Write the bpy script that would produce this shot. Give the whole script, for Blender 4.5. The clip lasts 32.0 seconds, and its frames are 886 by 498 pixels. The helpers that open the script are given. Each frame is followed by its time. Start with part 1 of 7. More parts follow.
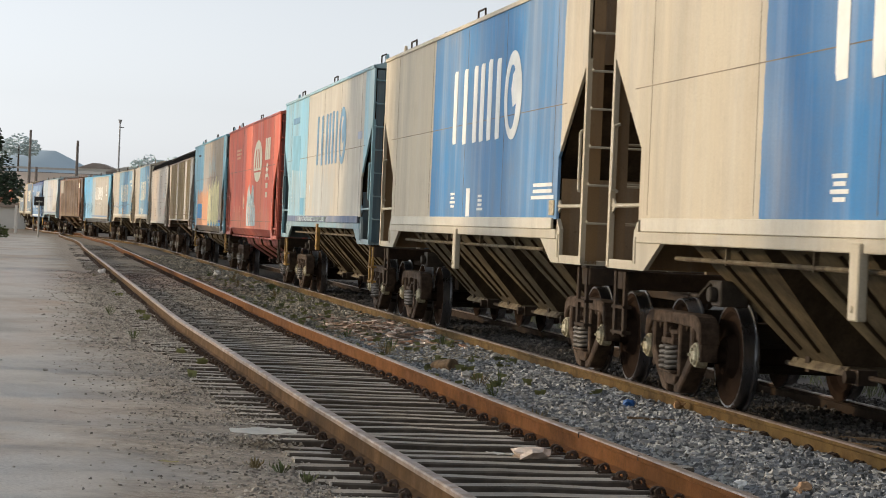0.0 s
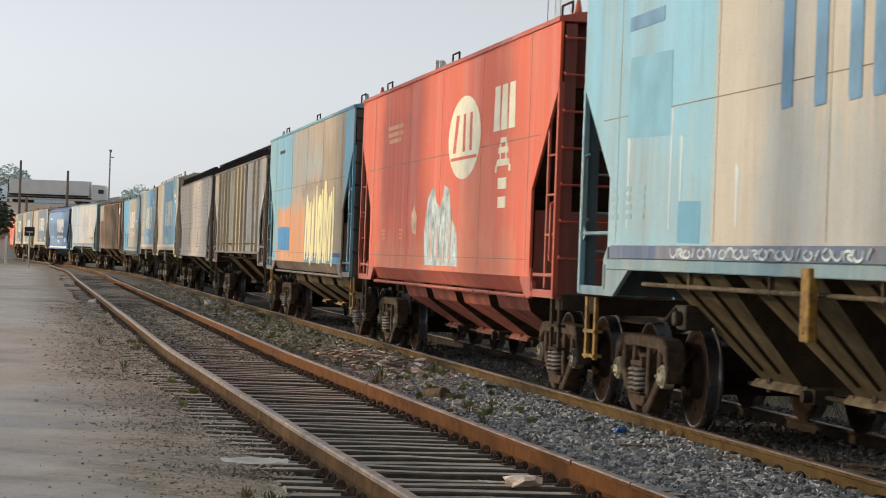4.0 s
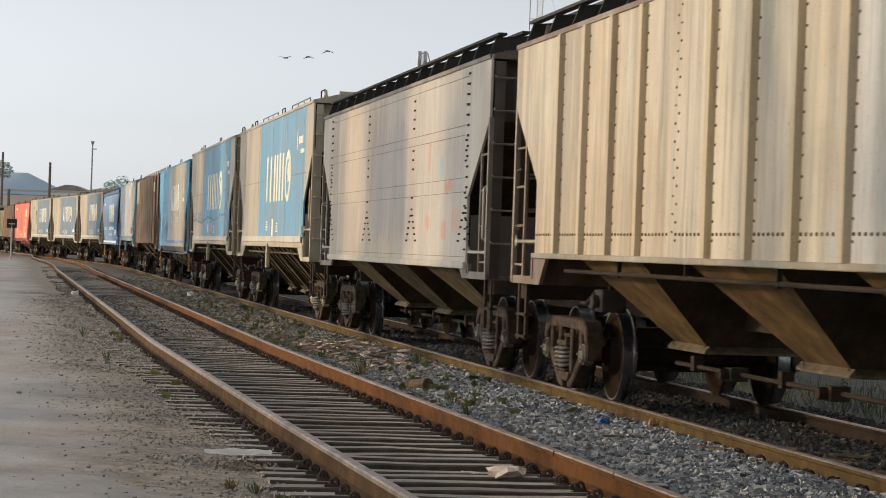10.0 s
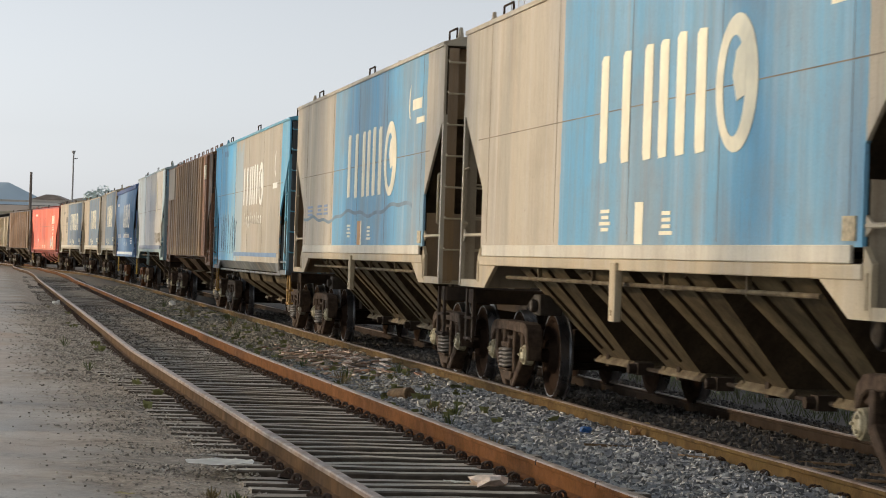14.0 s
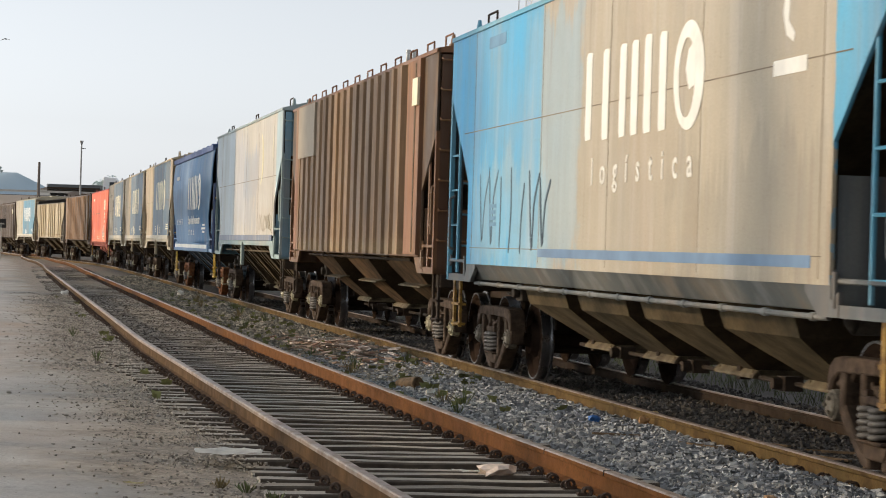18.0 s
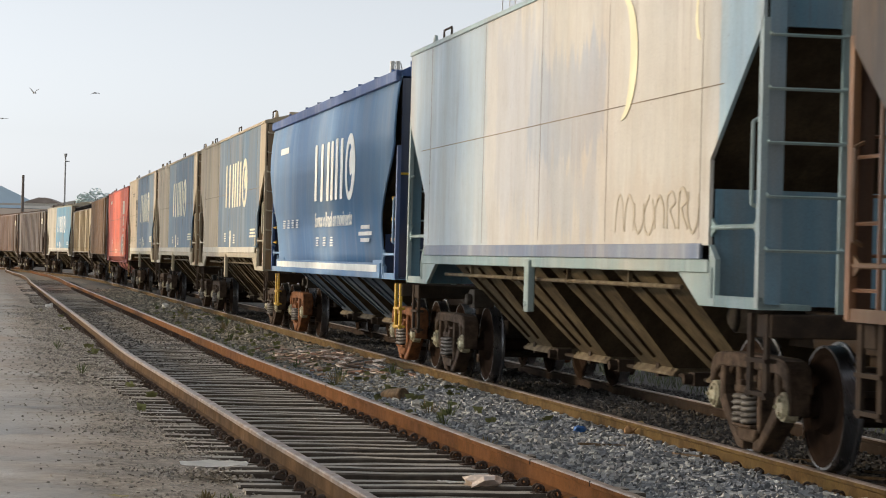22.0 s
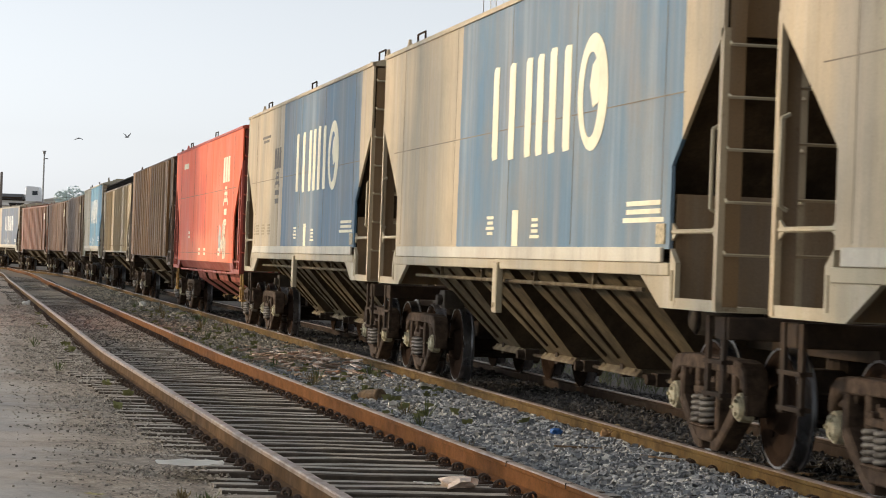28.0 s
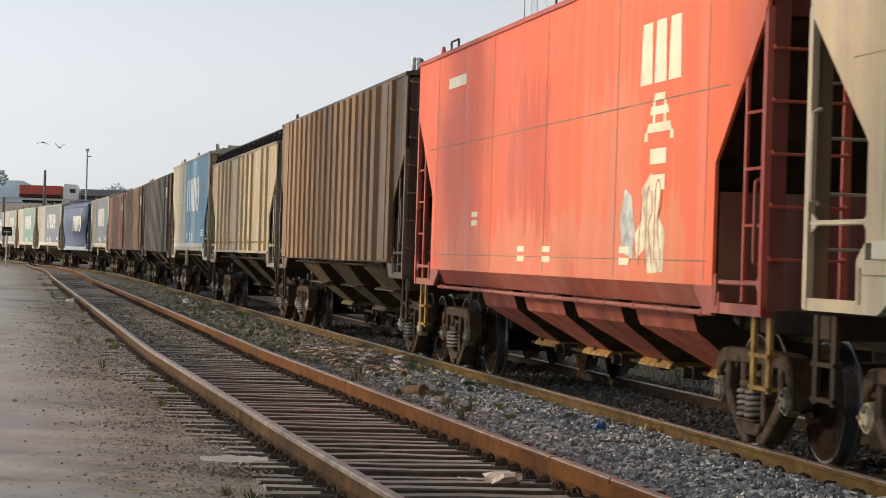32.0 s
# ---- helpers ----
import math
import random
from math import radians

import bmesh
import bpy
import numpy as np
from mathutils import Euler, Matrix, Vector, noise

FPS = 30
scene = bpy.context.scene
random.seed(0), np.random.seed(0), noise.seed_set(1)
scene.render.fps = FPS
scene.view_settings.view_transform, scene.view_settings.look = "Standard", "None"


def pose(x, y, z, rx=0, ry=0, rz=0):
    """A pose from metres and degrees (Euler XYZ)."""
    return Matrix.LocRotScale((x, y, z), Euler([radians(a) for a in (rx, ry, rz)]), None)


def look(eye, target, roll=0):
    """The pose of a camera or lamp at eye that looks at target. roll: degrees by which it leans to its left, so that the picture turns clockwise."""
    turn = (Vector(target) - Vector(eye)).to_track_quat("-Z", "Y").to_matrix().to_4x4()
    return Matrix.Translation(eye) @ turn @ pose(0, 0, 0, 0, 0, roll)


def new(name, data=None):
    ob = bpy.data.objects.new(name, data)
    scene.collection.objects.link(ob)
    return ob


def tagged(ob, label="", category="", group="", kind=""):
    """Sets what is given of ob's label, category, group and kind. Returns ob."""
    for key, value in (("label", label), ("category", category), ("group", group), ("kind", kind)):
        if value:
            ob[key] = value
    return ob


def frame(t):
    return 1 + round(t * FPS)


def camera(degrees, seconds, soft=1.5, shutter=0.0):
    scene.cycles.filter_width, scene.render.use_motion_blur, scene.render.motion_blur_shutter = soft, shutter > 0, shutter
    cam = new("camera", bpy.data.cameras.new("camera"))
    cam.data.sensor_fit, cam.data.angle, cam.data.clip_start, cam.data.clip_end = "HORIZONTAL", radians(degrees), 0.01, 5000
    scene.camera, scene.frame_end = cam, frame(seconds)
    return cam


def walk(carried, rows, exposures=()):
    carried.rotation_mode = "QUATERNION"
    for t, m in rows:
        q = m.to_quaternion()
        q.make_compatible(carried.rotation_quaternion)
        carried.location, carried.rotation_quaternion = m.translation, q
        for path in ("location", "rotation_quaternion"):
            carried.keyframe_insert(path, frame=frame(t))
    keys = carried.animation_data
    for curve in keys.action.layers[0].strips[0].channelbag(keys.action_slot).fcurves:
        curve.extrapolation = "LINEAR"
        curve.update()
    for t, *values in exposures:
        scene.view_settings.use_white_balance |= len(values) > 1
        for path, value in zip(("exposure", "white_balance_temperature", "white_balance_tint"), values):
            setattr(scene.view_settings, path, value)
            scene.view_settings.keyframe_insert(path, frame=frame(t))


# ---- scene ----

# ---- camera: a hand-held long lens that only turns ----
EYE = (0.0, 0.0, 1.41)
cam = camera(21.15, 32.0, 0.95, 0.22)
# seconds, pitch, roll, yaw
TURNS = (
    (0, -0.449, -2.393, 1.051),    (0.5, -0.462, -2.430, 0.389),    (1, -0.343, -2.334, 0.021),
    (1.5, -0.305, -2.534, -0.297),    (2, -0.312, -2.575, -0.002),    (2.5, -0.169, -2.327, -0.120),
    (3, 0.055, -2.452, 0.015),    (3.5, 0.072, -2.423, 0.552),    (4, 0.243, -2.099, 0.826),
    (4.5, 0.200, -2.116, 1.251),    (6.5, 0.237, -1.941, 0.392),    (7, 0.443, -2.122, 0.341),
    (7.5, 0.302, -2.139, 0.356),    (8, 0.109, -2.044, 0.310),    (8.5, -0.117, -2.024, 0.389),
    (9, 0.025, -1.844, 0.436),    (9.5, 0.156, -1.882, 0.319),    (10, 0.041, -1.986, 0.413),
    (10.5, -0.216, -1.891, 0.275),    (11, -0.281, -1.910, 0.214),    (11.5, -0.057, -1.974, 0.278),
    (12, 0.157, -1.889, 0.163),    (12.5, 0.218, -2.041, 0.099),    (13, 0.367, -2.065, -0.012),
    (13.5, 0.266, -1.918, -0.041),    (15.5, 0.322, -1.873, -0.025),    (16, 0.266, -2.030, -0.067),
    (16.5, 0.071, -1.892, 0.285),    (17, -0.086, -1.651, 0.441),    (17.5, 0.185, -1.666, 0.125),
    (18, 0.007, -1.770, 0.164),    (18.5, 0.446, -1.814, 0.298),    (19, 0.422, -1.733, 0.139),
    (19.5, 0.420, -1.737, 0.224),    (20, 0.403, -1.752, 0.211),    (20.5, 0.324, -1.634, 0.140),
    (21, 0.311, -1.622, -0.098),    (21.5, 0.388, -1.526, -0.308),    (22, 0.286, -1.491, -0.204),
    (22.5, 0.195, -1.673, -0.153),    (23, 0.150, -1.673, -0.263),    (23.5, 0.204, -1.663, -0.383),
    (24, 0.200, -1.676, -0.349),    (24.5, 0.326, -1.708, -0.290),    (25, 0.212, -1.752, -0.325),
    (25.5, 0.301, -1.828, -0.500),    (27.5, 0.147, -2.075, -0.751),    (28, 0.333, -2.072, -0.730),
    (28.5, 0.436, -2.166, -0.602),    (29, 0.497, -2.300, -0.610),    (29.5, 0.486, -2.403, -0.374),
    (30, 0.273, -2.142, 0.086),    (30.5, 0.125, -2.038, 0.582),    (31, 0.119, -1.827, 0.796),
    (31.5, 0.202, -1.725, 0.528),    (32, 0.189, -1.730, 0.301),
)
BASE = 0.33   # exposure in stops; the clip's own metering drifts a little about it
walk(cam, [(t, pose(*EYE, 90 + p, r, y)) for t, p, r, y in TURNS],
     exposures=[(t, BASE + d) for t, d in ((0, 0.08), (1, 0.2), (2, 0.2), (3, 0.15), (4, -0.06), (5, -0.1), (7, -0.16), (8, -0.15), (9, 0.1), (10, -0.02), (11, 0.1), (12.5, -0.08), (16, 0.0), (18, 0.1), (19.3, 0.18), (20.2, 0.28), (21.5, 0.12), (23, 0.1), (24, 0.14), (25.5, 0.14), (28, 0.18), (29.5, 0.05), (32, 0.0))])

# ---- world, sun and exposure ----
SUN_UP, SUN_FROM = 13.0, 282.0  # elevation and compass bearing (from +y, clockwise) of the low sun
world = bpy.data.worlds.new("sky")
scene.world = world
world.use_nodes = True
wn, wl = world.node_tree.nodes, world.node_tree.links
sky = wn.new("ShaderNodeTexSky")
sky.sky_type, sky.sun_disc = "NISHITA", False
sky.sun_elevation, sky.sun_rotation = radians(SUN_UP), radians(SUN_FROM)
sky.air_density, sky.dust_density, sky.ozone_density, sky.altitude = 1.0, 1.0, 1.0, 0
background = wn["Background"]
background.inputs[1].default_value = 0.15
haze = wn.new("ShaderNodeHueSaturation")   # a milky, thinly veiled sky
haze.inputs["Saturation"].default_value = 0.12
wl.new(sky.outputs[0], haze.inputs["Color"])
veil = wn.new("ShaderNodeMix")
veil.data_type, veil.blend_type = "RGBA", "MULTIPLY"
veil.inputs[0].default_value, veil.inputs[7].default_value = 1.0, (0.96, 1.0, 1.075, 1)
wl.new(haze.outputs[0], veil.inputs[6])
wl.new(veil.outputs[2], background.inputs[0])
sun = new("sun", bpy.data.lights.new("sun", "SUN"))
sun.data.energy, sun.data.angle, sun.data.color = 1.7, radians(2.0), (1.0, 0.78, 0.51)
a = radians(SUN_FROM)
sun.matrix_world = look((0, 0, 60), (-math.sin(a), -math.cos(a), 60 - math.tan(radians(SUN_UP))))

# ---- small tools ----
def lin(h):
    """Linear colour from a hex code."""
    v = [int(h[i:i + 2], 16) / 255 for i in (0, 2, 4)]
    return tuple(c / 12.92 if c <= 0.04045 else ((c + 0.055) / 1.055) ** 2.4 for c in v) + (1.0,)


def box(bm, x0, x1, y0, y1, z0, z1):
    vs = [bm.verts.new((x, y, z)) for x in (x0, x1) for y in (y0, y1) for z in (z0, z1)]
    for f in ((0, 1, 3, 2), (4, 6, 7, 5), (0, 4, 5, 1), (2, 3, 7, 6), (0, 2, 6, 4), (1, 5, 7, 3)):
        bm.faces.new([vs[i] for i in f])
    return bm


def prism(bm, pts, y0, y1, axis="y"):
    """A polygon of (a, b) pairs drawn out between two values along an axis."""
    def at(p, w):
        return {"y": (p[0], w, p[1]), "x": (w, p[0], p[1]), "z": (p[0], p[1], w)}[axis]
    low = [bm.verts.new(at(p, y0)) for p in pts]
    top = [bm.verts.new(at(p, y1)) for p in pts]
    bm.faces.new(low)
    bm.faces.new(top[::-1])
    for i in range(len(pts)):
        j = (i + 1) % len(pts)
        bm.faces.new((low[i], top[i], top[j], low[j]))
    return bm


def rod(bm, p, q, r, n=8, r2=None):
    """A round bar from p to q."""
    p, q = Vector(p), Vector(q)
    m = Matrix.Translation((p + q) / 2) @ (q - p).to_track_quat("Z", "Y").to_matrix().to_4x4()
    bmesh.ops.create_cone(bm, cap_ends=True, segments=n, radius1=r, radius2=r if r2 is None else r2, depth=(q - p).length, matrix=m)
    return bm


def bent(bm, pts, r, n=6):
    for p, q in zip(pts, pts[1:]):
        rod(bm, p, q, r, n)
    return bm


def slab(bm, corners, t):
    """A plate of thickness t on four corners, thickened along its normal."""
    c = [Vector(p) for p in corners]
    nrm = (c[1] - c[0]).cross(c[2] - c[0]).normalized() * t
    lo = [bm.verts.new(p) for p in c]
    hi = [bm.verts.new(p + nrm) for p in c]
    n = len(c)
    bm.faces.new(lo[::-1])
    bm.faces.new(hi)
    for i in range(n):
        j = (i + 1) % n
        bm.faces.new((lo[i], lo[j], hi[j], hi[i]))
    return bm


CACHE = {}


def shaped(key, build, smooth=False, bevel=0.0):
    """The mesh of a key, built once."""
    if key in CACHE:
        return CACHE[key]
    bm = bmesh.new()
    build(bm)
    bmesh.ops.recalc_face_normals(bm, faces=bm.faces)
    if bevel:
        edges = [e for e in bm.edges if len(e.link_faces) == 2 and e.calc_face_angle(0) > 0.5]
        bmesh.ops.bevel(bm, geom=edges, offset=bevel, segments=1, affect="EDGES")
    me = bpy.data.meshes.new(str(key if isinstance(key, str) else key[0]))
    bm.to_mesh(me)
    bm.free()
    if smooth:
        for p in me.polygons:
            p.use_smooth = True
    me.materials.append(None)
    CACHE[key] = me
    return me


def part(name, me, mat, parent, label="", at=None):
    """Links a mesh as one object under a thing or a part."""
    ob = new(name, me)
    slot = ob.material_slots[0]
    slot.link = "OBJECT"
    slot.material = mat
    ob.parent = parent
    if at is not None:
        ob.matrix_basis = at
    if label:
        tagged(ob, label)
    return ob


def thing(name, label, category, group="", kind="", at=None):
    ob = tagged(new(name), label, category, group, kind)
    ob.empty_display_size = 0.3
    if at is not None:
        ob.matrix_basis = at
    return ob


def solid(name, build, mat, label="", category="", group="", kind="", at=None, smooth=False, bevel=0.0):
    """A thing of a single mesh."""
    SERIAL[0] += 1
    ob = part(name, shaped((name, SERIAL[0]), build, smooth, bevel), mat, None, "", at)
    return tagged(ob, label, category, group, kind)


SERIAL = [0]


# ---- materials ----
class Nodes:
    def __init__(self, name):
        self.mat = bpy.data.materials.new(name)
        self.mat.use_nodes = True
        self.t = self.mat.node_tree
        self.b = self.t.nodes["Principled BSDF"]
        self.co = self.t.nodes.new("ShaderNodeTexCoord")

    def add(self, kind, **inputs):
        n = self.t.nodes.new(kind)
        for k, v in inputs.items():
            self.put(n.inputs[k.replace("_", " ")], v)
        return n

    def put(self, socket, v):
        if hasattr(v, "is_linked"):
            self.t.links.new(v, socket)
        else:
            socket.default_value = v

    def noise(self, scale, detail=4.0, stretch=(1, 1, 1), rough=0.55, space="Object", shift=None):
        m = self.add("ShaderNodeMapping", Vector=self.co.outputs[space], Scale=stretch)
        if shift is not None:
            self.put(m.inputs["Location"], shift)
        return self.add("ShaderNodeTexNoise", Vector=m.outputs[0], Scale=scale, Detail=detail, Roughness=rough).outputs[0]

    def ramp(self, fac, stops, mode="LINEAR"):
        n = self.add("ShaderNodeValToRGB", Fac=fac)
        n.color_ramp.interpolation = mode
        e = n.color_ramp.elements
        e[0].position, e[0].color = stops[0]
        e[1].position, e[1].color = stops[-1]
        for p, c in stops[1:-1]:
            e.new(p).color = c
        return n.outputs[0]

    def grey(self, fac, lo, hi, a=0.0, b=1.0):
        n = self.add("ShaderNodeMapRange", Value=fac)
        n.inputs[1].default_value, n.inputs[2].default_value = lo, hi
        n.inputs[3].default_value, n.inputs[4].default_value = a, b
        return n.outputs[0]

    def mix(self, fac, a, b, blend="MIX"):
        n = self.t.nodes.new("ShaderNodeMix")
        n.data_type, n.blend_type = "RGBA", blend
        self.put(n.inputs[0], fac)
        self.put(n.inputs[6], a)
        self.put(n.inputs[7], b)
        return n.outputs[2]

    def math(self, op, a, b=0.0):
        n = self.t.nodes.new("ShaderNodeMath")
        n.operation = op
        self.put(n.inputs[0], a)
        self.put(n.inputs[1], b)
        return n.outputs[0]

    def axis(self, i):
        return self.add("ShaderNodeSeparateXYZ", Vector=self.co.outputs["Object"]).outputs[i]

    def luck(self):
        return self.t.nodes.new("ShaderNodeObjectInfo").outputs["Random"]

    def done(self, colour, rough=0.6, metal=0.0, bump=None, strength=0.2, distance=0.01):
        self.put(self.b.inputs["Base Color"], colour)
        self.put(self.b.inputs["Roughness"], rough)
        self.put(self.b.inputs["Metallic"], metal)
        if bump is not None:
            n = self.add("ShaderNodeBump", Height=bump, Strength=strength, Distance=distance)
            self.t.links.new(n.outputs[0], self.b.inputs["Normal"])
        return self.mat


RUST, DUST, SOOT = lin("6e4526"), lin("a08a68"), lin("2c2722")


def worn_paint(name, bands, length, dirt=0.45, rust=0.25, fade=0.3, rough=0.5, burnt=0.0, stains=()):
    """Weathered paint in upright bands: (share of the length from the front end, colour)."""
    n = Nodes(name)
    shift = n.add("ShaderNodeCombineXYZ", X=n.math("MULTIPLY", n.luck(), 37.0)).outputs[0]
    if len(bands) > 1:
        fac = n.grey(n.axis(0), -length / 2, length / 2)
        wob = n.noise(3.0, 3, (0.3, 1, 1))
        fac = n.math("ADD", fac, n.grey(wob, 0, 1, -0.004, 0.004))
        base = n.ramp(fac, [(p, lin(c)) for p, c in bands], "CONSTANT")
    else:
        base = lin(bands[0][1])
    for i, (u0, u1, z0, z1, col, soft, share) in enumerate(stains):   # ragged, dripping fields: old paint and stains, on some wagons painted sun and shade
        ragged = n.noise(1.5, 5, (1, 1, 0.6), 0.65, shift=(3 * i, 1, 0))
        drips = n.noise(5.0, 4, (1, 1, 0.05), 0.7, shift=(7 * i, 2, 0))
        px = n.math("ADD", n.axis(0), n.grey(ragged, 0, 1, -soft * 1.5, soft * 1.5))
        pz = n.math("ADD", n.math("ADD", n.axis(2), n.grey(ragged, 0, 1, -soft, soft)), n.grey(drips, 0.2, 0.8, -soft * 1.3, soft * 1.3))
        a, b = u0 - length / 2, u1 - length / 2
        e = 0.02 + soft * 0.12
        m = n.math("MULTIPLY", n.grey(px, a - e, a + e), n.grey(px, b - e, b + e, 1, 0))
        m = n.math("MULTIPLY", m, n.math("MULTIPLY", n.grey(pz, z0 - e, z0 + e), n.grey(pz, z1 - e, z1 + e, 1, 0)))
        base = n.mix(n.math("MULTIPLY", m, share), base, lin(col))
    chalk = n.noise(0.7, 5, (1, 1, 0.5), 0.6, shift=shift)
    base = n.mix(n.grey(chalk, 0.42, 0.72, 0, fade), base, lin("c6bfae"))
    pale = n.mix(0.5, base, lin("d5d4cc"))   # the paint's own bleached tone, in long runs
    runs = n.noise(2.6, 5, (1, 1, 0.045), 0.6, shift=shift)
    base = n.mix(n.grey(runs, 0.50, 0.66, 0, min(0.25, dirt) + fade * 0.5), base, pale)
    streak = n.noise(4.5, 5, (1, 1, 0.05), 0.7, shift=(9, 3, 1))
    base = n.mix(n.grey(streak, 0.50, 0.72, 0, dirt * 0.55), base, DUST)
    wash = n.noise(1.6, 5, (1, 1, 0.10), 0.65, shift=(5, 0, 9))
    base = n.mix(n.grey(wash, 0.47, 0.72, 0, dirt * 0.75), base, lin("6c6a64"))
    drip = n.noise(9.0, 4, (1, 1, 0.045), 0.65, shift=shift)
    base = n.mix(n.grey(drip, 0.58, 0.76, 0, rust * 1.2), base, RUST)
    smudge = n.noise(0.85, 4, (1, 1, 0.22), 0.6, shift=(11, 2, 4))
    base = n.mix(n.grey(smudge, 0.48, 0.68, 0, dirt * 0.75), base, lin("7b766c"))
    warm = n.noise(0.65, 4, (1, 1, 0.35), 0.6, shift=shift)
    if burnt < 0.5:
        base = n.mix(n.grey(warm, 0.54, 0.74, 0, min(0.4, rust)), base, lin("b08a55"))
    blotch = n.noise(1.3, 5, (0.6, 1, 1), 0.65, shift=shift)
    base = n.mix(n.grey(blotch, 0.50, 0.74, 0, dirt * 0.55), base, lin("8a7a60"))
    fine = n.noise(60.0, 3)
    base = n.mix(0.10, base, n.ramp(fine, [(0.3, (0.1, 0.09, 0.08, 1)), (0.7, (0.9, 0.9, 0.9, 1))]), "OVERLAY")
    grime = n.noise(14.0, 5, (1, 1, 0.3), 0.7, shift=shift)
    base = n.mix(n.grey(grime, 0.52, 0.74, 0, dirt * 0.35), base, lin("6a6050"))
    chips = n.noise(26.0, 3, (1, 1, 0.7), 0.6, shift=shift)
    base = n.mix(n.grey(chips, 0.67, 0.71, 0, 0.1 + rust * 0.6), base, lin("5c4028"))
    if burnt:
        scorch = n.noise(1.6, 5, (1, 1, 0.07), 0.75, shift=shift)
        base = n.mix(n.grey(scorch, 0.43, 0.58, 0, burnt), base, lin("33271c"))
        glow = n.noise(2.3, 5, (1, 1, 0.12), 0.7, shift=(4, 9, 2))
        base = n.mix(n.grey(glow, 0.50, 0.66, 0, burnt * 0.8), base, lin("b5854a"))
    dent = n.noise(1.1, 2, (1, 1, 0.7))
    return n.done(base, n.grey(chalk, 0.3, 0.7, rough - 0.1, rough + 0.25), 0.0, dent, 0.35, 0.04)


def steel(name, colour, second, rough=0.65, metal=0.0, scale=6.0, bump=0.3, gloss=0.5):
    n = Nodes(name)
    n.b.inputs["Specular IOR Level"].default_value = gloss
    big = n.noise(scale, 5, rough=0.65)
    col = n.mix(n.grey(big, 0.35, 0.68), lin(colour), lin(second))
    fine = n.noise(scale * 14, 4)
    col = n.mix(n.grey(fine, 0.45, 0.75, 0, 0.4), col, SOOT)
    return n.done(col, n.grey(big, 0.3, 0.7, rough - 0.12, rough + 0.15), metal, fine, bump, 0.004)


def plain(name, colour, rough=0.6, var=0.25, scale=8.0, metal=0.0):
    n = Nodes(name)
    f = n.noise(scale, 5)
    c = lin(colour)
    dark = tuple(v * (1 - var) for v in c[:3]) + (1,)
    lite = tuple(min(1, v * (1 + var)) for v in c[:3]) + (1,)
    return n.done(n.ramp(f, [(0.3, dark), (0.7, lite)]), rough, metal, f, 0.15, 0.005)


UNDER = steel("grimy_underframe", "332b24", "4b3e32", 0.9, gloss=0.15)
SLOPE = steel("dusty_slope_sheet", "64563c", "3b3121", 0.85, scale=2.0, gloss=0.15)
FRAME = steel("dusty_cast_steel", "5a493a", "32281f", 0.85, scale=9, gloss=0.2)
WHEEL = steel("dark_wheel_steel", "281f19", "362a22", 0.9, 0.0, 5, 0.3, 0.0)
TREAD = steel("polished_tread", "8d8f92", "6c6a68", 0.3, 0.9, 5, 0.05)
SPRING = steel("grey_spring_steel", "756f66", "4a443d", 0.6, 0.2, 9)
CAP = steel("dusty_bearing_cap", "7d7463", "4d463a", 0.7, 0.0, 14)
PALECAP = steel("pale_bearing_cap", "c2b898", "857a5e", 0.6, 0.0, 14)
BRIGHTYELLOW = steel("bright_yellow_paint", "e0b83a", "b98f2c", 0.5, 0.0, 10)
YELLOW = steel("worn_yellow_paint", "b0862c", "6b4a22", 0.65, 0.0, 10)
RAILSIDE = steel("rust_brown_rail", "784c24", "62401f", 0.85, 0.0, 4, 0.3, 0.15)
RAILDULL = steel("dull_brown_rail", "61482c", "4b3822", 0.85, 0.0, 4, 0.3, 0.15)
RAILSIDE2 = steel("dusty_brown_rail", "6f582f", "523f26", 0.85, 0.0, 4, 0.3, 0.15)
# far rail under the train: rail brown darkened for the shade there
RAILDARK = steel("shaded_dark_rail", "3d2f22", "2c221a", 0.85, 0.0, 4, 0.3, 0.15)
RAILTOP = steel("worn_rail_head", "a8978b", "88735f", 0.45, 0.3, 5, 0.05)
GATE = steel("pale_gate_steel", "77694f", "4a3e30", 0.75, 0.0, 6, 0.3, 0.2)
LETTER = plain("chalky_white_lettering", "e9e6da", 0.6, 0.12, 3)
GREYWHITE = plain("thin_whitish_paint", "c9d4d2", 0.7, 0.2, 3)
CREAMLETTER = plain("yellowed_lettering", "eae0c0", 0.6, 0.15, 3)
GHOST = plain("faded_lettering", "678ea8", 0.7, 0.3, 2)
BLACK = plain("sooty_black", "2b2824", 0.8, 0.4, 5)

# ---- the two tracks in plan ----
KNOTS = (95, 115, 130, 145, 160, 175, 195, 230, 600)
BENDS = (0, 0.000149, 0.001774, 0.003915, 0.000941, -0.0012, -0.0012, 0.0, 0.0)
STEP = 1.0
LINE_S = np.arange(-320, 560, STEP)
_k = np.interp(LINE_S, KNOTS, BENDS)
_ang = 0.187013 + np.concatenate([[0], np.cumsum((_k[1:] + _k[:-1]) / 2 * STEP)])
_mid = (_ang[1:] + _ang[:-1]) / 2
_x = np.concatenate([[0], np.cumsum(-np.sin(_mid) * STEP)])
_y = np.concatenate([[0], np.cumsum(np.cos(_mid) * STEP)])
_o = int(round(320 / STEP))
_x, _y = _x - _x[_o] + 7.02, _y - _y[_o]
RAIL_Z = -0.06   # rail top of the train's track; the empty track's rail top is the zero level


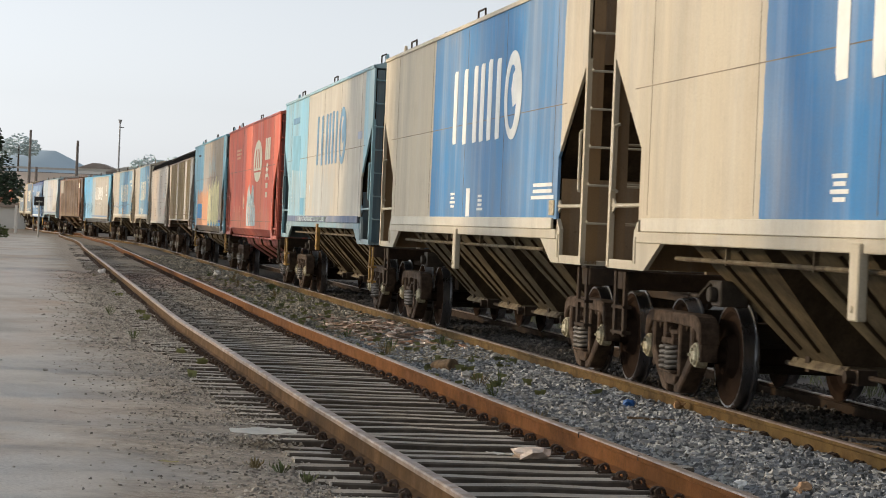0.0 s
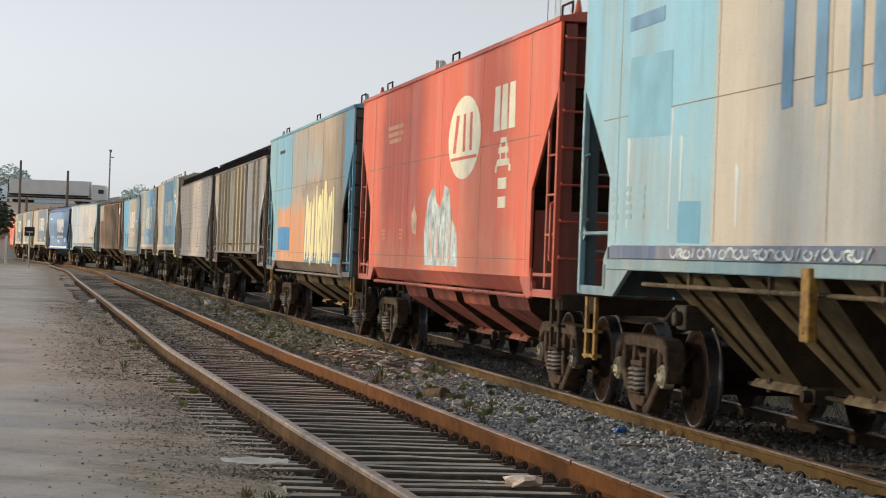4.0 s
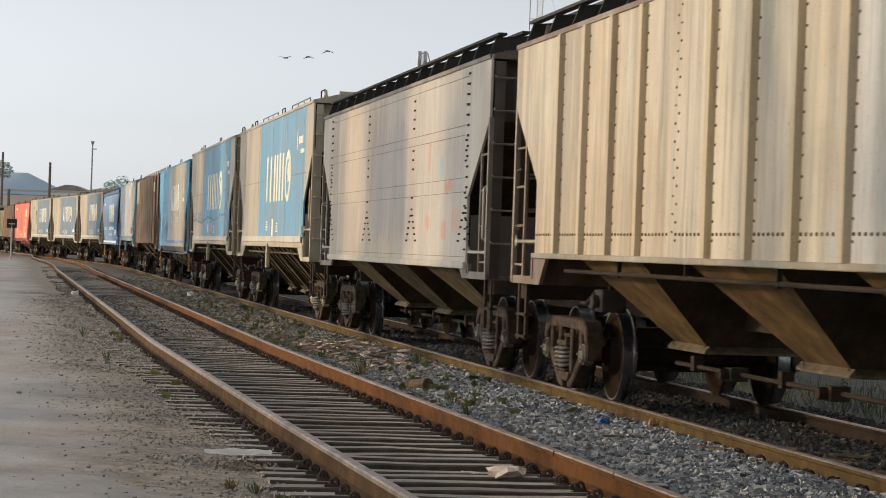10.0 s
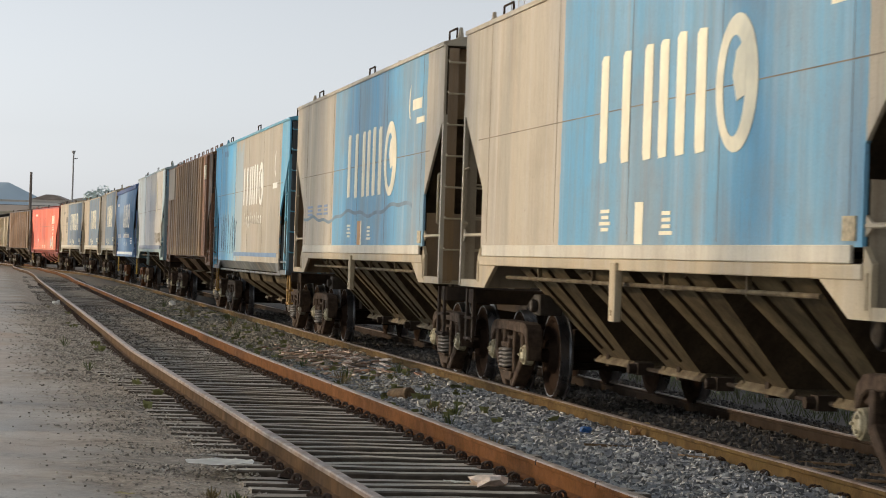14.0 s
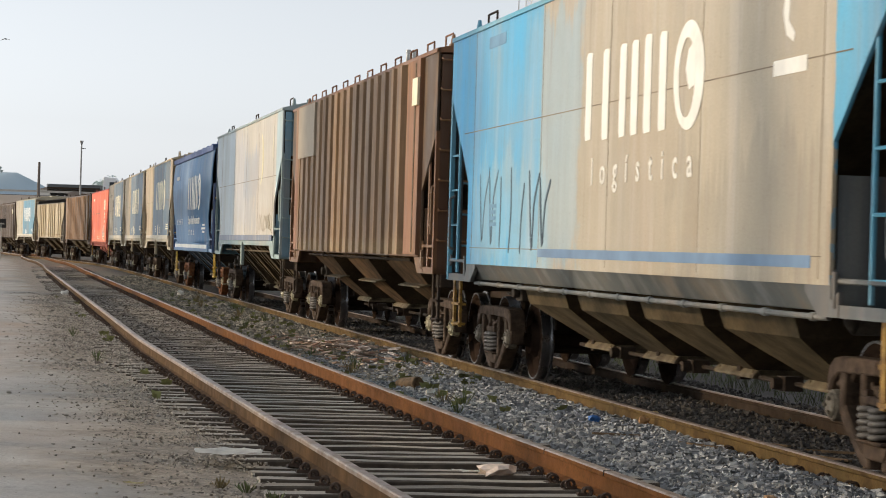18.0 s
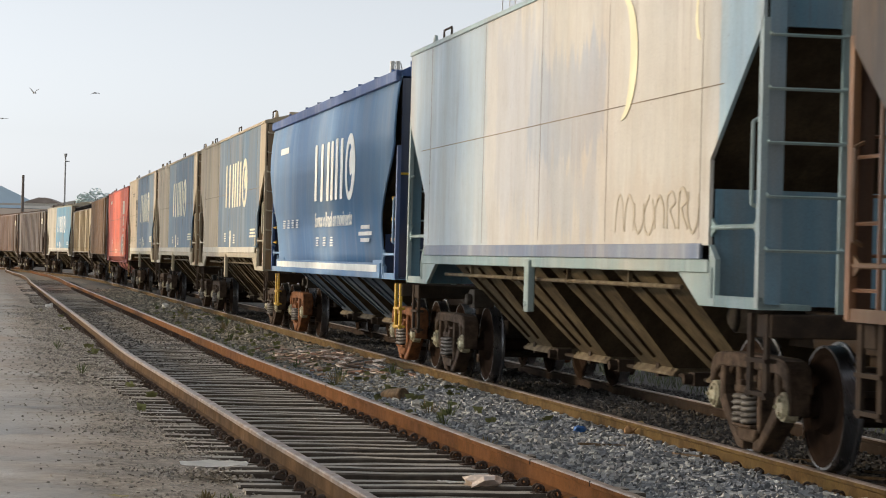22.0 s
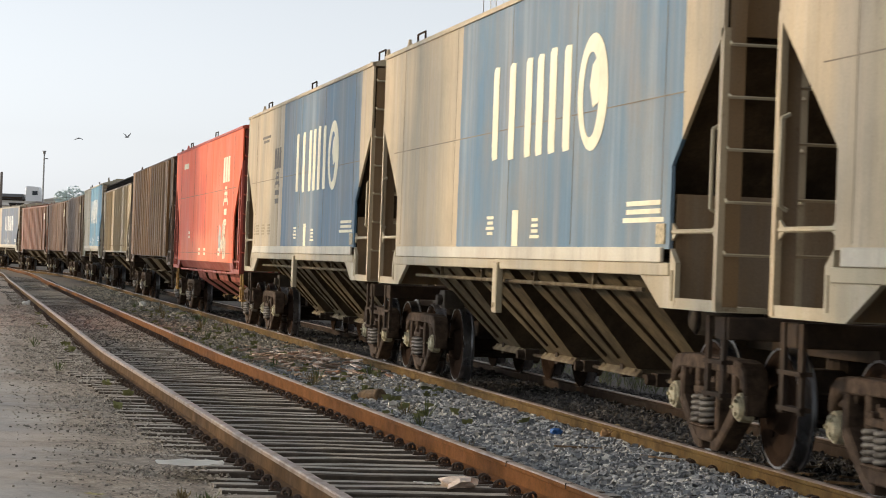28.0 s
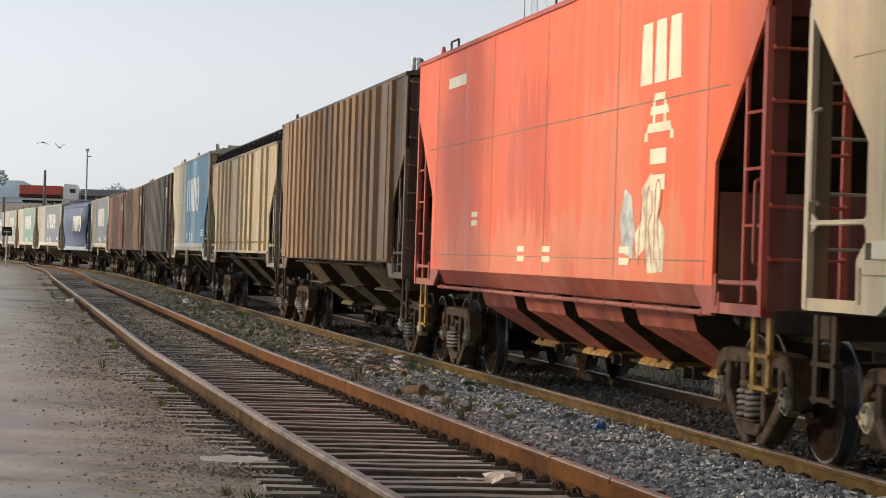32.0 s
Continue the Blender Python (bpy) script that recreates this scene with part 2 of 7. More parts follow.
def line(s, off=0.0):
    """A point of the train's track, off metres to its left (towards the camera), and its heading."""
    x, y, g = (float(np.interp(s, LINE_S, v)) for v in (_x, _y, _ang))
    return x - off * math.cos(g), y - off * math.sin(g), g


def siding(s):
    """How far the empty track's centre lies left of the train's track."""
    return float(np.interp(s, (8, 14, 20, 35, 60, 110, 135, 152, 170, 188, 300), (3.70, 3.75, 3.86, 4.05, 4.03, 4.02, 3.75, 3.2, 1.8, 0.0, 0.0)))


GAUGE = 0.835
SPEED = (7.54, 0.0012)


def gone(t):
    return SPEED[0] * t + SPEED[1] * t * t


# ---- bogie, built once ----
WHEEL_R, AXLES = 0.47, 0.82


def build_wheelset(bm):
    prof = [(0.0, 0.10), (0.16, 0.115), (0.20, 0.035), (0.36, 0.03), (0.395, 0.06), (0.437, 0.066), (0.455, 0.068), (0.457, -0.03), (0.462, -0.045), (0.486, -0.05), (0.484, -0.068), (0.40, -0.07), (0.36, -0.015), (0.20, -0.01), (0.12, -0.06), (0.0, -0.06)]
    n = 40
    for sgn in (1, -1):
        rings = []
        for r, w in prof:
            y = sgn * (0.80 + w)
            rings.append([bm.verts.new((r * math.cos(6.2832 * i / n), y, r * math.sin(6.2832 * i / n))) for i in range(n)] if r > 0 else [bm.verts.new((0, y, 0))])
        for a, b in zip(rings, rings[1:]):
            for i in range(n):
                j = (i + 1) % n
                if len(a) == 1:
                    bm.faces.new((a[0], b[i], b[j]))
                elif len(b) == 1:
                    bm.faces.new((a[i], b[0], a[j]))
                else:
                    f = bm.faces.new((a[i], b[i], b[j], a[j]))
                    f.material_index = 1 if a in rings[5:10] else 0
    rod(bm, (0, -1.12, 0), (0, 1.12, 0), 0.075, 14)
    for sgn in (1, -1):   # lifting holes and casting marks make the turning readable
        for k in range(2):
            g = 3.1416 * k + 0.4
            rod(bm, (0.28 * math.cos(g), sgn * 0.832, 0.28 * math.sin(g)), (0.28 * math.cos(g), sgn * 0.842, 0.28 * math.sin(g)), 0.035, 10)


def build_side_frame(bm):
    """A cast side frame: arched top chord, two columns, diagonals down to a deep spring seat, and the axle-box jaws."""
    for x in (-1, 1):
        def P(pts):
            return [(x * p[0], p[1]) for p in pts]
        prism(bm, P([(0, 0.82), (0.66, 0.82), (0.82, 0.80), (0.91, 0.745), (0.945, 0.66), (0.945, 0.56), (0.89, 0.56), (0.83, 0.65), (0.70, 0.70), (0, 0.715)]), -0.095, 0.095)   # top chord
        prism(bm, P([(0.885, 0.60), (0.945, 0.58), (0.94, 0.43), (0.915, 0.40), (0.88, 0.43)]), -0.085, 0.085)     # outer jaw
        prism(bm, P([(0.60, 0.72), (0.70, 0.705), (0.705, 0.46), (0.67, 0.39), (0.61, 0.42)]), -0.09, 0.09)       # inner jaw
        prism(bm, P([(0.69, 0.70), (0.90, 0.62), (0.90, 0.57), (0.86, 0.60), (0.76, 0.60), (0.69, 0.58)]), -0.06, 0.06)   # pedestal roof
        prism(bm, P([(0.62, 0.50), (0.69, 0.44), (0.66, 0.37), (0.27, 0.10), (0.12, 0.085), (0.12, 0.17), (0.25, 0.20), (0.55, 0.43)]), -0.085, 0.085)   # diagonal
        prism(bm, P([(0.22, 0.73), (0.31, 0.73), (0.29, 0.25), (0.22, 0.22)]), -0.09, 0.09)        # column
        prism(bm, P([(0.31, 0.73), (0.40, 0.73), (0.31, 0.64)]), -0.05, 0.05)
        prism(bm, P([(0.60, 0.73), (0.50, 0.73), (0.60, 0.63)]), -0.05, 0.05)
    prism(bm, [(-0.27, 0.265), (0.27, 0.265), (0.17, 0.155), (-0.17, 0.155)], -0.10, 0.10)            # spring seat
    box(bm, -0.24, 0.24, -0.15, 0.15, 0.265, 0.29)


def build_spring(bm):
    n, turns, rad = 12, 4.5, 0.088
    pts = [Vector((rad * math.cos(2 * math.pi * i / n), rad * math.sin(2 * math.pi * i / n), 0.20 * i / (n * turns))) for i in range(int(n * turns) + 1)]
    rings = []
    for i, p in enumerate(pts):
        out = Vector((p.x, p.y, 0)).normalized()
        rings.append([bm.verts.new(p + 0.021 * (out * math.cos(g) + Vector((0, 0, 1)) * math.sin(g))) for g in (0, 1.2566, 2.5133, 3.77, 5.0265)])
    for a, b in zip(rings, rings[1:]):
        for i in range(5):
            j = (i + 1) % 5
            bm.faces.new((a[i], b[i], b[j], a[j]))
    bm.faces.new(rings[0])
    bm.faces.new(rings[-1][::-1])


def build_wedge(bm):
    """The bolster's end between the columns, with its bolts and plates."""
    box(bm, -0.20, 0.20, -0.04, 0.13, 0.525, 0.58)
    box(bm, -0.15, 0.15, -0.02, 0.07, 0.58, 0.65)
    for x in (-0.13, 0.13):
        box(bm, x - 0.035, x + 0.035, 0.05, 0.12, 0.51, 0.62)
        rod(bm, (x, 0.06, 0.62), (x, 0.06, 0.67), 0.02, 6)


def build_cap(bm):
    rod(bm, (0, 0, 0), (0, 0.10, 0), 0.118, 18, 0.108)
    rod(bm, (0, 0.10, 0), (0, 0.125, 0), 0.095, 18, 0.08)
    for k in range(3):
        g = 2.0944 * k
        rod(bm, (0.055 * math.cos(g), 0.125, 0.055 * math.sin(g)), (0.055 * math.cos(g), 0.145, 0.055 * math.sin(g)), 0.018, 6)


def build_bolster(bm):
    prism(bm, [(-0.2, 0.43), (0.2, 0.43), (0.2, 0.56), (-0.2, 0.56)], -1.14, 1.14)
    prism(bm, [(-0.15, 0.55), (0.15, 0.55), (0.15, 0.74), (-0.15, 0.74)], -0.45, 0.45)
    rod(bm, (0, 0, 0.70), (0, 0, 0.84), 0.18, 16)
    for y in (1.15, -1.15):
        box(bm, -0.23, 0.23, y - 0.02, y + 0.02, 0.44, 0.475)
        box(bm, -0.23, 0.23, y - 0.02, y + 0.02, 0.53, 0.56)


def build_brake(bm):
    for x in (-0.42, 0.42):
        rod(bm, (x, -0.85, 0.34), (x, 0.85, 0.34), 0.04, 8)
        for y in (-0.8, 0.8):
            g = -1 if x < 0 else 1
            box(bm, x + (0 if g > 0 else -0.06), x + (0.06 if g > 0 else 0), y - 0.04, y + 0.04, 0.20, 0.62)
    bent(bm, [(-0.42, 0.12, 0.34), (-0.1, 0.12, 0.62), (0.1, 0.12, 0.62), (0.42, 0.12, 0.34)], 0.025)


# bay ends and inner body: grimy steel, with their shade painted in
SHADY = steel("grimy_shaded_steel", "584937", "392f24", 0.9, scale=2.5, gloss=0.1)
STIFF = steel("dark_rib_steel", "463823", "2a2217", 0.85, scale=3, gloss=0.15)
RIVET = plain("rusty_rivet", "6a5238", 0.8, 0.3, 20)
SEAM = plain("worn_seam", "81745f", 0.8, 0.4, 1.5)
WHEELSETS = []
shaped("wheelset", build_wheelset).materials.append(TREAD)


def bogie(parent, x, frame_mat, cap_mat):
    b = part("bogie", shaped("bogie", build_bolster, bevel=0.012), UNDER, parent, at=pose(x, 0, 0))
    for y in (1.08, -1.08):
        part("side_frame", shaped("side_frame", build_side_frame, bevel=0.014), frame_mat, b, at=pose(0, y, 0))
        part("bolster_end", shaped("bolster_end", build_wedge, bevel=0.008), frame_mat, b, at=pose(0, y, 0, 0, 0, 0 if y > 0 else 180))
        for dx in (-0.10, 0.10):
            part("spring", shaped("spring", build_spring, True), SPRING, b, at=pose(dx, y + (0.07 if y > 0 else -0.07), 0.305))
        for dx in (-AXLES, AXLES):
            part("bearing_cap", shaped("bearing_cap", build_cap, bevel=0.006), cap_mat, b, at=pose(dx, y, WHEEL_R, 0, 0, 0 if y > 0 else 180))
    for dx in (-AXLES, AXLES):
        w = part("wheelset", shaped("wheelset", build_wheelset), WHEEL, b, at=pose(dx, 0, WHEEL_R))
        WHEELSETS.append((w, dx))
    part("brake_rigging", shaped("brake_rigging", build_brake), UNDER, b)
    return b


# ---- the wagons ----
HALF = 1.52


def side_outline(L, k):
    """The outline of a side sheet, wide above and cut back to the sill below."""
    h = L / 2
    lo, hi, top, cut, apex = k["low"], k["knee"], k["eave"], k["cut"], k["apex"]
    return [(-h + cut, lo), (h - cut, lo), (h - cut, hi), (h - 0.02, apex), (h - 0.02, top), (-h + 0.02, top), (-h + 0.02, apex), (-h + cut, hi)]


def bulge(k, z):
    """How far a rounded side stands out over the sill."""
    if not k.get("round"):
        return 0.0
    return float(np.interp(z, (1.36, 1.95, 2.4, 3.3, 3.7, 4.0), (0.0, 0.06, 0.09, 0.09, 0.06, 0.0)))


def build_sheet(L, k):
    def go(bm):
        if k.get("round"):
            pts = side_outline(L, k)
            h = L / 2
            zs = [k["low"] + (k["eave"] - k["low"]) * i / 14 for i in range(15)]
            rows = []
            for z in zs:
                if z <= k["knee"]:
                    e = h - k["cut"]
                elif z <= k["apex"]:
                    f = (z - k["knee"]) / (k["apex"] - k["knee"])
                    e = h - k["cut"] + (k["cut"] - 0.02) * f
                else:
                    e = h - 0.02
                rows.append([[bm.verts.new((x, HALF - 0.06 + w + bulge(k, z), z)) for x in (-e, e)] for w in (0, 0.03)])
            for a, b in zip(rows, rows[1:]):
                for s in (0, 1):
                    bm.faces.new((a[s][0], a[s][1], b[s][1], b[s][0]))
                for e in (0, 1):
                    bm.faces.new((a[0][e], a[1][e], b[1][e], b[0][e]))
            for r in (rows[0], rows[-1]):
                bm.faces.new((r[0][0], r[0][1], r[1][1], r[1][0]))
        else:
            prism(bm, side_outline(L, k), HALF - 0.03, HALF)
    return go


def build_body(L, k):
    def go(bm):
        h, top = L / 2, k["eave"] - 0.05
        f = k.get("foot", 3.0)
        prism(bm, [(-h + 0.40, top), (h - 0.40, top), (h - 0.40, k["apex"] - 0.02), (h - f, k["low"] - 0.02), (-h + f, k["low"] - 0.02), (-h + 0.40, k["apex"] - 0.02)], -HALF + 0.10, HALF - 0.10)
    return go


def build_roof(L, k):
    def go(bm):
        h, e, rise = L / 2, k["eave"], k.get("rise", 0.20)
        prof = [(-HALF - 0.02, e - 0.05), (-HALF - 0.02, e), (-1.1, e + rise * 0.62), (-0.55, e + rise * 0.93), (0, e + rise), (0.55, e + rise * 0.93), (1.1, e + rise * 0.62), (HALF + 0.02, e), (HALF + 0.02, e - 0.05)]
        prism(bm, prof, -h + 0.02, h - 0.02, "x")
        for i in range(9):
            x = -h + 0.5 + (L - 1.0) * i / 8
            box(bm, x - 0.03, x + 0.03, -1.0, 1.0, e + rise * 0.8, e + rise * 0.8 + 0.06)
    return go


def build_sill(L, k):
    def go(bm):
        h = L / 2
        z0, z1 = k["sill"]
        if k.get("tuck"):   # the foot of the side leans in under the wagon
            e = h - k["cut"]
            prism(bm, [(HALF - 0.03, 1.315), (HALF - 0.001, 1.315), (HALF - 0.13, 1.13), (HALF - 0.16, 1.13)], -e, e, "x")
            rod(bm, (-e + 0.2, HALF - 0.08, 1.09), (e - 0.2, HALF - 0.08, 1.09), 0.024, 8)
            for i in range(12):
                x = -e + 0.5 + (2 * e - 1.0) * i / 11
                rod(bm, (x - 0.05, HALF - 0.08, 1.09), (x + 0.05, HALF - 0.08, 1.09), 0.034, 8)
            return
        if abs(z1 - 1.655) < 0.01:   # a plain beam; the stripe above it is a part of its own
            box(bm, -h + k["cut"] - 0.02, h - k["cut"] + 0.02, HALF - 0.03, HALF + 0.012, z0, 1.532)
            return
        box(bm, -h + k["cut"] - 0.02, h - k["cut"] + 0.02, HALF - 0.02, HALF + 0.035, z0, z1)
    return go


def build_stripe(L, k):
    def go(bm):
        e = L / 2 - k["cut"] - 0.16
        box(bm, -e, e, HALF - 0.01, HALF + 0.022, 1.534, 1.655)
    return go


def build_end_box(k):
    """The skirt plate under an end platform, its bracket sloping back to the sill."""
    def go(bm):
        z0, z1, c, d = k["sill"][0], k["sill"][1], k["cut"], k["deck"]
        run = 0.78 if d > 1.17 else 0.5
        up_ = max(z0, d + 0.17)
        prism(bm, [(c - 0.17, d), (c + 0.22, d), (c + run, up_ - 0.003), (c + run, up_ + 0.09), (c - 0.02, up_ + 0.09), (c - 0.02, z1 - 0.01), (c - 0.17, z1 - 0.12 if z1 > d + 0.3 else up_)], HALF - 0.045, HALF - 0.005)
        box(bm, 0.0, c - 0.17, HALF - 0.045, HALF - 0.010, d, d + 0.085)
        box(bm, 0.0, c, HALF - 0.40, HALF - 0.045, d, d + 0.04)
        rod(bm, (c - 0.10, HALF - 0.006, d + 0.06), (c - 0.10, HALF - 0.006, d + 0.30), 0.022, 6)   # the pull lug by the platform
    return go


def build_post(k):
    def go(bm):
        box(bm, 0.0, 0.08, HALF - 0.05, HALF, k["deck"] + 0.01, k["apex"] + 0.03)
    return go


def build_stile(k):
    """The broad flat stile of the end ladder behind the corner post."""
    def go(bm):
        box(bm, 0.0, 0.03, HALF - 0.17, HALF - 0.05, k["deck"] + 0.01, k["eave"] - 0.08)
    return go


def build_bulkhead(k):
    """The upright plate that closes the foot of the sloping end behind the platform."""
    def go(bm):
        box(bm, k["cut"] - 0.01, k["cut"] + 0.02, -HALF + 0.05, HALF - 0.05, k["deck"] + 0.01, k["knee"] - 0.22)
    return go


def build_brace(k):
    def go(bm):
        z = k["sill"][1] + 0.12
        c = k["cut"]
        rod(bm, (0.08, HALF - 0.03, z), (c, HALF - 0.03, z), 0.02, 6)
        for x, d in ((0.09, 1), (c, -1)):
            prism(bm, [(x, z - 0.07), (x + d * 0.12, z - 0.012), (x + d * 0.12, z + 0.012), (x, z + 0.07)], HALF - 0.04, HALF - 0.02)
    return go


def build_end_ladder(k):
    def go(bm):
        z, top = k["deck"] + 0.42, k["eave"] - 0.15
        if k.get("round"):
            rod(bm, (-0.02, HALF - 0.05, 2.62), (-0.02, HALF - 0.75, 2.62), 0.016, 6)
            return
        while z < top:
            bent(bm, [(0.02, HALF - 0.05, z + 0.03), (-0.05, HALF - 0.05, z), (-0.05, HALF - 0.62, z), (0.02, HALF - 0.62, z + 0.03)], 0.013, 5)
            z += 0.383
        box(bm, 0.0, 0.05, HALF - 0.66, HALF - 0.60, k["deck"] - 0.02, k["eave"] - 0.1)
    return go


def build_side_ladder(k):
    """Rungs between the corner post and a round stile in the open corner."""
    def go(bm):
        if k.get("round"):   # three short rungs from the post to the side
            for z in (1.74, 2.02, 2.30):
                rod(bm, (0.05, HALF - 0.03, z), (0.42, HALF - 0.03, z), 0.016, 6)
                box(bm, 0.42, 0.46, HALF - 0.045, HALF - 0.015, z - 0.025, z + 0.025)
            return
        top = k["apex"] - 0.35
        rod(bm, (0.52, HALF - 0.03, 1.2), (0.52, HALF - 0.03, top), 0.02, 6)
        z = 1.35
        while z < top - 0.02:
            rod(bm, (0.05, HALF - 0.03, z), (0.52, HALF - 0.03, z), 0.014, 5)
            z += 0.42
    return go


def build_grab(bm):
    bent(bm, [(0, 0, 0), (0, 0.06, 0.03), (0, 0.06, 0.62), (0, 0, 0.65)], 0.016, 6)


def build_step(bm):
    for x in (0.0, 0.36):
        box(bm, x, x + 0.085, -0.015, 0.015, 0.54, 1.15)
    for z in (0.56, 0.80):
        box(bm, 0.0, 0.445, -0.06, 0.03, z, z + 0.03)


def build_end_sheet(k):
    """The upright plate under the eave at the end, and the sloping floor sheet's stay."""
    def go(bm):
        box(bm, 0.30, 0.33, -HALF + 0.06, HALF - 0.18, k["apex"], k["eave"] - 0.06)
        box(bm, 0.05, 0.12, -0.55, -0.35, 1.1, k["apex"])
        box(bm, 0.05, 0.12, 0.35, 0.55, 1.1, k["apex"])
    return go


def build_end_sill(bm):
    box(bm, -0.02, 0.30, -HALF + 0.1, HALF - 0.1, 0.98, 1.15)


def build_hopper(prof):
    """One discharge bay: leaning side sheets in one or two folds down to the gate, and two end sheets."""
    def go(bm):
        rings = [[bm.verts.new(p) for p in ((-a, y, z), (a, y, z), (a, -y, z), (-a, -y, z))] for z, y, a in prof]
        for T, U in zip(rings, rings[1:]):
            for i in range(4):
                j = (i + 1) % 4
                # end faces take the second material, darkened for shade
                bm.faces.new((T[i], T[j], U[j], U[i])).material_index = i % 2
        bm.faces.new(rings[0])
        bm.faces.new(rings[-1][::-1])
    return go


def build_stiffener(prof, f, sgn):
    """A flat rib down the leaning sheet of a bay."""
    def go(bm):
        (z0, y0, a0), (z1, y1, a1) = prof[0], prof[-1]
        p, q = Vector((f * a0, sgn * (y0 - 0.04), z0 - 0.05)), Vector((f * (a1 * 0.9 + a0 * 0.1), sgn * (y1 * 0.9 + y0 * 0.1), z1 * 0.9 + z0 * 0.1))
        d, e = Vector((0, sgn * 0.020, -0.016)), Vector((0.017, 0, 0))
        vs = [bm.verts.new(v) for v in (p - e, p + e, q + e, q - e, p - e + d, p + e + d, q + e + d, q - e + d)]
        for fc in ((0, 1, 2, 3), (4, 7, 6, 5), (0, 4, 5, 1), (1, 5, 6, 2), (2, 6, 7, 3), (3, 7, 4, 0)):
            bm.faces.new([vs[v] for v in fc])
    return go


def build_gate(prof, b):
    """The gate's frame: a flared lip round the foot of the bay, the slide under it and its rack."""
    def go(bm):
        z, y, a = prof[-1]
        for sx in (-1, 1):
            prism(bm, [(sx * a, z), (sx * b, z - 0.05), (sx * b, z - 0.075), (sx * (a - 0.02), z - 0.03)], -y - 0.03, y + 0.03)
        for sy in (-1, 1):
            prism(bm, [(sy * y, z + 0.005), (sy * (y + 0.05), z - 0.05), (sy * (y + 0.05), z - 0.075), (sy * (y - 0.02), z - 0.03)], -b, b, "x")
        box(bm, -a, a, -y + 0.03, y - 0.03, z - 0.065, z - 0.04)
        box(bm, b + 0.01, b + 0.16, 0.30, 0.38, z - 0.07, z - 0.01)
    return go


def build_pipe(L):
    def go(bm):
        rod(bm, (-L / 2 + 2.2, HALF - 0.10, 1.31), (L / 2 - 2.2, HALF - 0.10, 1.31), 0.02, 8)
        for x in (-3.4, -1.2, 1.2, 3.4):
            box(bm, x - 0.015, x + 0.015, HALF - 0.12, HALF - 0.08, 1.28, 1.47)
    return go


def build_center_sill(L):
    def go(bm):
        box(bm, -L / 2 - 0.15, L / 2 + 0.15, -0.30, 0.30, 0.84, 1.14)
        for s in (1, -1):
            box(bm, min(s * (L / 2 + 0.15), s * (L / 2 + 0.36)), max(s * (L / 2 + 0.15), s * (L / 2 + 0.36)), -0.13, 0.13, 0.86, 1.08)
            prism(bm, [(s * (L / 2 + 0.36), -0.17), (s * (L / 2 + 0.56), -0.13), (s * (L / 2 + 0.56), 0.13), (s * (L / 2 + 0.36), 0.17)], 0.84, 1.10, "z")
    return go


def build_hatch(L, k):
    def go(bm):
        z = k["eave"] + k.get("rise", 0.20)
        box(bm, -L / 2 + 0.6, L / 2 - 0.6, -0.32, 0.32, z, z + 0.07)
        for i in range(6):
            x = -L / 2 + 1.2 + (L - 2.4) * i / 5
            box(bm, x - 0.05, x + 0.05, -0.36, 0.36, z + 0.07, z + 0.10)
    return go


def build_hoop(e):
    """A low tube hoop on the roof's edge."""
    def go(bm):
        bent(bm, [(-0.25, HALF - 0.28, e + 0.02), (-0.25, HALF - 0.28, e + 0.24), (0.25, HALF - 0.28, e + 0.24), (0.25, HALF - 0.28, e + 0.02)], 0.014, 5)
    return go


def build_running_board(k):
    """An open roof walkway of two side strips on slanting brackets."""
    def go(bm):
        e, h = k["eave"], k["L"] / 2
        for y in (0.75, 1.05, 1.33):
            box(bm, -h + 0.1, h - 0.1, y, y + 0.10, e + 0.30 - (y - 0.75) * 0.12, e + 0.33 - (y - 0.75) * 0.12)
        for i in range(15):
            x = -h + 0.3 + (2 * h - 0.6) * i / 14
            prism(bm, [(0.70, e + 0.05), (0.70, e + 0.29), (1.42, e + 0.215), (1.50, e + 0.0)], x - 0.02, x + 0.02, "x")
    return go


def build_lock(bm):
    rod(bm, (0, 0, 0), (0, 0, 0.16), 0.05, 10, 0.02)
    box(bm, -0.07, 0.07, -0.05, 0.05, -0.02, 0.03)


def build_rib(k, w, d):
    def go(bm):
        z0, z1 = k["low"] + 0.012, k["eave"] - 0.06
        prism(bm, [(-w / 2, HALF), (w / 2, HALF), (w * 0.40, HALF + d), (-w * 0.40, HALF + d)], z0, z1, "z")
    return go


def build_rivets(k):
    def go(bm):
        z = k["low"] + 0.15
        while z < k["eave"] - 0.1:
            rod(bm, (0, HALF, z), (0, HALF + 0.010, z), 0.012, 6, 0.008)
            z += 0.15
    return go


MARK_BARS = ((3.87, 0.02, 0.97), (3.13, 0.0, 0.96), (2.42, 0.0, 0.96), (1.95, 0.0, 0.96), (1.45, 0.0, 0.98), (0.90, 0.0, 0.96))


def build_mark_bar(z0, z1):
    def go(bm):
        prism(bm, [(-0.13, z0), (0.10, z0 - 0.01), (0.13, z0 + 0.05), (0.13, z1 - 0.03), (0.06, z1 + 0.01), (-0.13, z1)], HALF + 0.002, HALF + 0.006)
    return go


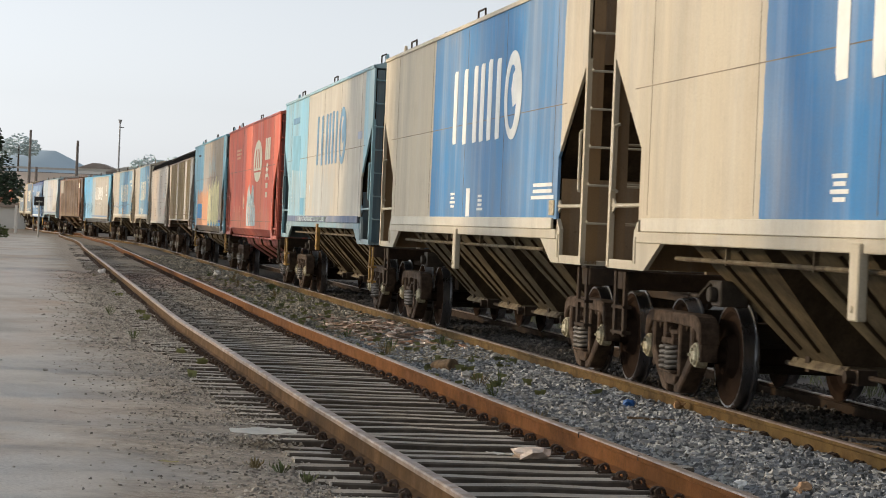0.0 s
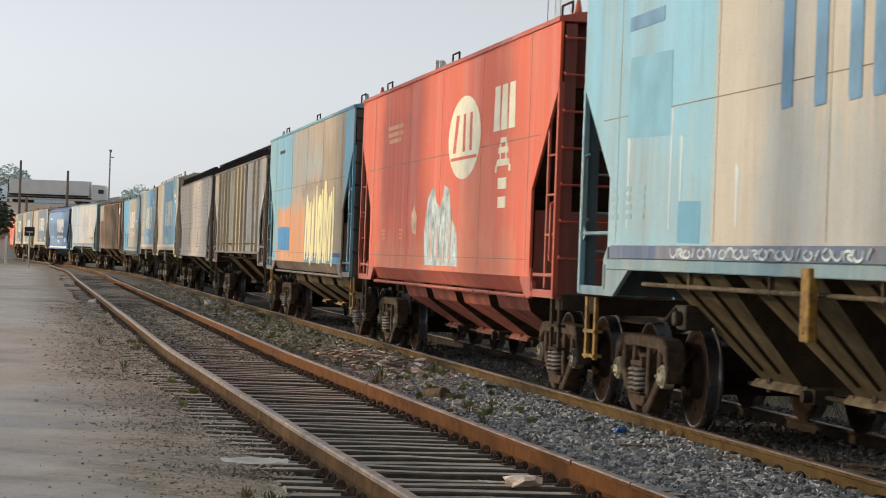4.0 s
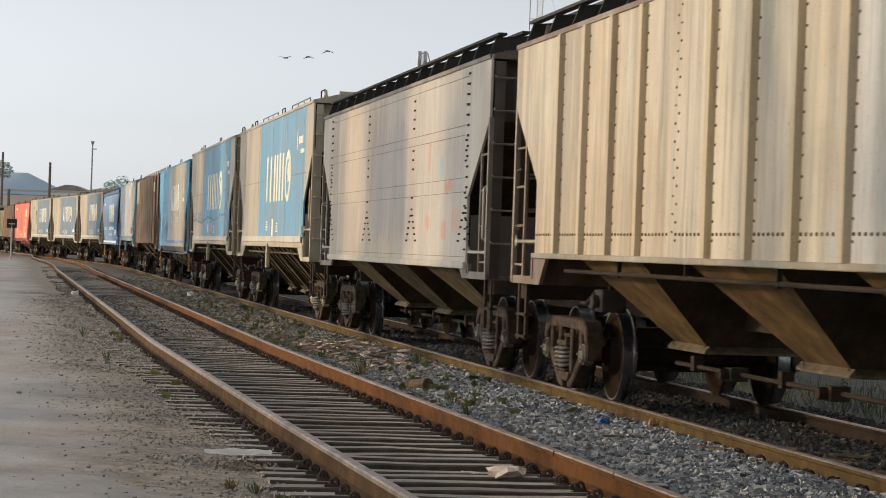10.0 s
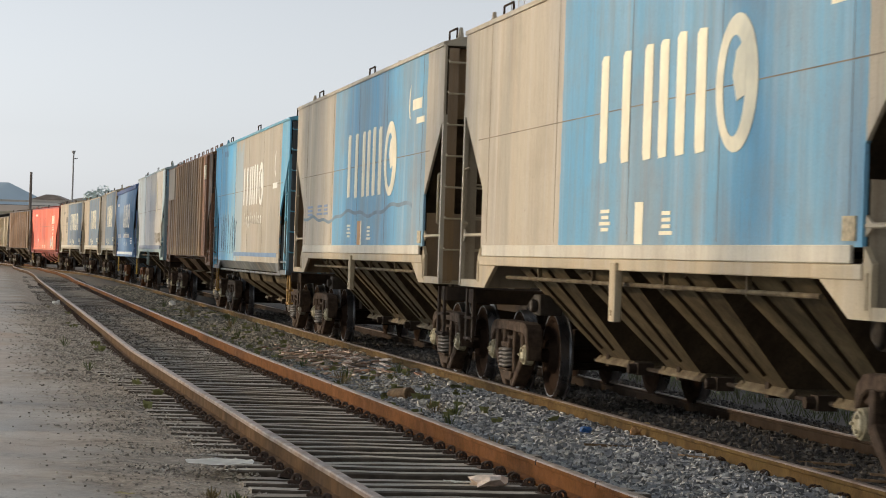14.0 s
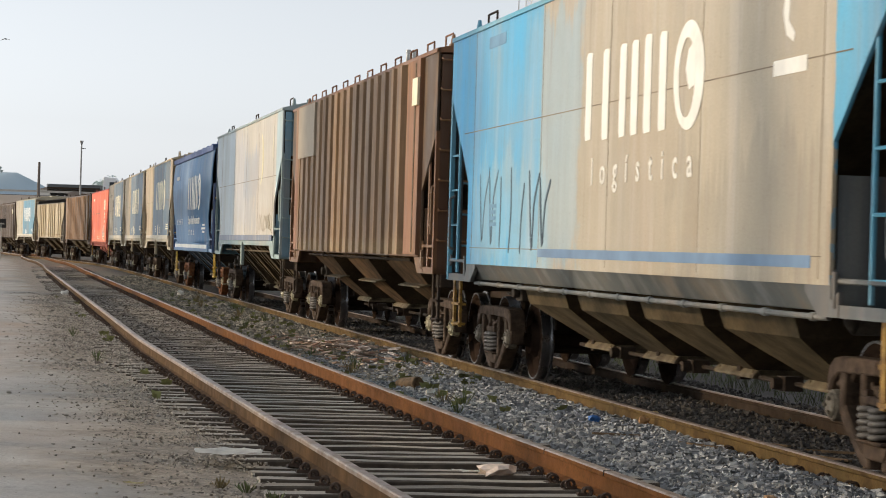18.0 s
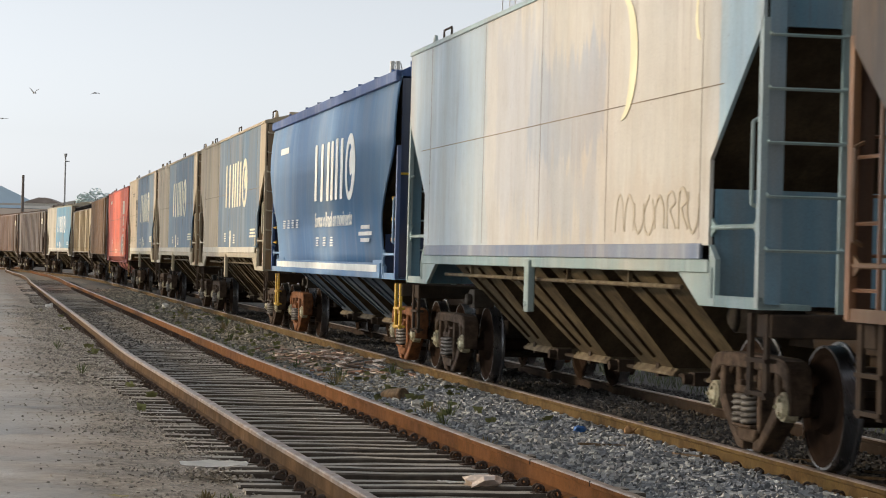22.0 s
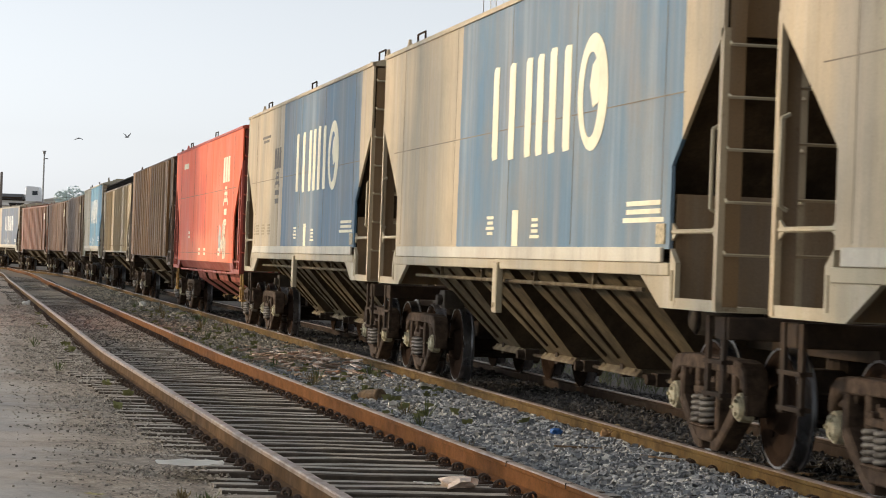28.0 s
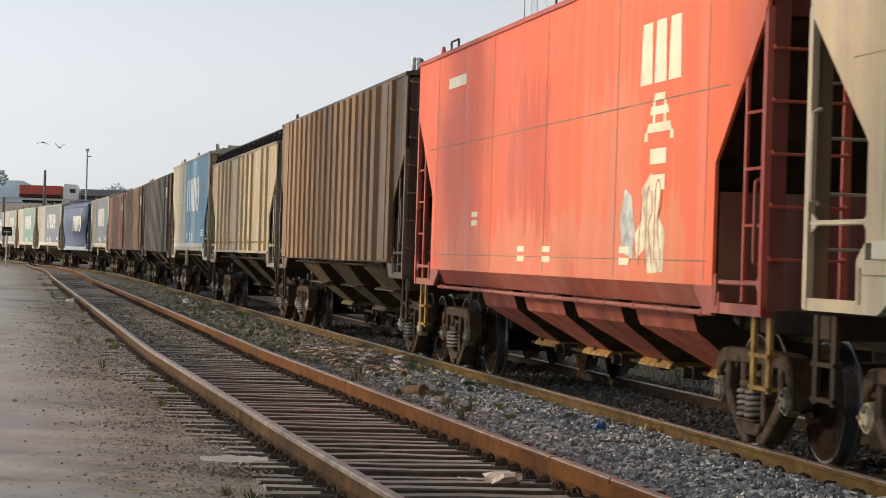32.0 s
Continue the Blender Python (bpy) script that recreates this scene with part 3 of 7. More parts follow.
def build_mark_ring(bm):
    """A tall ring, thicker on one side, with a leaf-shaped lobe reaching into it."""
    y0, y1 = HALF + 0.002, HALF + 0.006
    n, cz = 30, 0.48
    ri = [(0.06 + 0.27 * math.cos(2 * math.pi * i / n), cz - 0.02 + 0.38 * math.sin(2 * math.pi * i / n)) for i in range(n)]
    ro = [(0.51 * math.cos(2 * math.pi * i / n), cz + 0.52 * math.sin(2 * math.pi * i / n)) for i in range(n)]
    for i in range(n):
        j = (i + 1) % n
        prism(bm, [ri[i], ro[i], ro[j], ri[j]], y0, y1)
    bmesh.ops.remove_doubles(bm, verts=bm.verts, dist=0.0005)
    prism(bm, [(-0.22, cz + 0.34), (0.02, cz + 0.24), (0.10, cz + 0.06), (-0.02, cz - 0.14), (-0.22, cz - 0.10)], y0, y1 + 0.001)


def build_panel(pts, d=0.004):
    def go(bm):
        prism(bm, pts, HALF + 0.001, HALF + d)
    return go


STROKES = {   # the turns of a hand with a spray can, in a cell one wide and one high
    "arch": ((0.1, 0.0), (0.14, 0.6), (0.45, 1.0), (0.8, 0.65), (0.86, 0.02)),
    "bowl": ((0.1, 1.0), (0.08, 0.4), (0.42, 0.0), (0.8, 0.3), (0.88, 0.95)),
    "loop": ((0.45, 1.0), (0.1, 0.6), (0.2, 0.1), (0.6, 0.0), (0.92, 0.45), (0.7, 0.9)),
    "hook": ((0.2, 0.0), (0.22, 0.85), (0.55, 1.0), (0.85, 0.72), (0.45, 0.5), (0.92, 0.0)),
    "slash": ((0.3, 0.0), (0.42, 0.5), (0.62, 1.0)),
    "vee": ((0.05, 1.0), (0.38, 0.05), (0.56, 0.6), (0.95, 0.95)),
    "leg": ((0.3, 1.0), (0.36, 0.5), (0.28, 0.0)),
}


def build_ribbon(pts, wide, y):
    """A flat band of paint along a smooth line through the points."""
    def go(bm):
        P = [Vector(p) for p in pts]
        Q = [2 * P[0] - P[1]] + P + [2 * P[-1] - P[-2]]
        line_ = []
        for i in range(1, len(Q) - 2):
            a, b, c, d = Q[i - 1:i + 3]
            for k in range(4):
                t = k / 4
                line_.append(0.5 * (2 * b + (c - a) * t + (2 * a - 5 * b + 4 * c - d) * t * t + (3 * b - a - 3 * c + d) * t ** 3))
        line_.append(P[-1])
        rows = []
        for i, p in enumerate(line_):
            g = (line_[min(i + 1, len(line_) - 1)] - line_[max(i - 1, 0)]).normalized()
            f = wide * (0.5 if 0 < i < len(line_) - 1 else 0.28)
            o = Vector((-g.y, g.x)) * f
            rows.append([bm.verts.new((q.x, h, q.y)) for q in (p - o, p + o) for h in (HALF + 0.001, y)])
        for a, b in zip(rows, rows[1:]):
            for i, j in ((0, 1), (1, 3), (3, 2), (2, 0)):
                bm.faces.new((a[i], a[j], b[j], b[i]))
        for r in (rows[0], rows[-1]):
            bm.faces.new((r[0], r[1], r[3], r[2]))
    return go


def scrawl(w, key, seed, n, wide, tall, mat, u, z, L, label="faded sprayed scrawl", bold=1.0, turns=("arch", "bowl", "loop", "hook", "slash"), out=0.0):
    """Sprayed scrawl of n strokes, each a part, its middle u metres from the front end."""
    rng = random.Random(seed)
    root, cell = None, wide / n
    for i in range(n):
        kind = turns[(i * 3 + rng.randrange(2)) % len(turns)]
        f, b0, x0 = tall * rng.uniform(0.85, 1.12), rng.uniform(-0.08, 0.05) * tall, wide / 2 - cell * i
        pts = [(x0 - cell * (a * 1.12 + rng.uniform(-0.05, 0.05)), b0 + f * b) for a, b in STROKES[kind]]
        me = shaped(("stroke", key, i), build_ribbon(pts, cell * 0.36 * bold * rng.uniform(0.85, 1.15), HALF + 0.004 + 0.0006 * i))
        if root is None:
            root = part("scrawl", me, mat, w, label, at=pose(-L / 2 + u, out, z))
        else:
            part("stroke", me, mat, root)


KINDS = {
    "smooth": dict(eave=4.16, low=1.64, knee=2.29, apex=3.23, cut=1.2, sill=(1.43, 1.655), rise=0.18, foot=2.1, deck=1.18),
    "red": dict(eave=4.05, low=1.31, tuck=True, knee=2.26, apex=3.33, cut=1.22, sill=(1.14, 1.22), rise=0.15, deck=1.10),
    "ribbed": dict(eave=3.74, low=1.47, knee=2.22, apex=3.06, cut=1.18, sill=(1.425, 1.48), rise=0.15, foot=3.6, deck=1.15),
    "riveted": dict(eave=3.76, low=1.33, knee=2.13, apex=3.0, cut=1.22, sill=(1.26, 1.345), rise=0.15, foot=3.4, deck=1.15),
    "brown": dict(eave=4.02, low=1.37, knee=2.22, apex=2.94, cut=0.95, sill=(1.36, 1.385), rise=0.15, foot=3.4, deck=1.15),
    "round": dict(eave=3.98, low=1.36, knee=2.04, apex=2.97, cut=1.10, sill=(1.20, 1.42), rise=0.34, round=True, deck=1.20),
}
# bays of each kind: places along the wagon, and (height, half breadth, half length) down the leaning sheets, then the gate's half length
BAYS = {
    "smooth": ((-3.63, -1.21, 1.21, 3.63), ((1.46, 1.40, 1.02), (0.52, 0.52, 0.55)), 0.70),
    "red": ((-3.60, -1.20, 1.20, 3.60), ((1.20, 1.22, 0.96), (0.90, 1.12, 0.92), (0.52, 0.52, 0.46)), 0.56),
    "round": ((-3.45, -1.15, 1.15, 3.45), ((1.24, 1.34, 1.0), (0.54, 0.54, 0.52)), 0.66),
    "ribbed": ((-3.85, 0.0, 3.80), ((1.44, 1.42, 1.15), (0.68, 0.60, 0.52)), 0.62),
    "riveted": ((-3.75, 0.0, 3.75), ((1.28, 1.42, 1.15), (0.62, 0.60, 0.50)), 0.60),
    "brown": ((-3.90, 0.0, 3.90), ((1.36, 1.42, 1.20), (0.95, 1.05, 0.88), (0.60, 0.60, 0.56)), 0.66),
}


def build_reservoir(bm):
    """A round air tank hung across the underframe on two straps."""
    rod(bm, (0, 0.2, 1.08), (0, 0.85, 1.08), 0.14, 16)
    rod(bm, (0, 0.85, 1.08), (0, 0.90, 1.08), 0.14, 16, 0.08)
    for y in (0.35, 0.75):
        box(bm, -0.015, 0.015, y - 0.03, y + 0.03, 1.15, 1.34)


def build_valve(bm):
    box(bm, -0.14, 0.14, 0.95, 1.2, 0.92, 1.14)
    rod(bm, (0.0, 1.2, 1.02), (0.0, 1.27, 1.02), 0.07, 10)
    bent(bm, [(0.14, 1.1, 1.08), (0.5, 1.1, 1.12), (0.9, 1.1, 0.98), (1.3, 1.05, 0.98)], 0.02, 6)
    box(bm, -0.02, 0.02, 1.0, 1.1, 1.14, 1.34)


def build_shaft(bm):
    rod(bm, (-4.6, 0.5, 0.46), (4.6, 0.5, 0.46), 0.022, 6)
    for x in (-3.9, -1.3, 1.3, 3.9):
        box(bm, x - 0.05, x + 0.05, 0.45, 0.55, 0.42, 0.56)
    for x in (-2.6, 0.0, 2.6):
        box(bm, x - 0.09, x + 0.09, 0.44, 0.60, 0.40, 0.52)
        rod(bm, (x, 0.60, 0.46), (x, 0.68, 0.46), 0.05, 8)


L10_HALF = 15.15 / 2
RESERVOIR = steel("dusty_grey_tank", "4b443b", "332c25", 0.8, scale=6, gloss=0.2)


def wagon(kind, L, label, bands, trim, sillc, extra=None, bogie_mat=FRAME, step_mat=UNDER, end_col=None, gates=None, hop=None, dirt=0.45, rust=0.25, fade=0.3, stains=(), stripe=None, group="wagons of the freight train", rungs=None):
    k = dict(KINDS[kind], L=L)
    h = L / 2
    w = thing("hopper_wagon", label, "hopper wagon", group)
    paint = worn_paint("side_paint", bands, L, dirt, rust, fade, rough=0.55, burnt=0.45 if kind == "brown" else 0.35 if kind == "ribbed" else 0.0, stains=stains)
    # brown wagons: darker paint between the ribs stands for the shade there
    hollow = worn_paint("shaded_hollow_paint", [(0, "55422e")], L, 0.15, 0.3, 0.0, burnt=0.5) if kind == "brown" else paint
    edge = worn_paint("trim_paint", [(0, trim)], L, dirt, rust, fade)
    sillm = worn_paint("sill_paint", [(0, sillc)], L, dirt * 0.8, rust, fade)
    endm = worn_paint("end_paint", [(0, end_col or "4a3b2a")], L, dirt, 0.4, 0.1)
    hopm = hop or SLOPE
    gatem = gates or GATE
    flip = pose(0, 0, 0, 0, 0, 180)
    key = (kind, round(L, 2))
    for m in (None, flip):
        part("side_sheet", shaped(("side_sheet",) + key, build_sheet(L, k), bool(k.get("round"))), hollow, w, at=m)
        part("side_sill", shaped(("side_sill",) + key, build_sill(L, k), bevel=0.008), sillm, w, at=m)
    if kind == "smooth":
        stripem = worn_paint("stripe_paint", [(0, stripe or sillc)], L, dirt * 0.7, rust, fade)
        for m in (None, flip):
            part("sill_stripe", shaped(("sill_stripe",) + key, build_stripe(L, k), bevel=0.006), stripem, w, at=m)
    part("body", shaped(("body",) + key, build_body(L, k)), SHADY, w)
    part("roof", shaped(("roof",) + key, build_roof(L, k)), edge, w)
    part("roof_hatch", shaped(("roof_hatch",) + key, build_hatch(L, k)), edge, w)
    part("center_sill", shaped(("center_sill",) + key, build_center_sill(L)), UNDER, w)
    part("brake_pipe", shaped(("brake_pipe", round(L, 2)), build_pipe(L)), gatem if kind == "smooth" else UNDER, w)
    for front in (True, False):
        base = pose(-h, 0, 0) if front else pose(h, 0, 0, 0, 0, 180)
        part("end_sheet", shaped(("end_sheet",) + (kind,), build_end_sheet(k)), endm, w, at=base)
        part("bulkhead", shaped(("bulkhead", kind), build_bulkhead(k)), endm, w, at=base)
        part("end_sill", shaped("end_sill", build_end_sill, bevel=0.01), UNDER, w, at=base)
        for left in (True, False):
            # the four corners: mirrored by turning, or by a flipped build
            nm = (kind, "m" if left != front else "p")
            mir = left != front
            def put(name, build, mat, lab="", bevel=0.0):
                def go(bm):
                    build(bm)
                    if mir:
                        bmesh.ops.scale(bm, vec=(1, -1, 1), verts=bm.verts)
                part(name, shaped((name,) + nm, go, bevel=bevel), mat, w, lab, at=base)
            put("end_skirt", build_end_box(k), edge if kind in ("ribbed", "riveted") else sillm)
            put("corner_post", build_post(k), edge)
            put("ladder_stile", build_stile(k), endm)
            put("corner_brace", build_brace(k), sillm)
            put("end_ladder", build_end_ladder(k), rungs or (BRIGHTYELLOW if kind == "round" else edge if kind != "smooth" else sillm))
            def grab(bm):
                build_grab(bm)
                bmesh.ops.translate(bm, verts=bm.verts, vec=(0.16, HALF - 0.05, k["sill"][1] + 0.25))
            put("grab_rail", grab, sillm)
            if kind != "smooth":
                put("side_ladder", build_side_ladder(k), BRIGHTYELLOW if kind == "round" else edge)
            def step(bm):
                build_step(bm)
                bmesh.ops.translate(bm, verts=bm.verts, vec=(0.02, HALF - 0.10, 0))
            put("foot_step", step, step_mat)
    bays, prof, gate_half = BAYS[kind]
    for x in bays:
        fresh = ("discharge_hopper", kind) not in CACHE
        me = shaped(("discharge_hopper", kind), build_hopper(prof))
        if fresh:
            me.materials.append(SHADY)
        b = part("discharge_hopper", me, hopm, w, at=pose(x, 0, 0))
        part("gate", shaped(("gate", kind), build_gate(prof, gate_half), bevel=0.005), gatem, b)
        for i in range(2 if kind in ("smooth", "round") else 0):
            for sgn in (1, -1):
                part("stiffener", shaped(("stiffener", kind, i, sgn), build_stiffener(prof, (-0.36, 0.40)[i], sgn)), STIFF if hop is None else hopm, b)
        if kind == "brown":
            part("ledge", shaped("ledge", lambda bm: prism(bm, [(1.03, 0.955), (1.19, 0.925), (1.19, 0.945), (1.03, 0.985)], -0.90, 0.90, "x")), gatem, b)
    part("air_reservoir", shaped("air_reservoir", build_reservoir, True), RESERVOIR, w, at=pose(-h + 2.55, 0, 0))
    part("brake_valve", shaped("brake_valve", build_valve, bevel=0.012), RESERVOIR, w, at=pose(h - 2.7, 0, 0))
    part("gate_shaft", shaped("gate_shaft", build_shaft), UNDER, w)
    cap = PALECAP if kind in ("brown", "round") or stripe else CAP
    bogie(w, -h + 1.22, bogie_mat, cap)
    bogie(w, h - 1.22, bogie_mat, cap)
    if kind == "smooth":
        def mid(bm):
            box(bm, -0.09, 0.09, HALF - 0.03, HALF + 0.045, 0.98, 1.50)
            rod(bm, (0, HALF - 0.02, 1.06), (0, HALF + 0.06, 1.06), 0.03, 8)
        part("jacking_bracket", shaped("jacking_bracket", mid, bevel=0.01), step_mat if step_mat is YELLOW else sillm, w)
        part("jacking_bracket", CACHE["jacking_bracket"], sillm, w, at=flip)
    if kind in ("ribbed", "brown"):
        ribm = worn_paint("rib_paint", [(0, "c9b48e")], L, dirt * 0.8, rust, fade * 0.5, burnt=0.2) if kind == "ribbed" else paint
        places = [1.70 + 1.05 * i for i in range(12)] if kind == "ribbed" else [2.50 + 0.70 * i for i in range(16)]
        rw, rd = (0.13, 0.055) if kind == "ribbed" else (0.46, 0.085)
        low_row = lambda bm: [rod(bm, (0.16 + 0.11 * j, HALF, k["low"] + 0.20), (0.16 + 0.11 * j, HALF + 0.012, k["low"] + 0.20), 0.016, 6, 0.01) for j in range(8)]
        for i, u in enumerate(places):
            if kind == "ribbed":
                tagged(part("rivet_row", shaped("rivet_row_low", low_row), RIVET, w, at=pose(u - h, 0, 0)), kind="stuff")
                tagged(part("rivet_row", shaped("rivet_row", build_rivets(k)), RIVET, w, at=pose(u - h - 0.10, 0, 0)), kind="stuff")
                if i % 5 == 2:   # a lapped joint with two rows of rivets instead of a rib
                    tagged(part("rivet_row", shaped("rivet_row", build_rivets(k)), RIVET, w, at=pose(u - h, 0, 0.07)), kind="stuff")
                    continue
            part("rib", shaped(("rib", kind), build_rib(k, rw, rd)), ribm, w, at=pose(u - h, 0, 0))
        if kind == "brown":   # flat end panels, flush with the ribs
            for u0, u1, nm in ((0.98, 1.95, "front"), (13.52, L - 0.98, "back")):
                part("end_panel", shaped(("end_panel", nm), lambda bm: box(bm, u0 - L10_HALF, u1 - L10_HALF, HALF, HALF + 0.06, k["low"] + 0.02, k["eave"] - 0.06)), paint, w)
            part("pale_strip", shaped("pale_strip", lambda bm: box(bm, -0.03, 0.03, HALF + 0.06, HALF + 0.066, k["low"] + 0.05, k["eave"] - 0.1)), GATE, w, at=pose(1.30 - h, 0, 0))
        if kind == "ribbed":
            part("running_board", shaped(("running_board",) + key, build_running_board(k)), BLACK, w)
        elif extra == "hoops":
            for i in range(11):
                part("roof_hoop", shaped(("roof_hoop", k["eave"]), build_hoop(k["eave"])), edge, w, at=pose(-h + 0.8 + (L - 1.6) * i / 10, 0, 0))
    if kind == "riveted":
        def ticks(z0, z1, step, lean=0.0):
            def go(bm):
                m = int((z1 - z0) / step) + 1
                for i in range(m):
                    z = z1 - step * i
                    x = lean * (z1 - z)
                    box(bm, x - 0.035, x + 0.035, HALF, HALF + 0.016, z - 0.012, z + 0.012)
            return go
        for u in (1.36, 5.22, 9.38, L - 1.30):
            for z0, z1 in ((2.52, 2.82), (3.02, 3.50), (2.10, 2.18)):
                tagged(part("rivet_row", shaped(("ticks", z0), ticks(z0, z1, 0.125)), UNDER, w, at=pose(u - h, 0, 0)), kind="stuff")
            for lean in (0.85, -0.85):
                tagged(part("rivet_row", shaped(("splay", lean), ticks(1.52, 2.02, 0.085, lean)), UNDER, w, at=pose(u - h, 0, 0)), kind="stuff")
        for u in (1.28, L - 1.22):
            tagged(part("rivet_row", shaped("rivet_row_close", ticks(1.45, 3.62, 0.125)), UNDER, w, at=pose(u - h, 0, 0)), kind="stuff")
        part("running_board", shaped(("running_board",) + key, build_running_board(k)), BLACK, w)
        for z in (1.40, 2.19, 2.36, 2.88, 3.00, 3.59):
            part("seam", shaped(("seam", L, z), lambda bm: box(bm, -h + 1.3, h - 1.3, HALF, HALF + 0.004, z, z + 0.007)), SEAM, w)
    if kind in ("smooth", "red"):
        part("seam", shaped(("seam", L, kind), lambda bm: box(bm, -h + 0.9, h - 0.9, HALF, HALF + 0.003, 2.843, 2.853)), SEAM, w)
        for x in (-h + 1.45, -h + 4.27, -0.29, 2.44, h - 1.5):
            part("panel_joint", shaped(("panel_joint", kind), lambda bm: box(bm, -0.004, 0.004, HALF, HALF + 0.0025, k["low"] + 0.04, k["eave"] - 0.06)), SEAM, w, at=pose(x, 0, 0))
        if kind == "red":
            part("seam", shaped(("low_seam", L), lambda bm: box(bm, -h + 1.4, h - 1.4, HALF, HALF + 0.003, 1.495, 1.503)), SEAM, w)
        for x in (-h + 1.0, 0.4, h - 1.0):
            part("roof_hoop", shaped(("roof_hoop", k["eave"]), build_hoop(k["eave"])), UNDER, w, at=pose(x, 0, 0))
    if kind == "round":
        def gutter(bm):
            box(bm, -h + 0.02, h - 0.02, HALF - 0.04, HALF + 0.05, k["eave"] - 0.12, k["eave"] + 0.03)
        part("gutter", shaped(("gutter", L), gutter, bevel=0.01), edge, w)
    part("hatch_lock", shaped("hatch_lock", build_lock), edge, w, at=pose(-h + 0.35, HALF - 0.25, k["eave"] + 0.05))
    part("hatch_lock", CACHE["hatch_lock"], edge, w, at=pose(h - 0.35, HALF - 0.25, k["eave"] + 0.05))
    return w, k


def side_part(w, name, key, build, mat, u, z, L, label="", out=0.0):
    """A mark on the side that faces the camera, u metres from the front end."""
    return part(name, shaped(key, build), mat, w, label, at=pose(-L / 2 + u, out, z))

# ---- ground ----
HEAD = 0.187013
GROUND_AT = pose(7.02, 0, 0, 0, 0, 90 + math.degrees(HEAD))   # x along the track, y to its left


def drift(s):
    """How far the train's track has swung left of its straight course."""
    x, y, _ = line(s)
    return (x - 7.02) * -math.cos(HEAD) + y * -math.sin(HEAD)


def level(s, off):
    """Ground height, off metres left of the train's track."""
    c = siding(s)
    fill = float(np.interp(s, (20, 36), (0.0, 0.066)))   # further on the sleepers lie half buried in dirt
    z = float(np.interp(off, (-60, -6, -2.6, -1.9, -1.2, 1.25, 1.7, c - 1.5, c - 1.2, c + 1.0, c + 1.38, c + 2.6, c + 5, c + 60),
                        (-0.45, -0.40, -0.36, -0.22, -0.19, -0.19, -0.22, -0.27, -0.26 + fill, -0.252 + fill, -0.194, -0.178, -0.20, -0.23)))
    if c + 0.9 < off < c + 3:
        z += 0.055 * noise.noise((s * 0.4, off * 1.3, 8)) * min(1.0, c + 3 - off)
    return z + 0.012 * noise.noise((s * 0.9, off * 0.9, 0)) + 0.02 * noise.noise((s * 0.12, off * 0.2, 5))


def ground_material():
    n = Nodes("dusty_yard_ground")
    y = n.axis(1)
    wob = n.noise(0.7, 5, rough=0.6)
    edge = n.math("ADD", y, n.grey(wob, 0.2, 0.8, -0.7, 0.7))
    grit = n.noise(38.0, 5, rough=0.7)
    grit2 = n.noise(9.0, 5, rough=0.6)
    road = n.ramp(grit, [(0.25, lin("a6a29c")), (0.5, lin("bfbbb4")), (0.75, lin("d0ccc4"))])
    patch = n.noise(0.16, 5, (1, 2.2, 1), 0.6)
    road = n.mix(n.grey(patch, 0.48, 0.68, 0, 0.6), road, lin("a68b71"))
    patch2 = n.noise(0.30, 4, (0.6, 1, 1), 0.6, shift=(7, 3, 0))
    road = n.mix(n.grey(patch2, 0.5, 0.7, 0, 0.5), road, lin("827e78"))
    specks = n.noise(22.0, 4, rough=0.75, shift=(3, 1, 0))
    road = n.mix(n.grey(specks, 0.58, 0.70, 0, 0.35), road, lin("5f5850"))
    cracks = n.noise(3.2, 5, rough=0.7, shift=(1, 8, 0))
    road = n.mix(n.grey(cracks, 0.55, 0.75, 0, 0.45), road, lin("6b6258"))
    gravel = n.ramp(grit2, [(0.3, lin("7d7469")), (0.5, lin("a29789")), (0.72, lin("c0b5a4"))])
    gravel = n.mix(n.grey(grit, 0.4, 0.7, 0, 0.6), gravel, lin("574c3f"))
    bed = n.ramp(grit2, [(0.3, lin("3f3a34")), (0.55, lin("59534c")), (0.75, lin("716a60"))])
    far = n.ramp(n.noise(0.05, 5), [(0.35, lin("6e6354")), (0.6, lin("867a69")), (0.8, lin("55583c"))])
    # ground between the train's rails, darkened to paint in the train's shade
    train_shade = n.ramp(grit2, [(0.3, lin("2a2723")), (0.55, lin("3d3934")), (0.75, lin("504b44"))])
    bed = n.mix(n.grey(n.math("ABSOLUTE", n.math("ADD", edge, 0.4)), 0.9, 1.5), train_shade, bed)
    dirt_ = n.mix(0.5, gravel, lin("8a7d69"))
    x = n.axis(0)
    bed = n.mix(n.math("MULTIPLY", n.grey(y, 1.0, 2.2), n.grey(x, 20, 38, 0.25, 0.85)), bed, dirt_)
    col = n.mix(n.grey(y, 4.65, 4.95), bed, gravel)
    col = n.mix(n.grey(edge, 5.85, 6.9), col, road)
    col = n.mix(n.grey(n.math("ABSOLUTE", y), 40, 90), col, far)
    col = n.mix(n.grey(x, 150, 200), col, far)
    return n.done(col, 0.95, 0, n.math("ADD", grit2, grit), 0.5, 0.02)


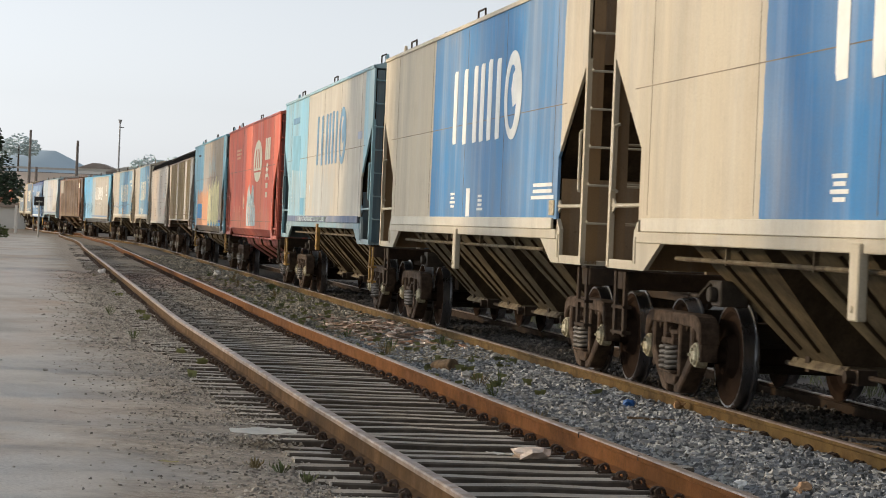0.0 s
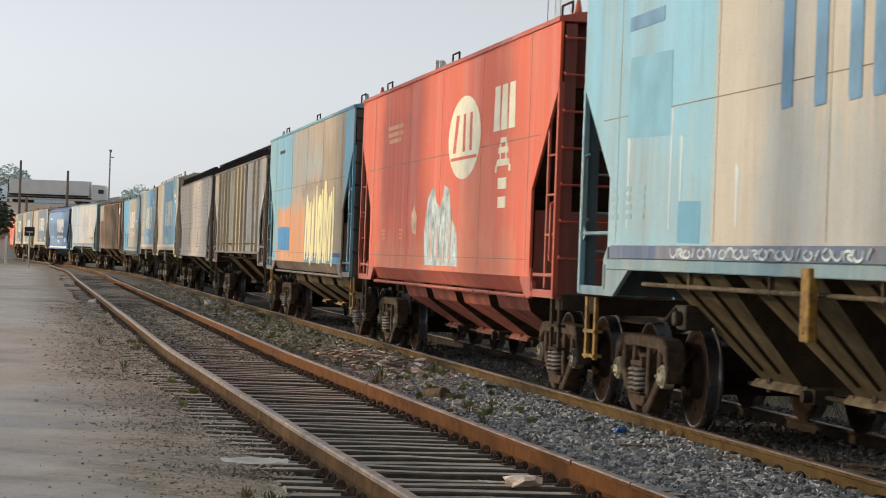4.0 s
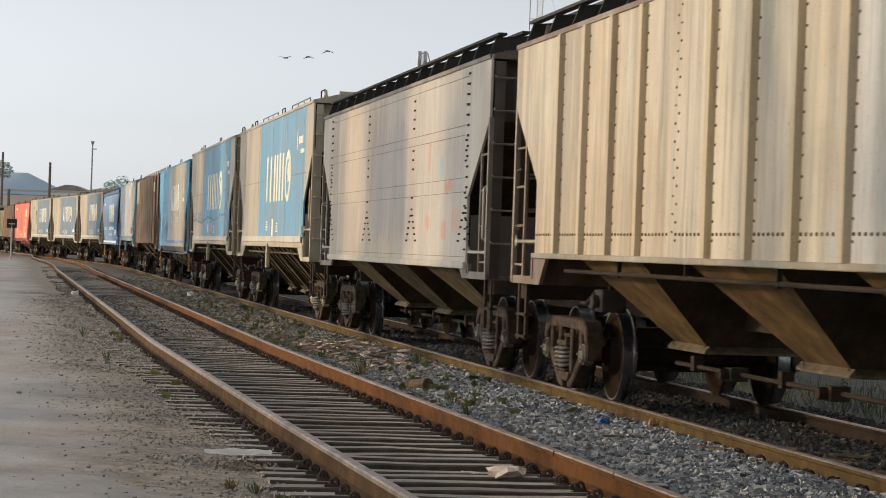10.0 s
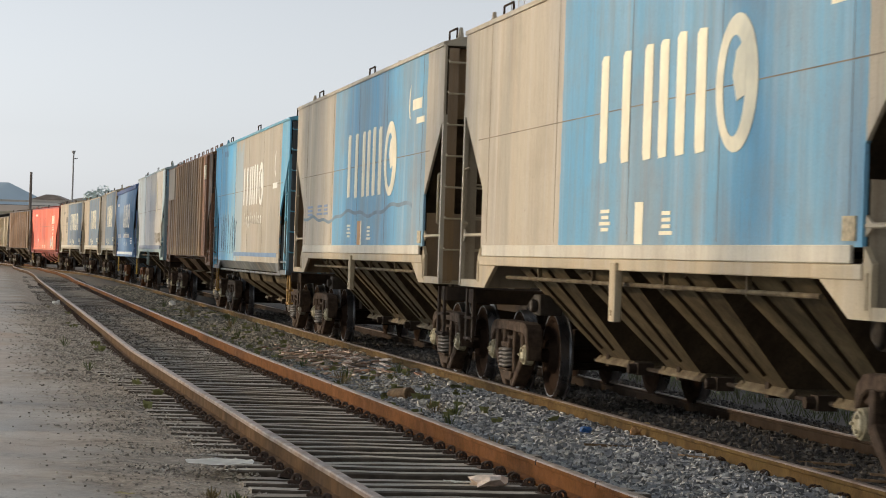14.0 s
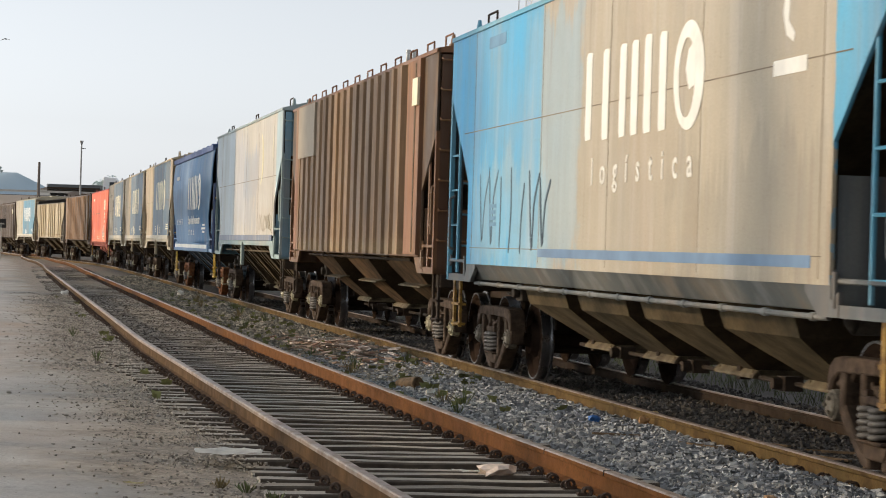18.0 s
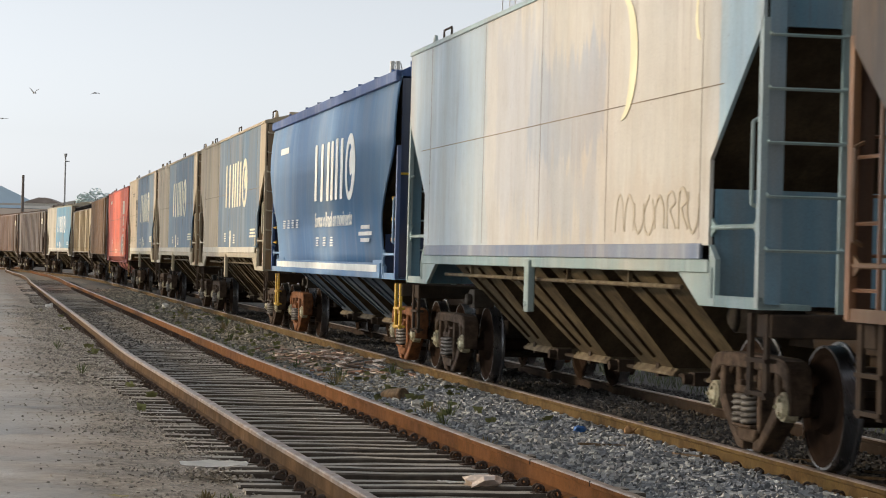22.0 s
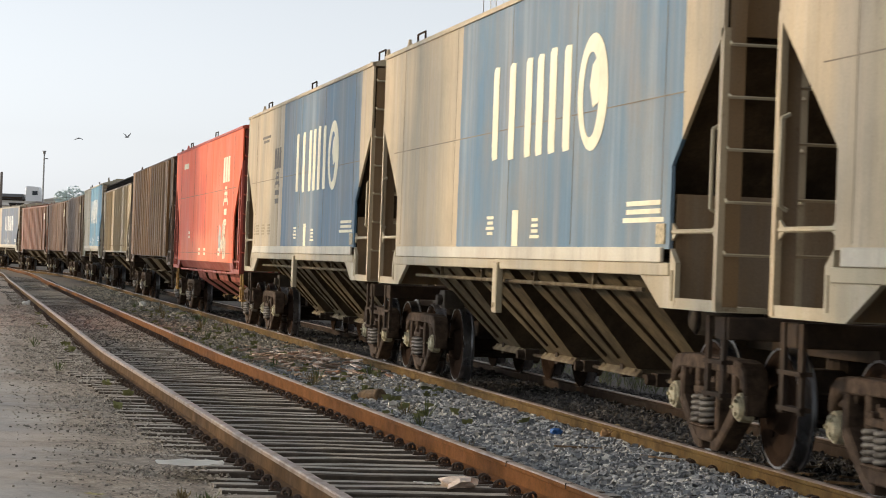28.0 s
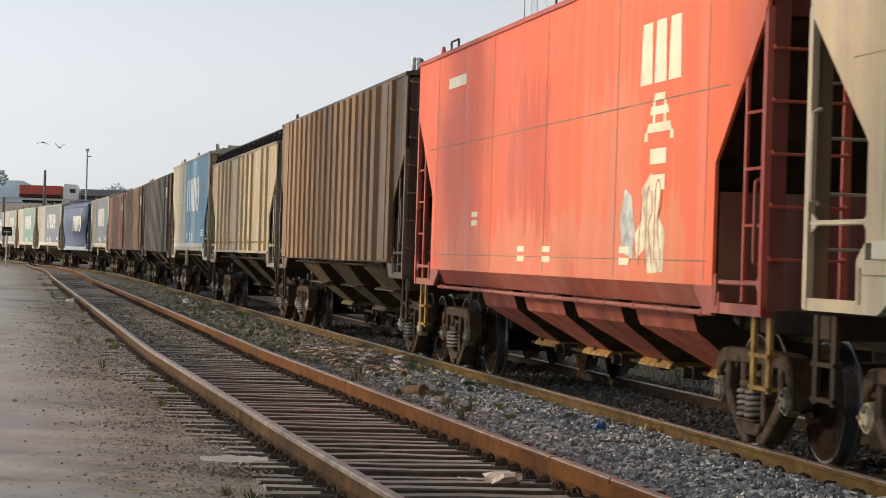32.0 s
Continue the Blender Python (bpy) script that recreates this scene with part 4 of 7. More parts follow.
def build_ground(bm):
    ss = [-2500, -800, -300, -120, -50, -20] + [0 + i * 1.0 for i in range(0, 60)] + [60 + 4 * i for i in range(40)] + [230, 260, 320, 420, 600, 900, 1500, 2500, 4500]
    oo = [-3500, -1200, -500, -200, -80, -40, -20, -10, -6, -4, -3] + [-2.6 + 0.2 * i for i in range(65)] + [10.8, 11.6, 12.6, 14, 16, 19, 23, 30, 45, 80, 160, 400, 1000, 3500]
    rows = []
    for s in ss:
        d = drift(min(s, 500)) if s > 90 else 0.0
        cs = min(max(s, -300), 500)
        rows.append([bm.verts.new((s, o, level(cs, o - d))) for o in oo])
    for a, b in zip(rows, rows[1:]):
        for i in range(len(oo) - 1):
            bm.faces.new((a[i], b[i], b[i + 1], a[i + 1]))


ground = solid("ground", build_ground, ground_material(), "dusty grey yard ground with worn asphalt and gravel", "ground", kind="structure", at=GROUND_AT, smooth=True)

# ---- rails ----
RAIL_PROFILE = ((-0.065, -0.170), (0.065, -0.170), (0.065, -0.155), (0.012, -0.138), (0.012, -0.045), (0.036, -0.035), (0.037, -0.010), (0.028, 0.0), (-0.028, 0.0), (-0.037, -0.010), (-0.036, -0.035), (-0.012, -0.045), (-0.012, -0.138), (-0.065, -0.155))


def build_rail(off, z, head, broad=False):
    def go(bm):
        prev = None
        prof = (RAIL_PROFILE[5:11] if broad else RAIL_PROFILE[6:10]) if head else RAIL_PROFILE
        lift = 0.0015 if head else 0.0
        for s in [-40 + 4.0 * i for i in range(11)] + [4 + 1.0 * i for i in range(56)] + [60 + 4.0 * i for i in range(60)]:
            x, y, g = line(s, off(s))
            wob = 0.006 * noise.noise((s * 0.35, off(10) * 3, 2))
            ring = [bm.verts.new((x - (a * (1.03 if head else 1) + wob) * math.cos(g), y - (a + wob) * math.sin(g), z + b + lift)) for a, b in prof]
            if prev:
                m = len(ring)
                for i in range(m if not head else m - 1):
                    j = (i + 1) % m
                    bm.faces.new((prev[i], ring[i], ring[j], prev[j]))
            prev = ring
    return go


TRACKS = []
for name, label, off, z in (("empty_track", "empty broad-gauge track with rusty rails on worn timber sleepers", siding, 0.0), ("train_track", "track in grey ballast under the freight train", lambda s: 0.0, RAIL_Z)):
    tr = thing(name, label, "railway track", kind="structure")
    TRACKS.append(tr)
    for side in (GAUGE, -GAUGE):
        o = (lambda s, off=off, side=side: off(s) + side)
        rail = part("rail", shaped(("rail", name, side), build_rail(o, z, False)), (RAILDULL if side > 0 else RAILSIDE) if z == 0.0 else RAILSIDE2 if side > 0 else RAILDARK, tr, "rust-brown steel rail")
        part("rail_head", shaped(("rail_head", name, side), build_rail(o, z, True, side > 0 and z == 0.0)), RAILTOP, rail, "worn bright rail head")


def joint_mark(s):
    def go(bm):
        box(bm, -0.0025, 0.0025, -0.0405, 0.0405, -0.034, 0.003)
    x, y, g = line(s, siding(s) - GAUGE)
    part("rail_joint", shaped("rail_joint", go), BLACK, TRACKS[0], at=pose(x, y, 0, 0, 0, 90 + math.degrees(g)))


for s in (17.9, 16.3, 27.4):
    joint_mark(s)


# ---- loose stones, joined ----
def stones(name, label, count, pick, mat, seed):
    rng = np.random.RandomState(seed)
    cube = np.array([(x, y, z) for x in (-1, 1) for y in (-1, 1) for z in (-1, 1)], float)
    quads = np.array([(0, 1, 3, 2), (4, 6, 7, 5), (0, 4, 5, 1), (2, 3, 7, 6), (0, 2, 6, 4), (1, 5, 7, 3)])
    pos, size = pick(rng, count)
    n = len(pos)
    v = cube[None] * (1 + rng.uniform(-0.7, 0.25, (n, 8, 3)))
    v *= (size[:, None, None] * rng.uniform(0.45, 1.2, (n, 1, 3)) * np.array([1.15, 0.95, 0.7]))
    ang = rng.uniform(0, 6.28, n)
    tilt = rng.uniform(-0.9, 0.9, n)
    c, s_ = np.cos(tilt)[:, None], np.sin(tilt)[:, None]
    v = np.stack([v[..., 0], v[..., 1] * c - v[..., 2] * s_, v[..., 1] * s_ + v[..., 2] * c], -1)
    c, s_ = np.cos(ang)[:, None], np.sin(ang)[:, None]
    v = np.stack([v[..., 0] * c - v[..., 1] * s_, v[..., 0] * s_ + v[..., 1] * c, v[..., 2]], -1)
    v += pos[:, None]
    f = (quads[None] + 8 * np.arange(n)[:, None, None]).reshape(-1)
    me = bpy.data.meshes.new(name)
    me.vertices.add(8 * n)
    me.vertices.foreach_set("co", v.astype(np.float32).reshape(-1))
    me.loops.add(len(f))
    me.loops.foreach_set("vertex_index", f.astype(np.int32))
    me.polygons.add(6 * n)
    me.polygons.foreach_set("loop_start", np.arange(0, len(f), 4, dtype=np.int32))
    me.polygons.foreach_set("use_smooth", np.zeros(6 * n, dtype=bool))
    me.update(calc_edges=True)
    me.materials.append(None)
    ob = part(name, me, mat, None, "", GROUND_AT)
    return tagged(ob, label, "stones", kind="stuff")


def stone_material(name, dark, mid, pale):
    n = Nodes(name)
    r = n.t.nodes.new("ShaderNodeNewGeometry").outputs["Random Per Island"]
    col = n.ramp(r, [(0.0, lin(dark)), (0.5, lin(mid)), (0.9, lin(pale)), (1.0, lin(pale))])
    f = n.noise(45.0, 3)
    col = n.mix(n.grey(f, 0.4, 0.7, 0, 0.25), col, lin("4f4a44"))
    return n.done(col, 0.9, 0, f, 0.4, 0.004)


def pick_ballast(near):
    def go(rng, count):
        s = 9 + 27 * rng.uniform(0, 1, count) ** 1.5 if near else 30 + 75 * rng.uniform(0, 1, count) ** 1.8
        if near:
            s[::14] = rng.uniform(-6, 9, len(s[::14]))
            s = s + rng.normal(0, 1.0, count) * (s > 30)
        hi = np.array([siding(v) - 0.98 for v in s])
        off = 0.55 + (hi - 0.55) * rng.uniform(0, 1, count) ** 0.9
        keep = np.abs(np.abs(off) - GAUGE) > 0.10
        s, off = s[keep], off[keep]
        size = rng.uniform(0.014, 0.034, len(s)) * (1 + (s > 35) * 0.1 + (s > 60) * 0.4)
        z = np.array([level(a, b) for a, b in zip(s, off)]) + rng.uniform(-0.01, 0.03, len(s))
        return np.stack([s, off, z], -1), size
    return go


def pick_gravel(rng, count):
    s = 9 + 60 * rng.uniform(0, 1, count) ** 1.9
    c = np.array([siding(v) for v in s])
    off = c + 0.93 + np.abs(rng.normal(0, 0.6, count))
    size = rng.uniform(0.004, 0.013, count) * (1 + (s > 30) * 0.4)
    size[::40] *= 2.0
    z = np.array([level(a, b) for a, b in zip(s, off)]) + rng.uniform(-0.004, 0.006, count)
    z = z + ((off - c) < 1.42) * 0.03 * (rng.uniform(0, 1, count) < 0.12)
    return np.stack([s, off, z], -1), size


def pick_between(rng, count):
    s = 9 + 60 * rng.uniform(0, 1, count) ** 1.8
    c = np.array([siding(v) for v in s])
    off = c + rng.uniform(-0.75, 0.75, count)
    size = rng.uniform(0.008, 0.02, count)
    z = np.array([level(a, b) for a, b in zip(s, off)]) + 0.01
    return np.stack([s, off, z], -1), size


def pick_shaded(rng, count):
    s = 9 + 60 * rng.uniform(0, 1, count) ** 1.7
    off = rng.uniform(-2.0, 0.72, count)
    keep = np.abs(off + GAUGE) > 0.10
    s, off = s[keep], off[keep]
    z = np.array([level(a, b) for a, b in zip(s, off)]) + rng.uniform(0.0, 0.035, len(s))
    return np.stack([s, off, z], -1), rng.uniform(0.013, 0.028, len(s)) * (1 + (s > 35) * 0.35)


# darker stones here stand for the shade under the wagons
stones("oily_ballast", "ballast between the rails under the train, painted dark for its shade", 30000, pick_shaded, stone_material("shaded_stone", "302d2b", "474340", "66615a"), 6)
stones("ballast", "grey crushed-stone ballast between the tracks", 62000, pick_ballast(True), stone_material("crushed_stone", "66696a", "96989a", "c8c7c1"), 3)
stones("dusty_ballast", "dirt-brown ballast with scattered pale stones", 24000, pick_ballast(False), stone_material("dusty_stone", "646258", "908a7c", "b8af9c"), 8)
stones("gravel", "fine brown gravel along the sleeper ends", 34000, pick_gravel, stone_material("brown_gravel", "6d665f", "989186", "c0b8ab"), 4)
stones("track_grit", "dark grit lying between the sleepers", 6000, pick_between, stone_material("dark_grit", "4a453f", "6d665d", "91897d"), 5)

# ---- sleepers and rail clips of the empty track ----
WOOD = Nodes("grey_sleeper_wood")
_f = WOOD.noise(5.0, 5, (14, 0.35, 14), 0.65)
_c = WOOD.ramp(_f, [(0.25, lin("736c62")), (0.5, lin("b2aa9d")), (0.75, lin("d2cabc"))])
_c = WOOD.mix(WOOD.grey(WOOD.luck(), 0, 1, 0.0, 0.45), _c, lin("625747"))
_c = WOOD.mix(WOOD.grey(WOOD.noise(2.2, 4), 0.5, 0.7, 0, 0.5), _c, lin("7d7668"))
WOOD = WOOD.done(_c, 0.9, 0, _f, 0.6, 0.01)
CLIP = steel("dark_rusty_clip", "3a2d25", "54402f", 0.7, 0.2, 12)


def build_sleeper(seed):
    def go(bm):
        rng = random.Random(seed)
        m, rows = 6, []
        for i in range(m + 1):
            y = -1.40 + 2.80 * i / m
            e = rng.uniform(-0.012, 0.012)
            w0, w1 = -0.10 + rng.uniform(-0.01, 0.01), 0.10 + rng.uniform(-0.01, 0.01)
            t = -0.182 + rng.uniform(-0.008, 0.006)
            rows.append([bm.verts.new(p) for p in ((w0, y, -0.38), (w1, y, -0.38), (w1 + e, y, t - 0.012), (w1 - 0.012, y, t), (w0 + 0.012, y, t), (w0 + e, y, t - 0.012))])
        for a, b in zip(rows, rows[1:]):
            for i in range(6):
                j = (i + 1) % 6
                bm.faces.new((a[i], b[i], b[j], a[j])).material_index = 0 if i == 3 else 1
        bm.faces.new(rows[0][::-1])
        bm.faces.new(rows[-1])
    return go


# sleeper sides painted darker than the tops, for the shade in the gaps
SHADED_SIDE = plain("shaded_sleeper_side", "564d42", 0.9, 0.35, 9)
for k_ in range(9):
    shaped(("sleeper", k_), build_sleeper(k_)).materials.append(SHADED_SIDE)


def build_clip(bm):
    """A bent spring clip on its base plate, reaching over the rail foot (towards +y)."""
    n = 8
    for side in (-0.042, 0.042):
        pts = [Vector((side + 0.012 * math.sin(i * 0.9), 0.027 * math.cos(math.radians(-40 + 300 * i / (n - 1))), 0.027 * math.sin(math.radians(-40 + 300 * i / (n - 1))) + 0.024)) for i in range(n)]
        bent(bm, pts, 0.0115, 5)
    box(bm, -0.06, 0.06, -0.06, 0.05, -0.02, 0.004)


rng = random.Random(11)
clip_spots = []
i, s = 0, -5.4
while s < 150:
    off = siding(s)
    x, y, g = line(s, off + rng.uniform(-0.09, 0.09))
    if i < 300:
        part("sleeper", shaped(("sleeper", i % 9), build_sleeper(i % 9)), WOOD, TRACKS[0], at=pose(x, y, rng.uniform(-0.008, 0.006), 0, rng.uniform(-0.7, 0.7), 90 + math.degrees(g) + rng.uniform(-1.3, 1.3)))
    for o, turn in ((GAUGE + 0.105, 180), (GAUGE - 0.105, 0), (-GAUGE + 0.105, 180), (-GAUGE - 0.105, 0)):
        x, y, g = line(s, off + o)
        clip_spots.append((x, y, -0.178, 90 + math.degrees(g) + turn + rng.uniform(-8, 8)))
    s += 0.455 + rng.uniform(-0.025, 0.025)
    i += 1
clip_me = shaped("rail_clip", build_clip)
for x, y, z, r in [c for c in clip_spots if c[1] > 8.5][:300]:
    part("rail_clip", clip_me, CLIP, TRACKS[0], at=pose(x, y, z, 14 * math.sin(x * 91), 14 * math.sin(y * 57), r))

s = 12.5
while s < 21:
    x, y, g = line(s, GAUGE + 0.105)
    part("rail_clip", clip_me, CLIP, TRACKS[1], at=pose(x, y, -0.195, 0, 0, 90 + math.degrees(g) + 180 + rng.uniform(-10, 10)))
    s += 0.6 + rng.uniform(-0.04, 0.04)


def rest_of_clips(bm):
    for x, y, z, r in [c for c in clip_spots if c[1] > 8.5][300:820]:
        m = pose(x, y, z, 0, 0, r)
        vs = [bm.verts.new(m @ Vector(p)) for p in ((-0.03, -0.05, 0), (0.03, -0.05, 0), (0.03, 0.05, 0), (-0.03, 0.05, 0), (-0.02, -0.03, 0.085), (0.02, -0.03, 0.085), (0.02, 0.03, 0.085), (-0.02, 0.03, 0.085))]
        for f in ((4, 5, 6, 7), (0, 1, 5, 4), (1, 2, 6, 5), (2, 3, 7, 6), (3, 0, 4, 7)):
            bm.faces.new([vs[k] for k in f])


tagged(part("rail_clips", shaped("rail_clips", rest_of_clips), CLIP, TRACKS[0]), kind="stuff")

# ---- the train: wagons from the front to the back ----
MIDS = [16.36, 31.76, 47.36, 63.07, 78.74, 94.51, 111.12, 127.25, 142.85, 158.56, 174.55, 191.00, 206.01, 221.58, 237.05, 252.25, 267.74, 283.75, 299.9, 315.9, 331.6, 347.4, 363.2, 379.0, 394.7, 410.4, 426.1, 441.8, 457.5, 473.2]   # middle of each wagon along the track at the start
TRAIN = []
CREAM, CREAM2 = "c3b598", "b8aa90"


def add(made):
    TRAIN.append(made)
    return made


def mark(w, L, mat, u=3.78, z=2.60, grow=1.0, out=0.0, ring=None):
    """The faded mark: six upright bars and a ring, whose middle lies u metres from the front end."""
    for i, (x, z0, z1) in enumerate(MARK_BARS):
        p = side_part(w, "mark_bar", ("mark_bar", i), build_mark_bar(z0, z1), mat, u + x * grow, z, L, "", out)
        p.scale = (grow, 1, grow)
    p = side_part(w, "mark_ring", "mark_ring", build_mark_ring, ring or mat, u, z, L, "pale painted ring of the mark", out)
    p.scale = (grow, 1, grow)


def bars(w, L, mat, u, z, rows, wide, tall, seed, cols=1, gap=0.25, out=0.0):
    """Writing too small to read, as short bars in rows."""
    r = random.Random(seed)
    for c in range(cols):
        for i in range(rows):
            v = round(wide * r.choice((0.6, 0.75, 0.9, 1.0)), 3)
            side_part(w, "writing_bar", ("writing_bar", v, tall), build_panel([(-v / 2, 0), (v / 2, 0), (v / 2, tall), (-v / 2, tall)], 0.005), mat, u + c * (wide + gap), z - i * tall * 1.7, L, "", out)


def data_bars(w, L, mat, du=0.0, front=True):
    bars(w, L, mat, 7.62 + du, 1.94, 4, 0.42, 0.032, 1)
    bars(w, L, mat, 5.65 + du, 1.90, 4, 0.42, 0.032, 2)
    side_part(w, "notice_plate", "notice_plate", build_panel([(-0.13, 0), (0.13, 0), (0.13, 0.36), (-0.13, 0.36)]), mat, 6.48 + du, 1.66, L)
    if front:
        bars(w, L, mat, 1.95, 1.99, 3, 1.30, 0.040, 3)
    side_part(w, "consist_plate", "consist_plate", build_panel([(-0.12, 0), (0.12, 0), (0.12, 0.16), (-0.12, 0.16)], 0.012), plain("worn_plate", "b3a27f", 0.6, 0.4, 25), 1.42, 1.68, L)


def number_bars(w, L, mat, u, z, wide=1.6):
    bars(w, L, mat, u, z, 1, wide, 0.13, 4)


def blue_wagon(blue, cream, label, lettering, L=14.3, split=(0.078, 0.657), dirt=0.55, sill="b9ae95", stripe="cfc6b0", corner=False, rust=0.25, high=2.60, at=3.80, du=0.0, end="8a6c45"):
    w, k = add(wagon("smooth", L, label, [(0, cream), (split[0], blue), (split[1], cream), (1, cream)], cream, sill, dirt=dirt, rust=rust, end_col=end, stripe=stripe))
    mark(w, L, lettering, at, high)
    data_bars(w, L, lettering, du, not corner)
    if corner:
        side_part(w, "corner_mark", "corner_mark", build_panel([(-0.34, 0), (0.34, 0), (0.34, 0.14), (-0.34, 0.14)]), lettering, 1.86, 3.43, L)
        side_part(w, "corner_mark", "corner_mark_b", build_panel([(-0.04, 0.0), (0.06, 0.03), (0.12, 0.18), (0.08, 0.36), (-0.02, 0.46), (0.04, 0.28), (0.04, 0.14)]), lettering, 2.38, 3.32, L, "pale crescent mark")
        side_part(w, "corner_mark", "corner_mark_c", build_panel([(-0.29, 0), (0.29, 0), (0.29, 0.08), (-0.29, 0.08)]), lettering, 1.60, 3.24, L)
    return w


SKY_BLUE, DEEP_BLUE, NAVY = "1a7ab0", "1273ac", "5a84aa"
RED = "d2603c"
CONC_GREY = steel("dull_galvanised_tube", "8f8f8a", "6d6a64", 0.6, 0.2, 9)
W_ = "weathered cream and blue grain hopper wagon with a pale mark"
blue_wagon(DEEP_BLUE, CREAM, W_, LETTER, dirt=0.38, rust=0.1)
blue_wagon(SKY_BLUE, CREAM, "streaked cream and blue grain hopper wagon with a pale mark", LETTER, dirt=0.38, rust=0.1)

# faded light blue and grey wagon
L = 14.3
w, k = add(wagon("smooth", L, "faded grey and light blue grain hopper wagon with peeling paint", [(0, "8fc0cc"), (0.074, "c4bca8"), (0.675, "86c0d2"), (1, "86c0d2")], "7fb0bd", "6f939c", step_mat=YELLOW, fade=0.4, dirt=0.35, end_col="3c5a66", stripe="3f587c",
    stains=((3.0, 4.6, 2.5, 3.3, "8d8a7c", 0.4, 0.5), (5.0, 8.5, 1.7, 2.6, "a9b4b4", 0.5, 0.5), (10.6, 12.4, 1.7, 2.5, "8fb3bd", 0.4, 0.6))))
mark(w, L, GHOST, 3.95, 2.64)
side_part(w, "paint_patch", "w2p", build_panel([(-0.75, 0), (0.75, 0.04), (0.72, 0.78), (-0.72, 0.74)]), plain("faded_teal", "7aadbd", 0.7, 0.15, 2), 11.72, 2.60, L)
scrawl(w, "w2g", 7, 24, 5.0, 0.075, GREYWHITE, 8.3, 1.556, L, "chalk-white scrawl along the stripe", 0.26, out=0.0208)
for i, (u, top, long_) in enumerate(((10.95, 2.84, 1.05), (10.62, 2.60, 0.82), (12.40, 2.66, 0.85), (9.0, 2.3, 0.5))):
    side_part(w, "paint_run", ("paint_run", i), build_panel([(-0.02, -long_), (0.015, -long_), (0.03, -0.3), (0.05, -0.03), (0.0, 0.0), (-0.05, -0.05), (-0.025, -0.4)], 0.003), GREYWHITE, u, top, L, "dried run of whitish paint")
number_bars(w, L, GHOST, 11.9, 3.62)
side_part(w, "paint_patch", "w2q", build_panel([(-0.33, 0), (0.33, 0.01), (0.33, 0.36), (-0.33, 0.35)]), plain("deeper_teal", "6aa3ba", 0.7, 0.15, 2), 10.32, 1.67, L)
number_bars(w, L, plain("ghost_corner", "a3a9b4", 0.7, 0.2, 2), 1.56, 2.98, 0.7)
bars(w, L, plain("faded_small_writing", "8fb0b8", 0.7, 0.15, 2), 11.9, 2.15, 4, 0.28, 0.05, 9, 3, 0.2)

# red wagon with an oval mark
L = 14.87
w, k = add(wagon("red", L, "faded red grain hopper wagon with an oval mark", [(0, "dd5a30")], "b8452a", "b04a30", end_col="7c2f22", hop=steel("red_oxide_hopper", "9a4326", "5d2c1c", 0.7, 0, 3), gates=steel("red_gate", "8f4a2a", "5b3522", 0.7, 0, 5), fade=0.12, dirt=0.2, rust=0.15,
    stains=((2.0, 13.0, 1.2, 1.75, "d9855a", 0.3, 0.5), (9.0, 12.5, 2.2, 3.6, "c04a30", 0.4, 0.5), (3.5, 5.5, 1.8, 3.0, "e08a62", 0.45, 0.35))))
def oval(bm):
    n = 28
    pts = [(1.12 * math.cos(2 * math.pi * i / n), 0.53 * math.sin(2 * math.pi * i / n)) for i in range(n)]
    prism(bm, pts, HALF + 0.001, HALF + 0.004)
side_part(w, "oval_mark", "oval_mark", oval, CREAMLETTER, 5.45, 3.02, L, "pale oval mark with red slashes")
REDMARK = plain("red_slash", RED, 0.6, 0.15, 3)
for dx, wd, lean in ((0.5, 0.2, 0.16), (-0.02, 0.15, 0.0), (-0.48, 0.15, 0.0)):
    side_part(w, "slash", ("slash", dx), build_panel([(dx - wd / 2 + lean, -0.2), (dx + wd / 2 + lean, -0.2), (dx + wd / 2 - lean * 0.3, 0.28), (dx - wd / 2 - lean * 0.3, 0.28)], 0.007), REDMARK, 5.45, 3.04, L)
side_part(w, "slash", "slash_low", build_panel([(-0.9, -0.30), (0.9, -0.30), (0.9, -0.26), (-0.9, -0.26)], 0.007), REDMARK, 5.45, 3.04, L)


def owner_mark(w, L, u, mat, top=3.55, grow=1.0):
    def put(name, key, pts, du, dz, d=0.004):
        p = side_part(w, name, key, build_panel(pts, d), mat, u + du * grow, top + dz * grow, L)
        p.scale = (grow, 1, grow)
    for dx in (0.44, 0.0, -0.44):
        put("owner_block", "owner_block", [(-0.19, 0), (0.19, 0), (0.15, 0.53), (-0.15, 0.53)], dx, -0.55)
    for i, (z0, z1, a, b) in enumerate(((0.34, 0.40, 0.17, 0.17), (0.22, 0.29, 0.30, 0.26), (0.07, 0.15, 0.40, 0.34))):
        put("owner_sign", ("owner_sign", i), [(-a, z0), (a, z0), (b, z1), (-b, z1)], 0, -1.04)
    for dx in (-0.40, 0.40):
        put("owner_sign", "owner_sign_foot", [(-0.05, 0), (0.05, 0), (0.05, 0.075), (-0.05, 0.075)], dx, -1.04)
    for dx in (-0.17, 0.17):
        put("owner_sign", "owner_sign_leg", [(-0.035, 0.145), (0.035, 0.145), (0.035, 0.345), (-0.035, 0.345)], dx, -1.04, 0.003)
    bars(w, L, mat, u, top - 1.24 * grow, 2, 0.5, 0.13 * grow, 12)


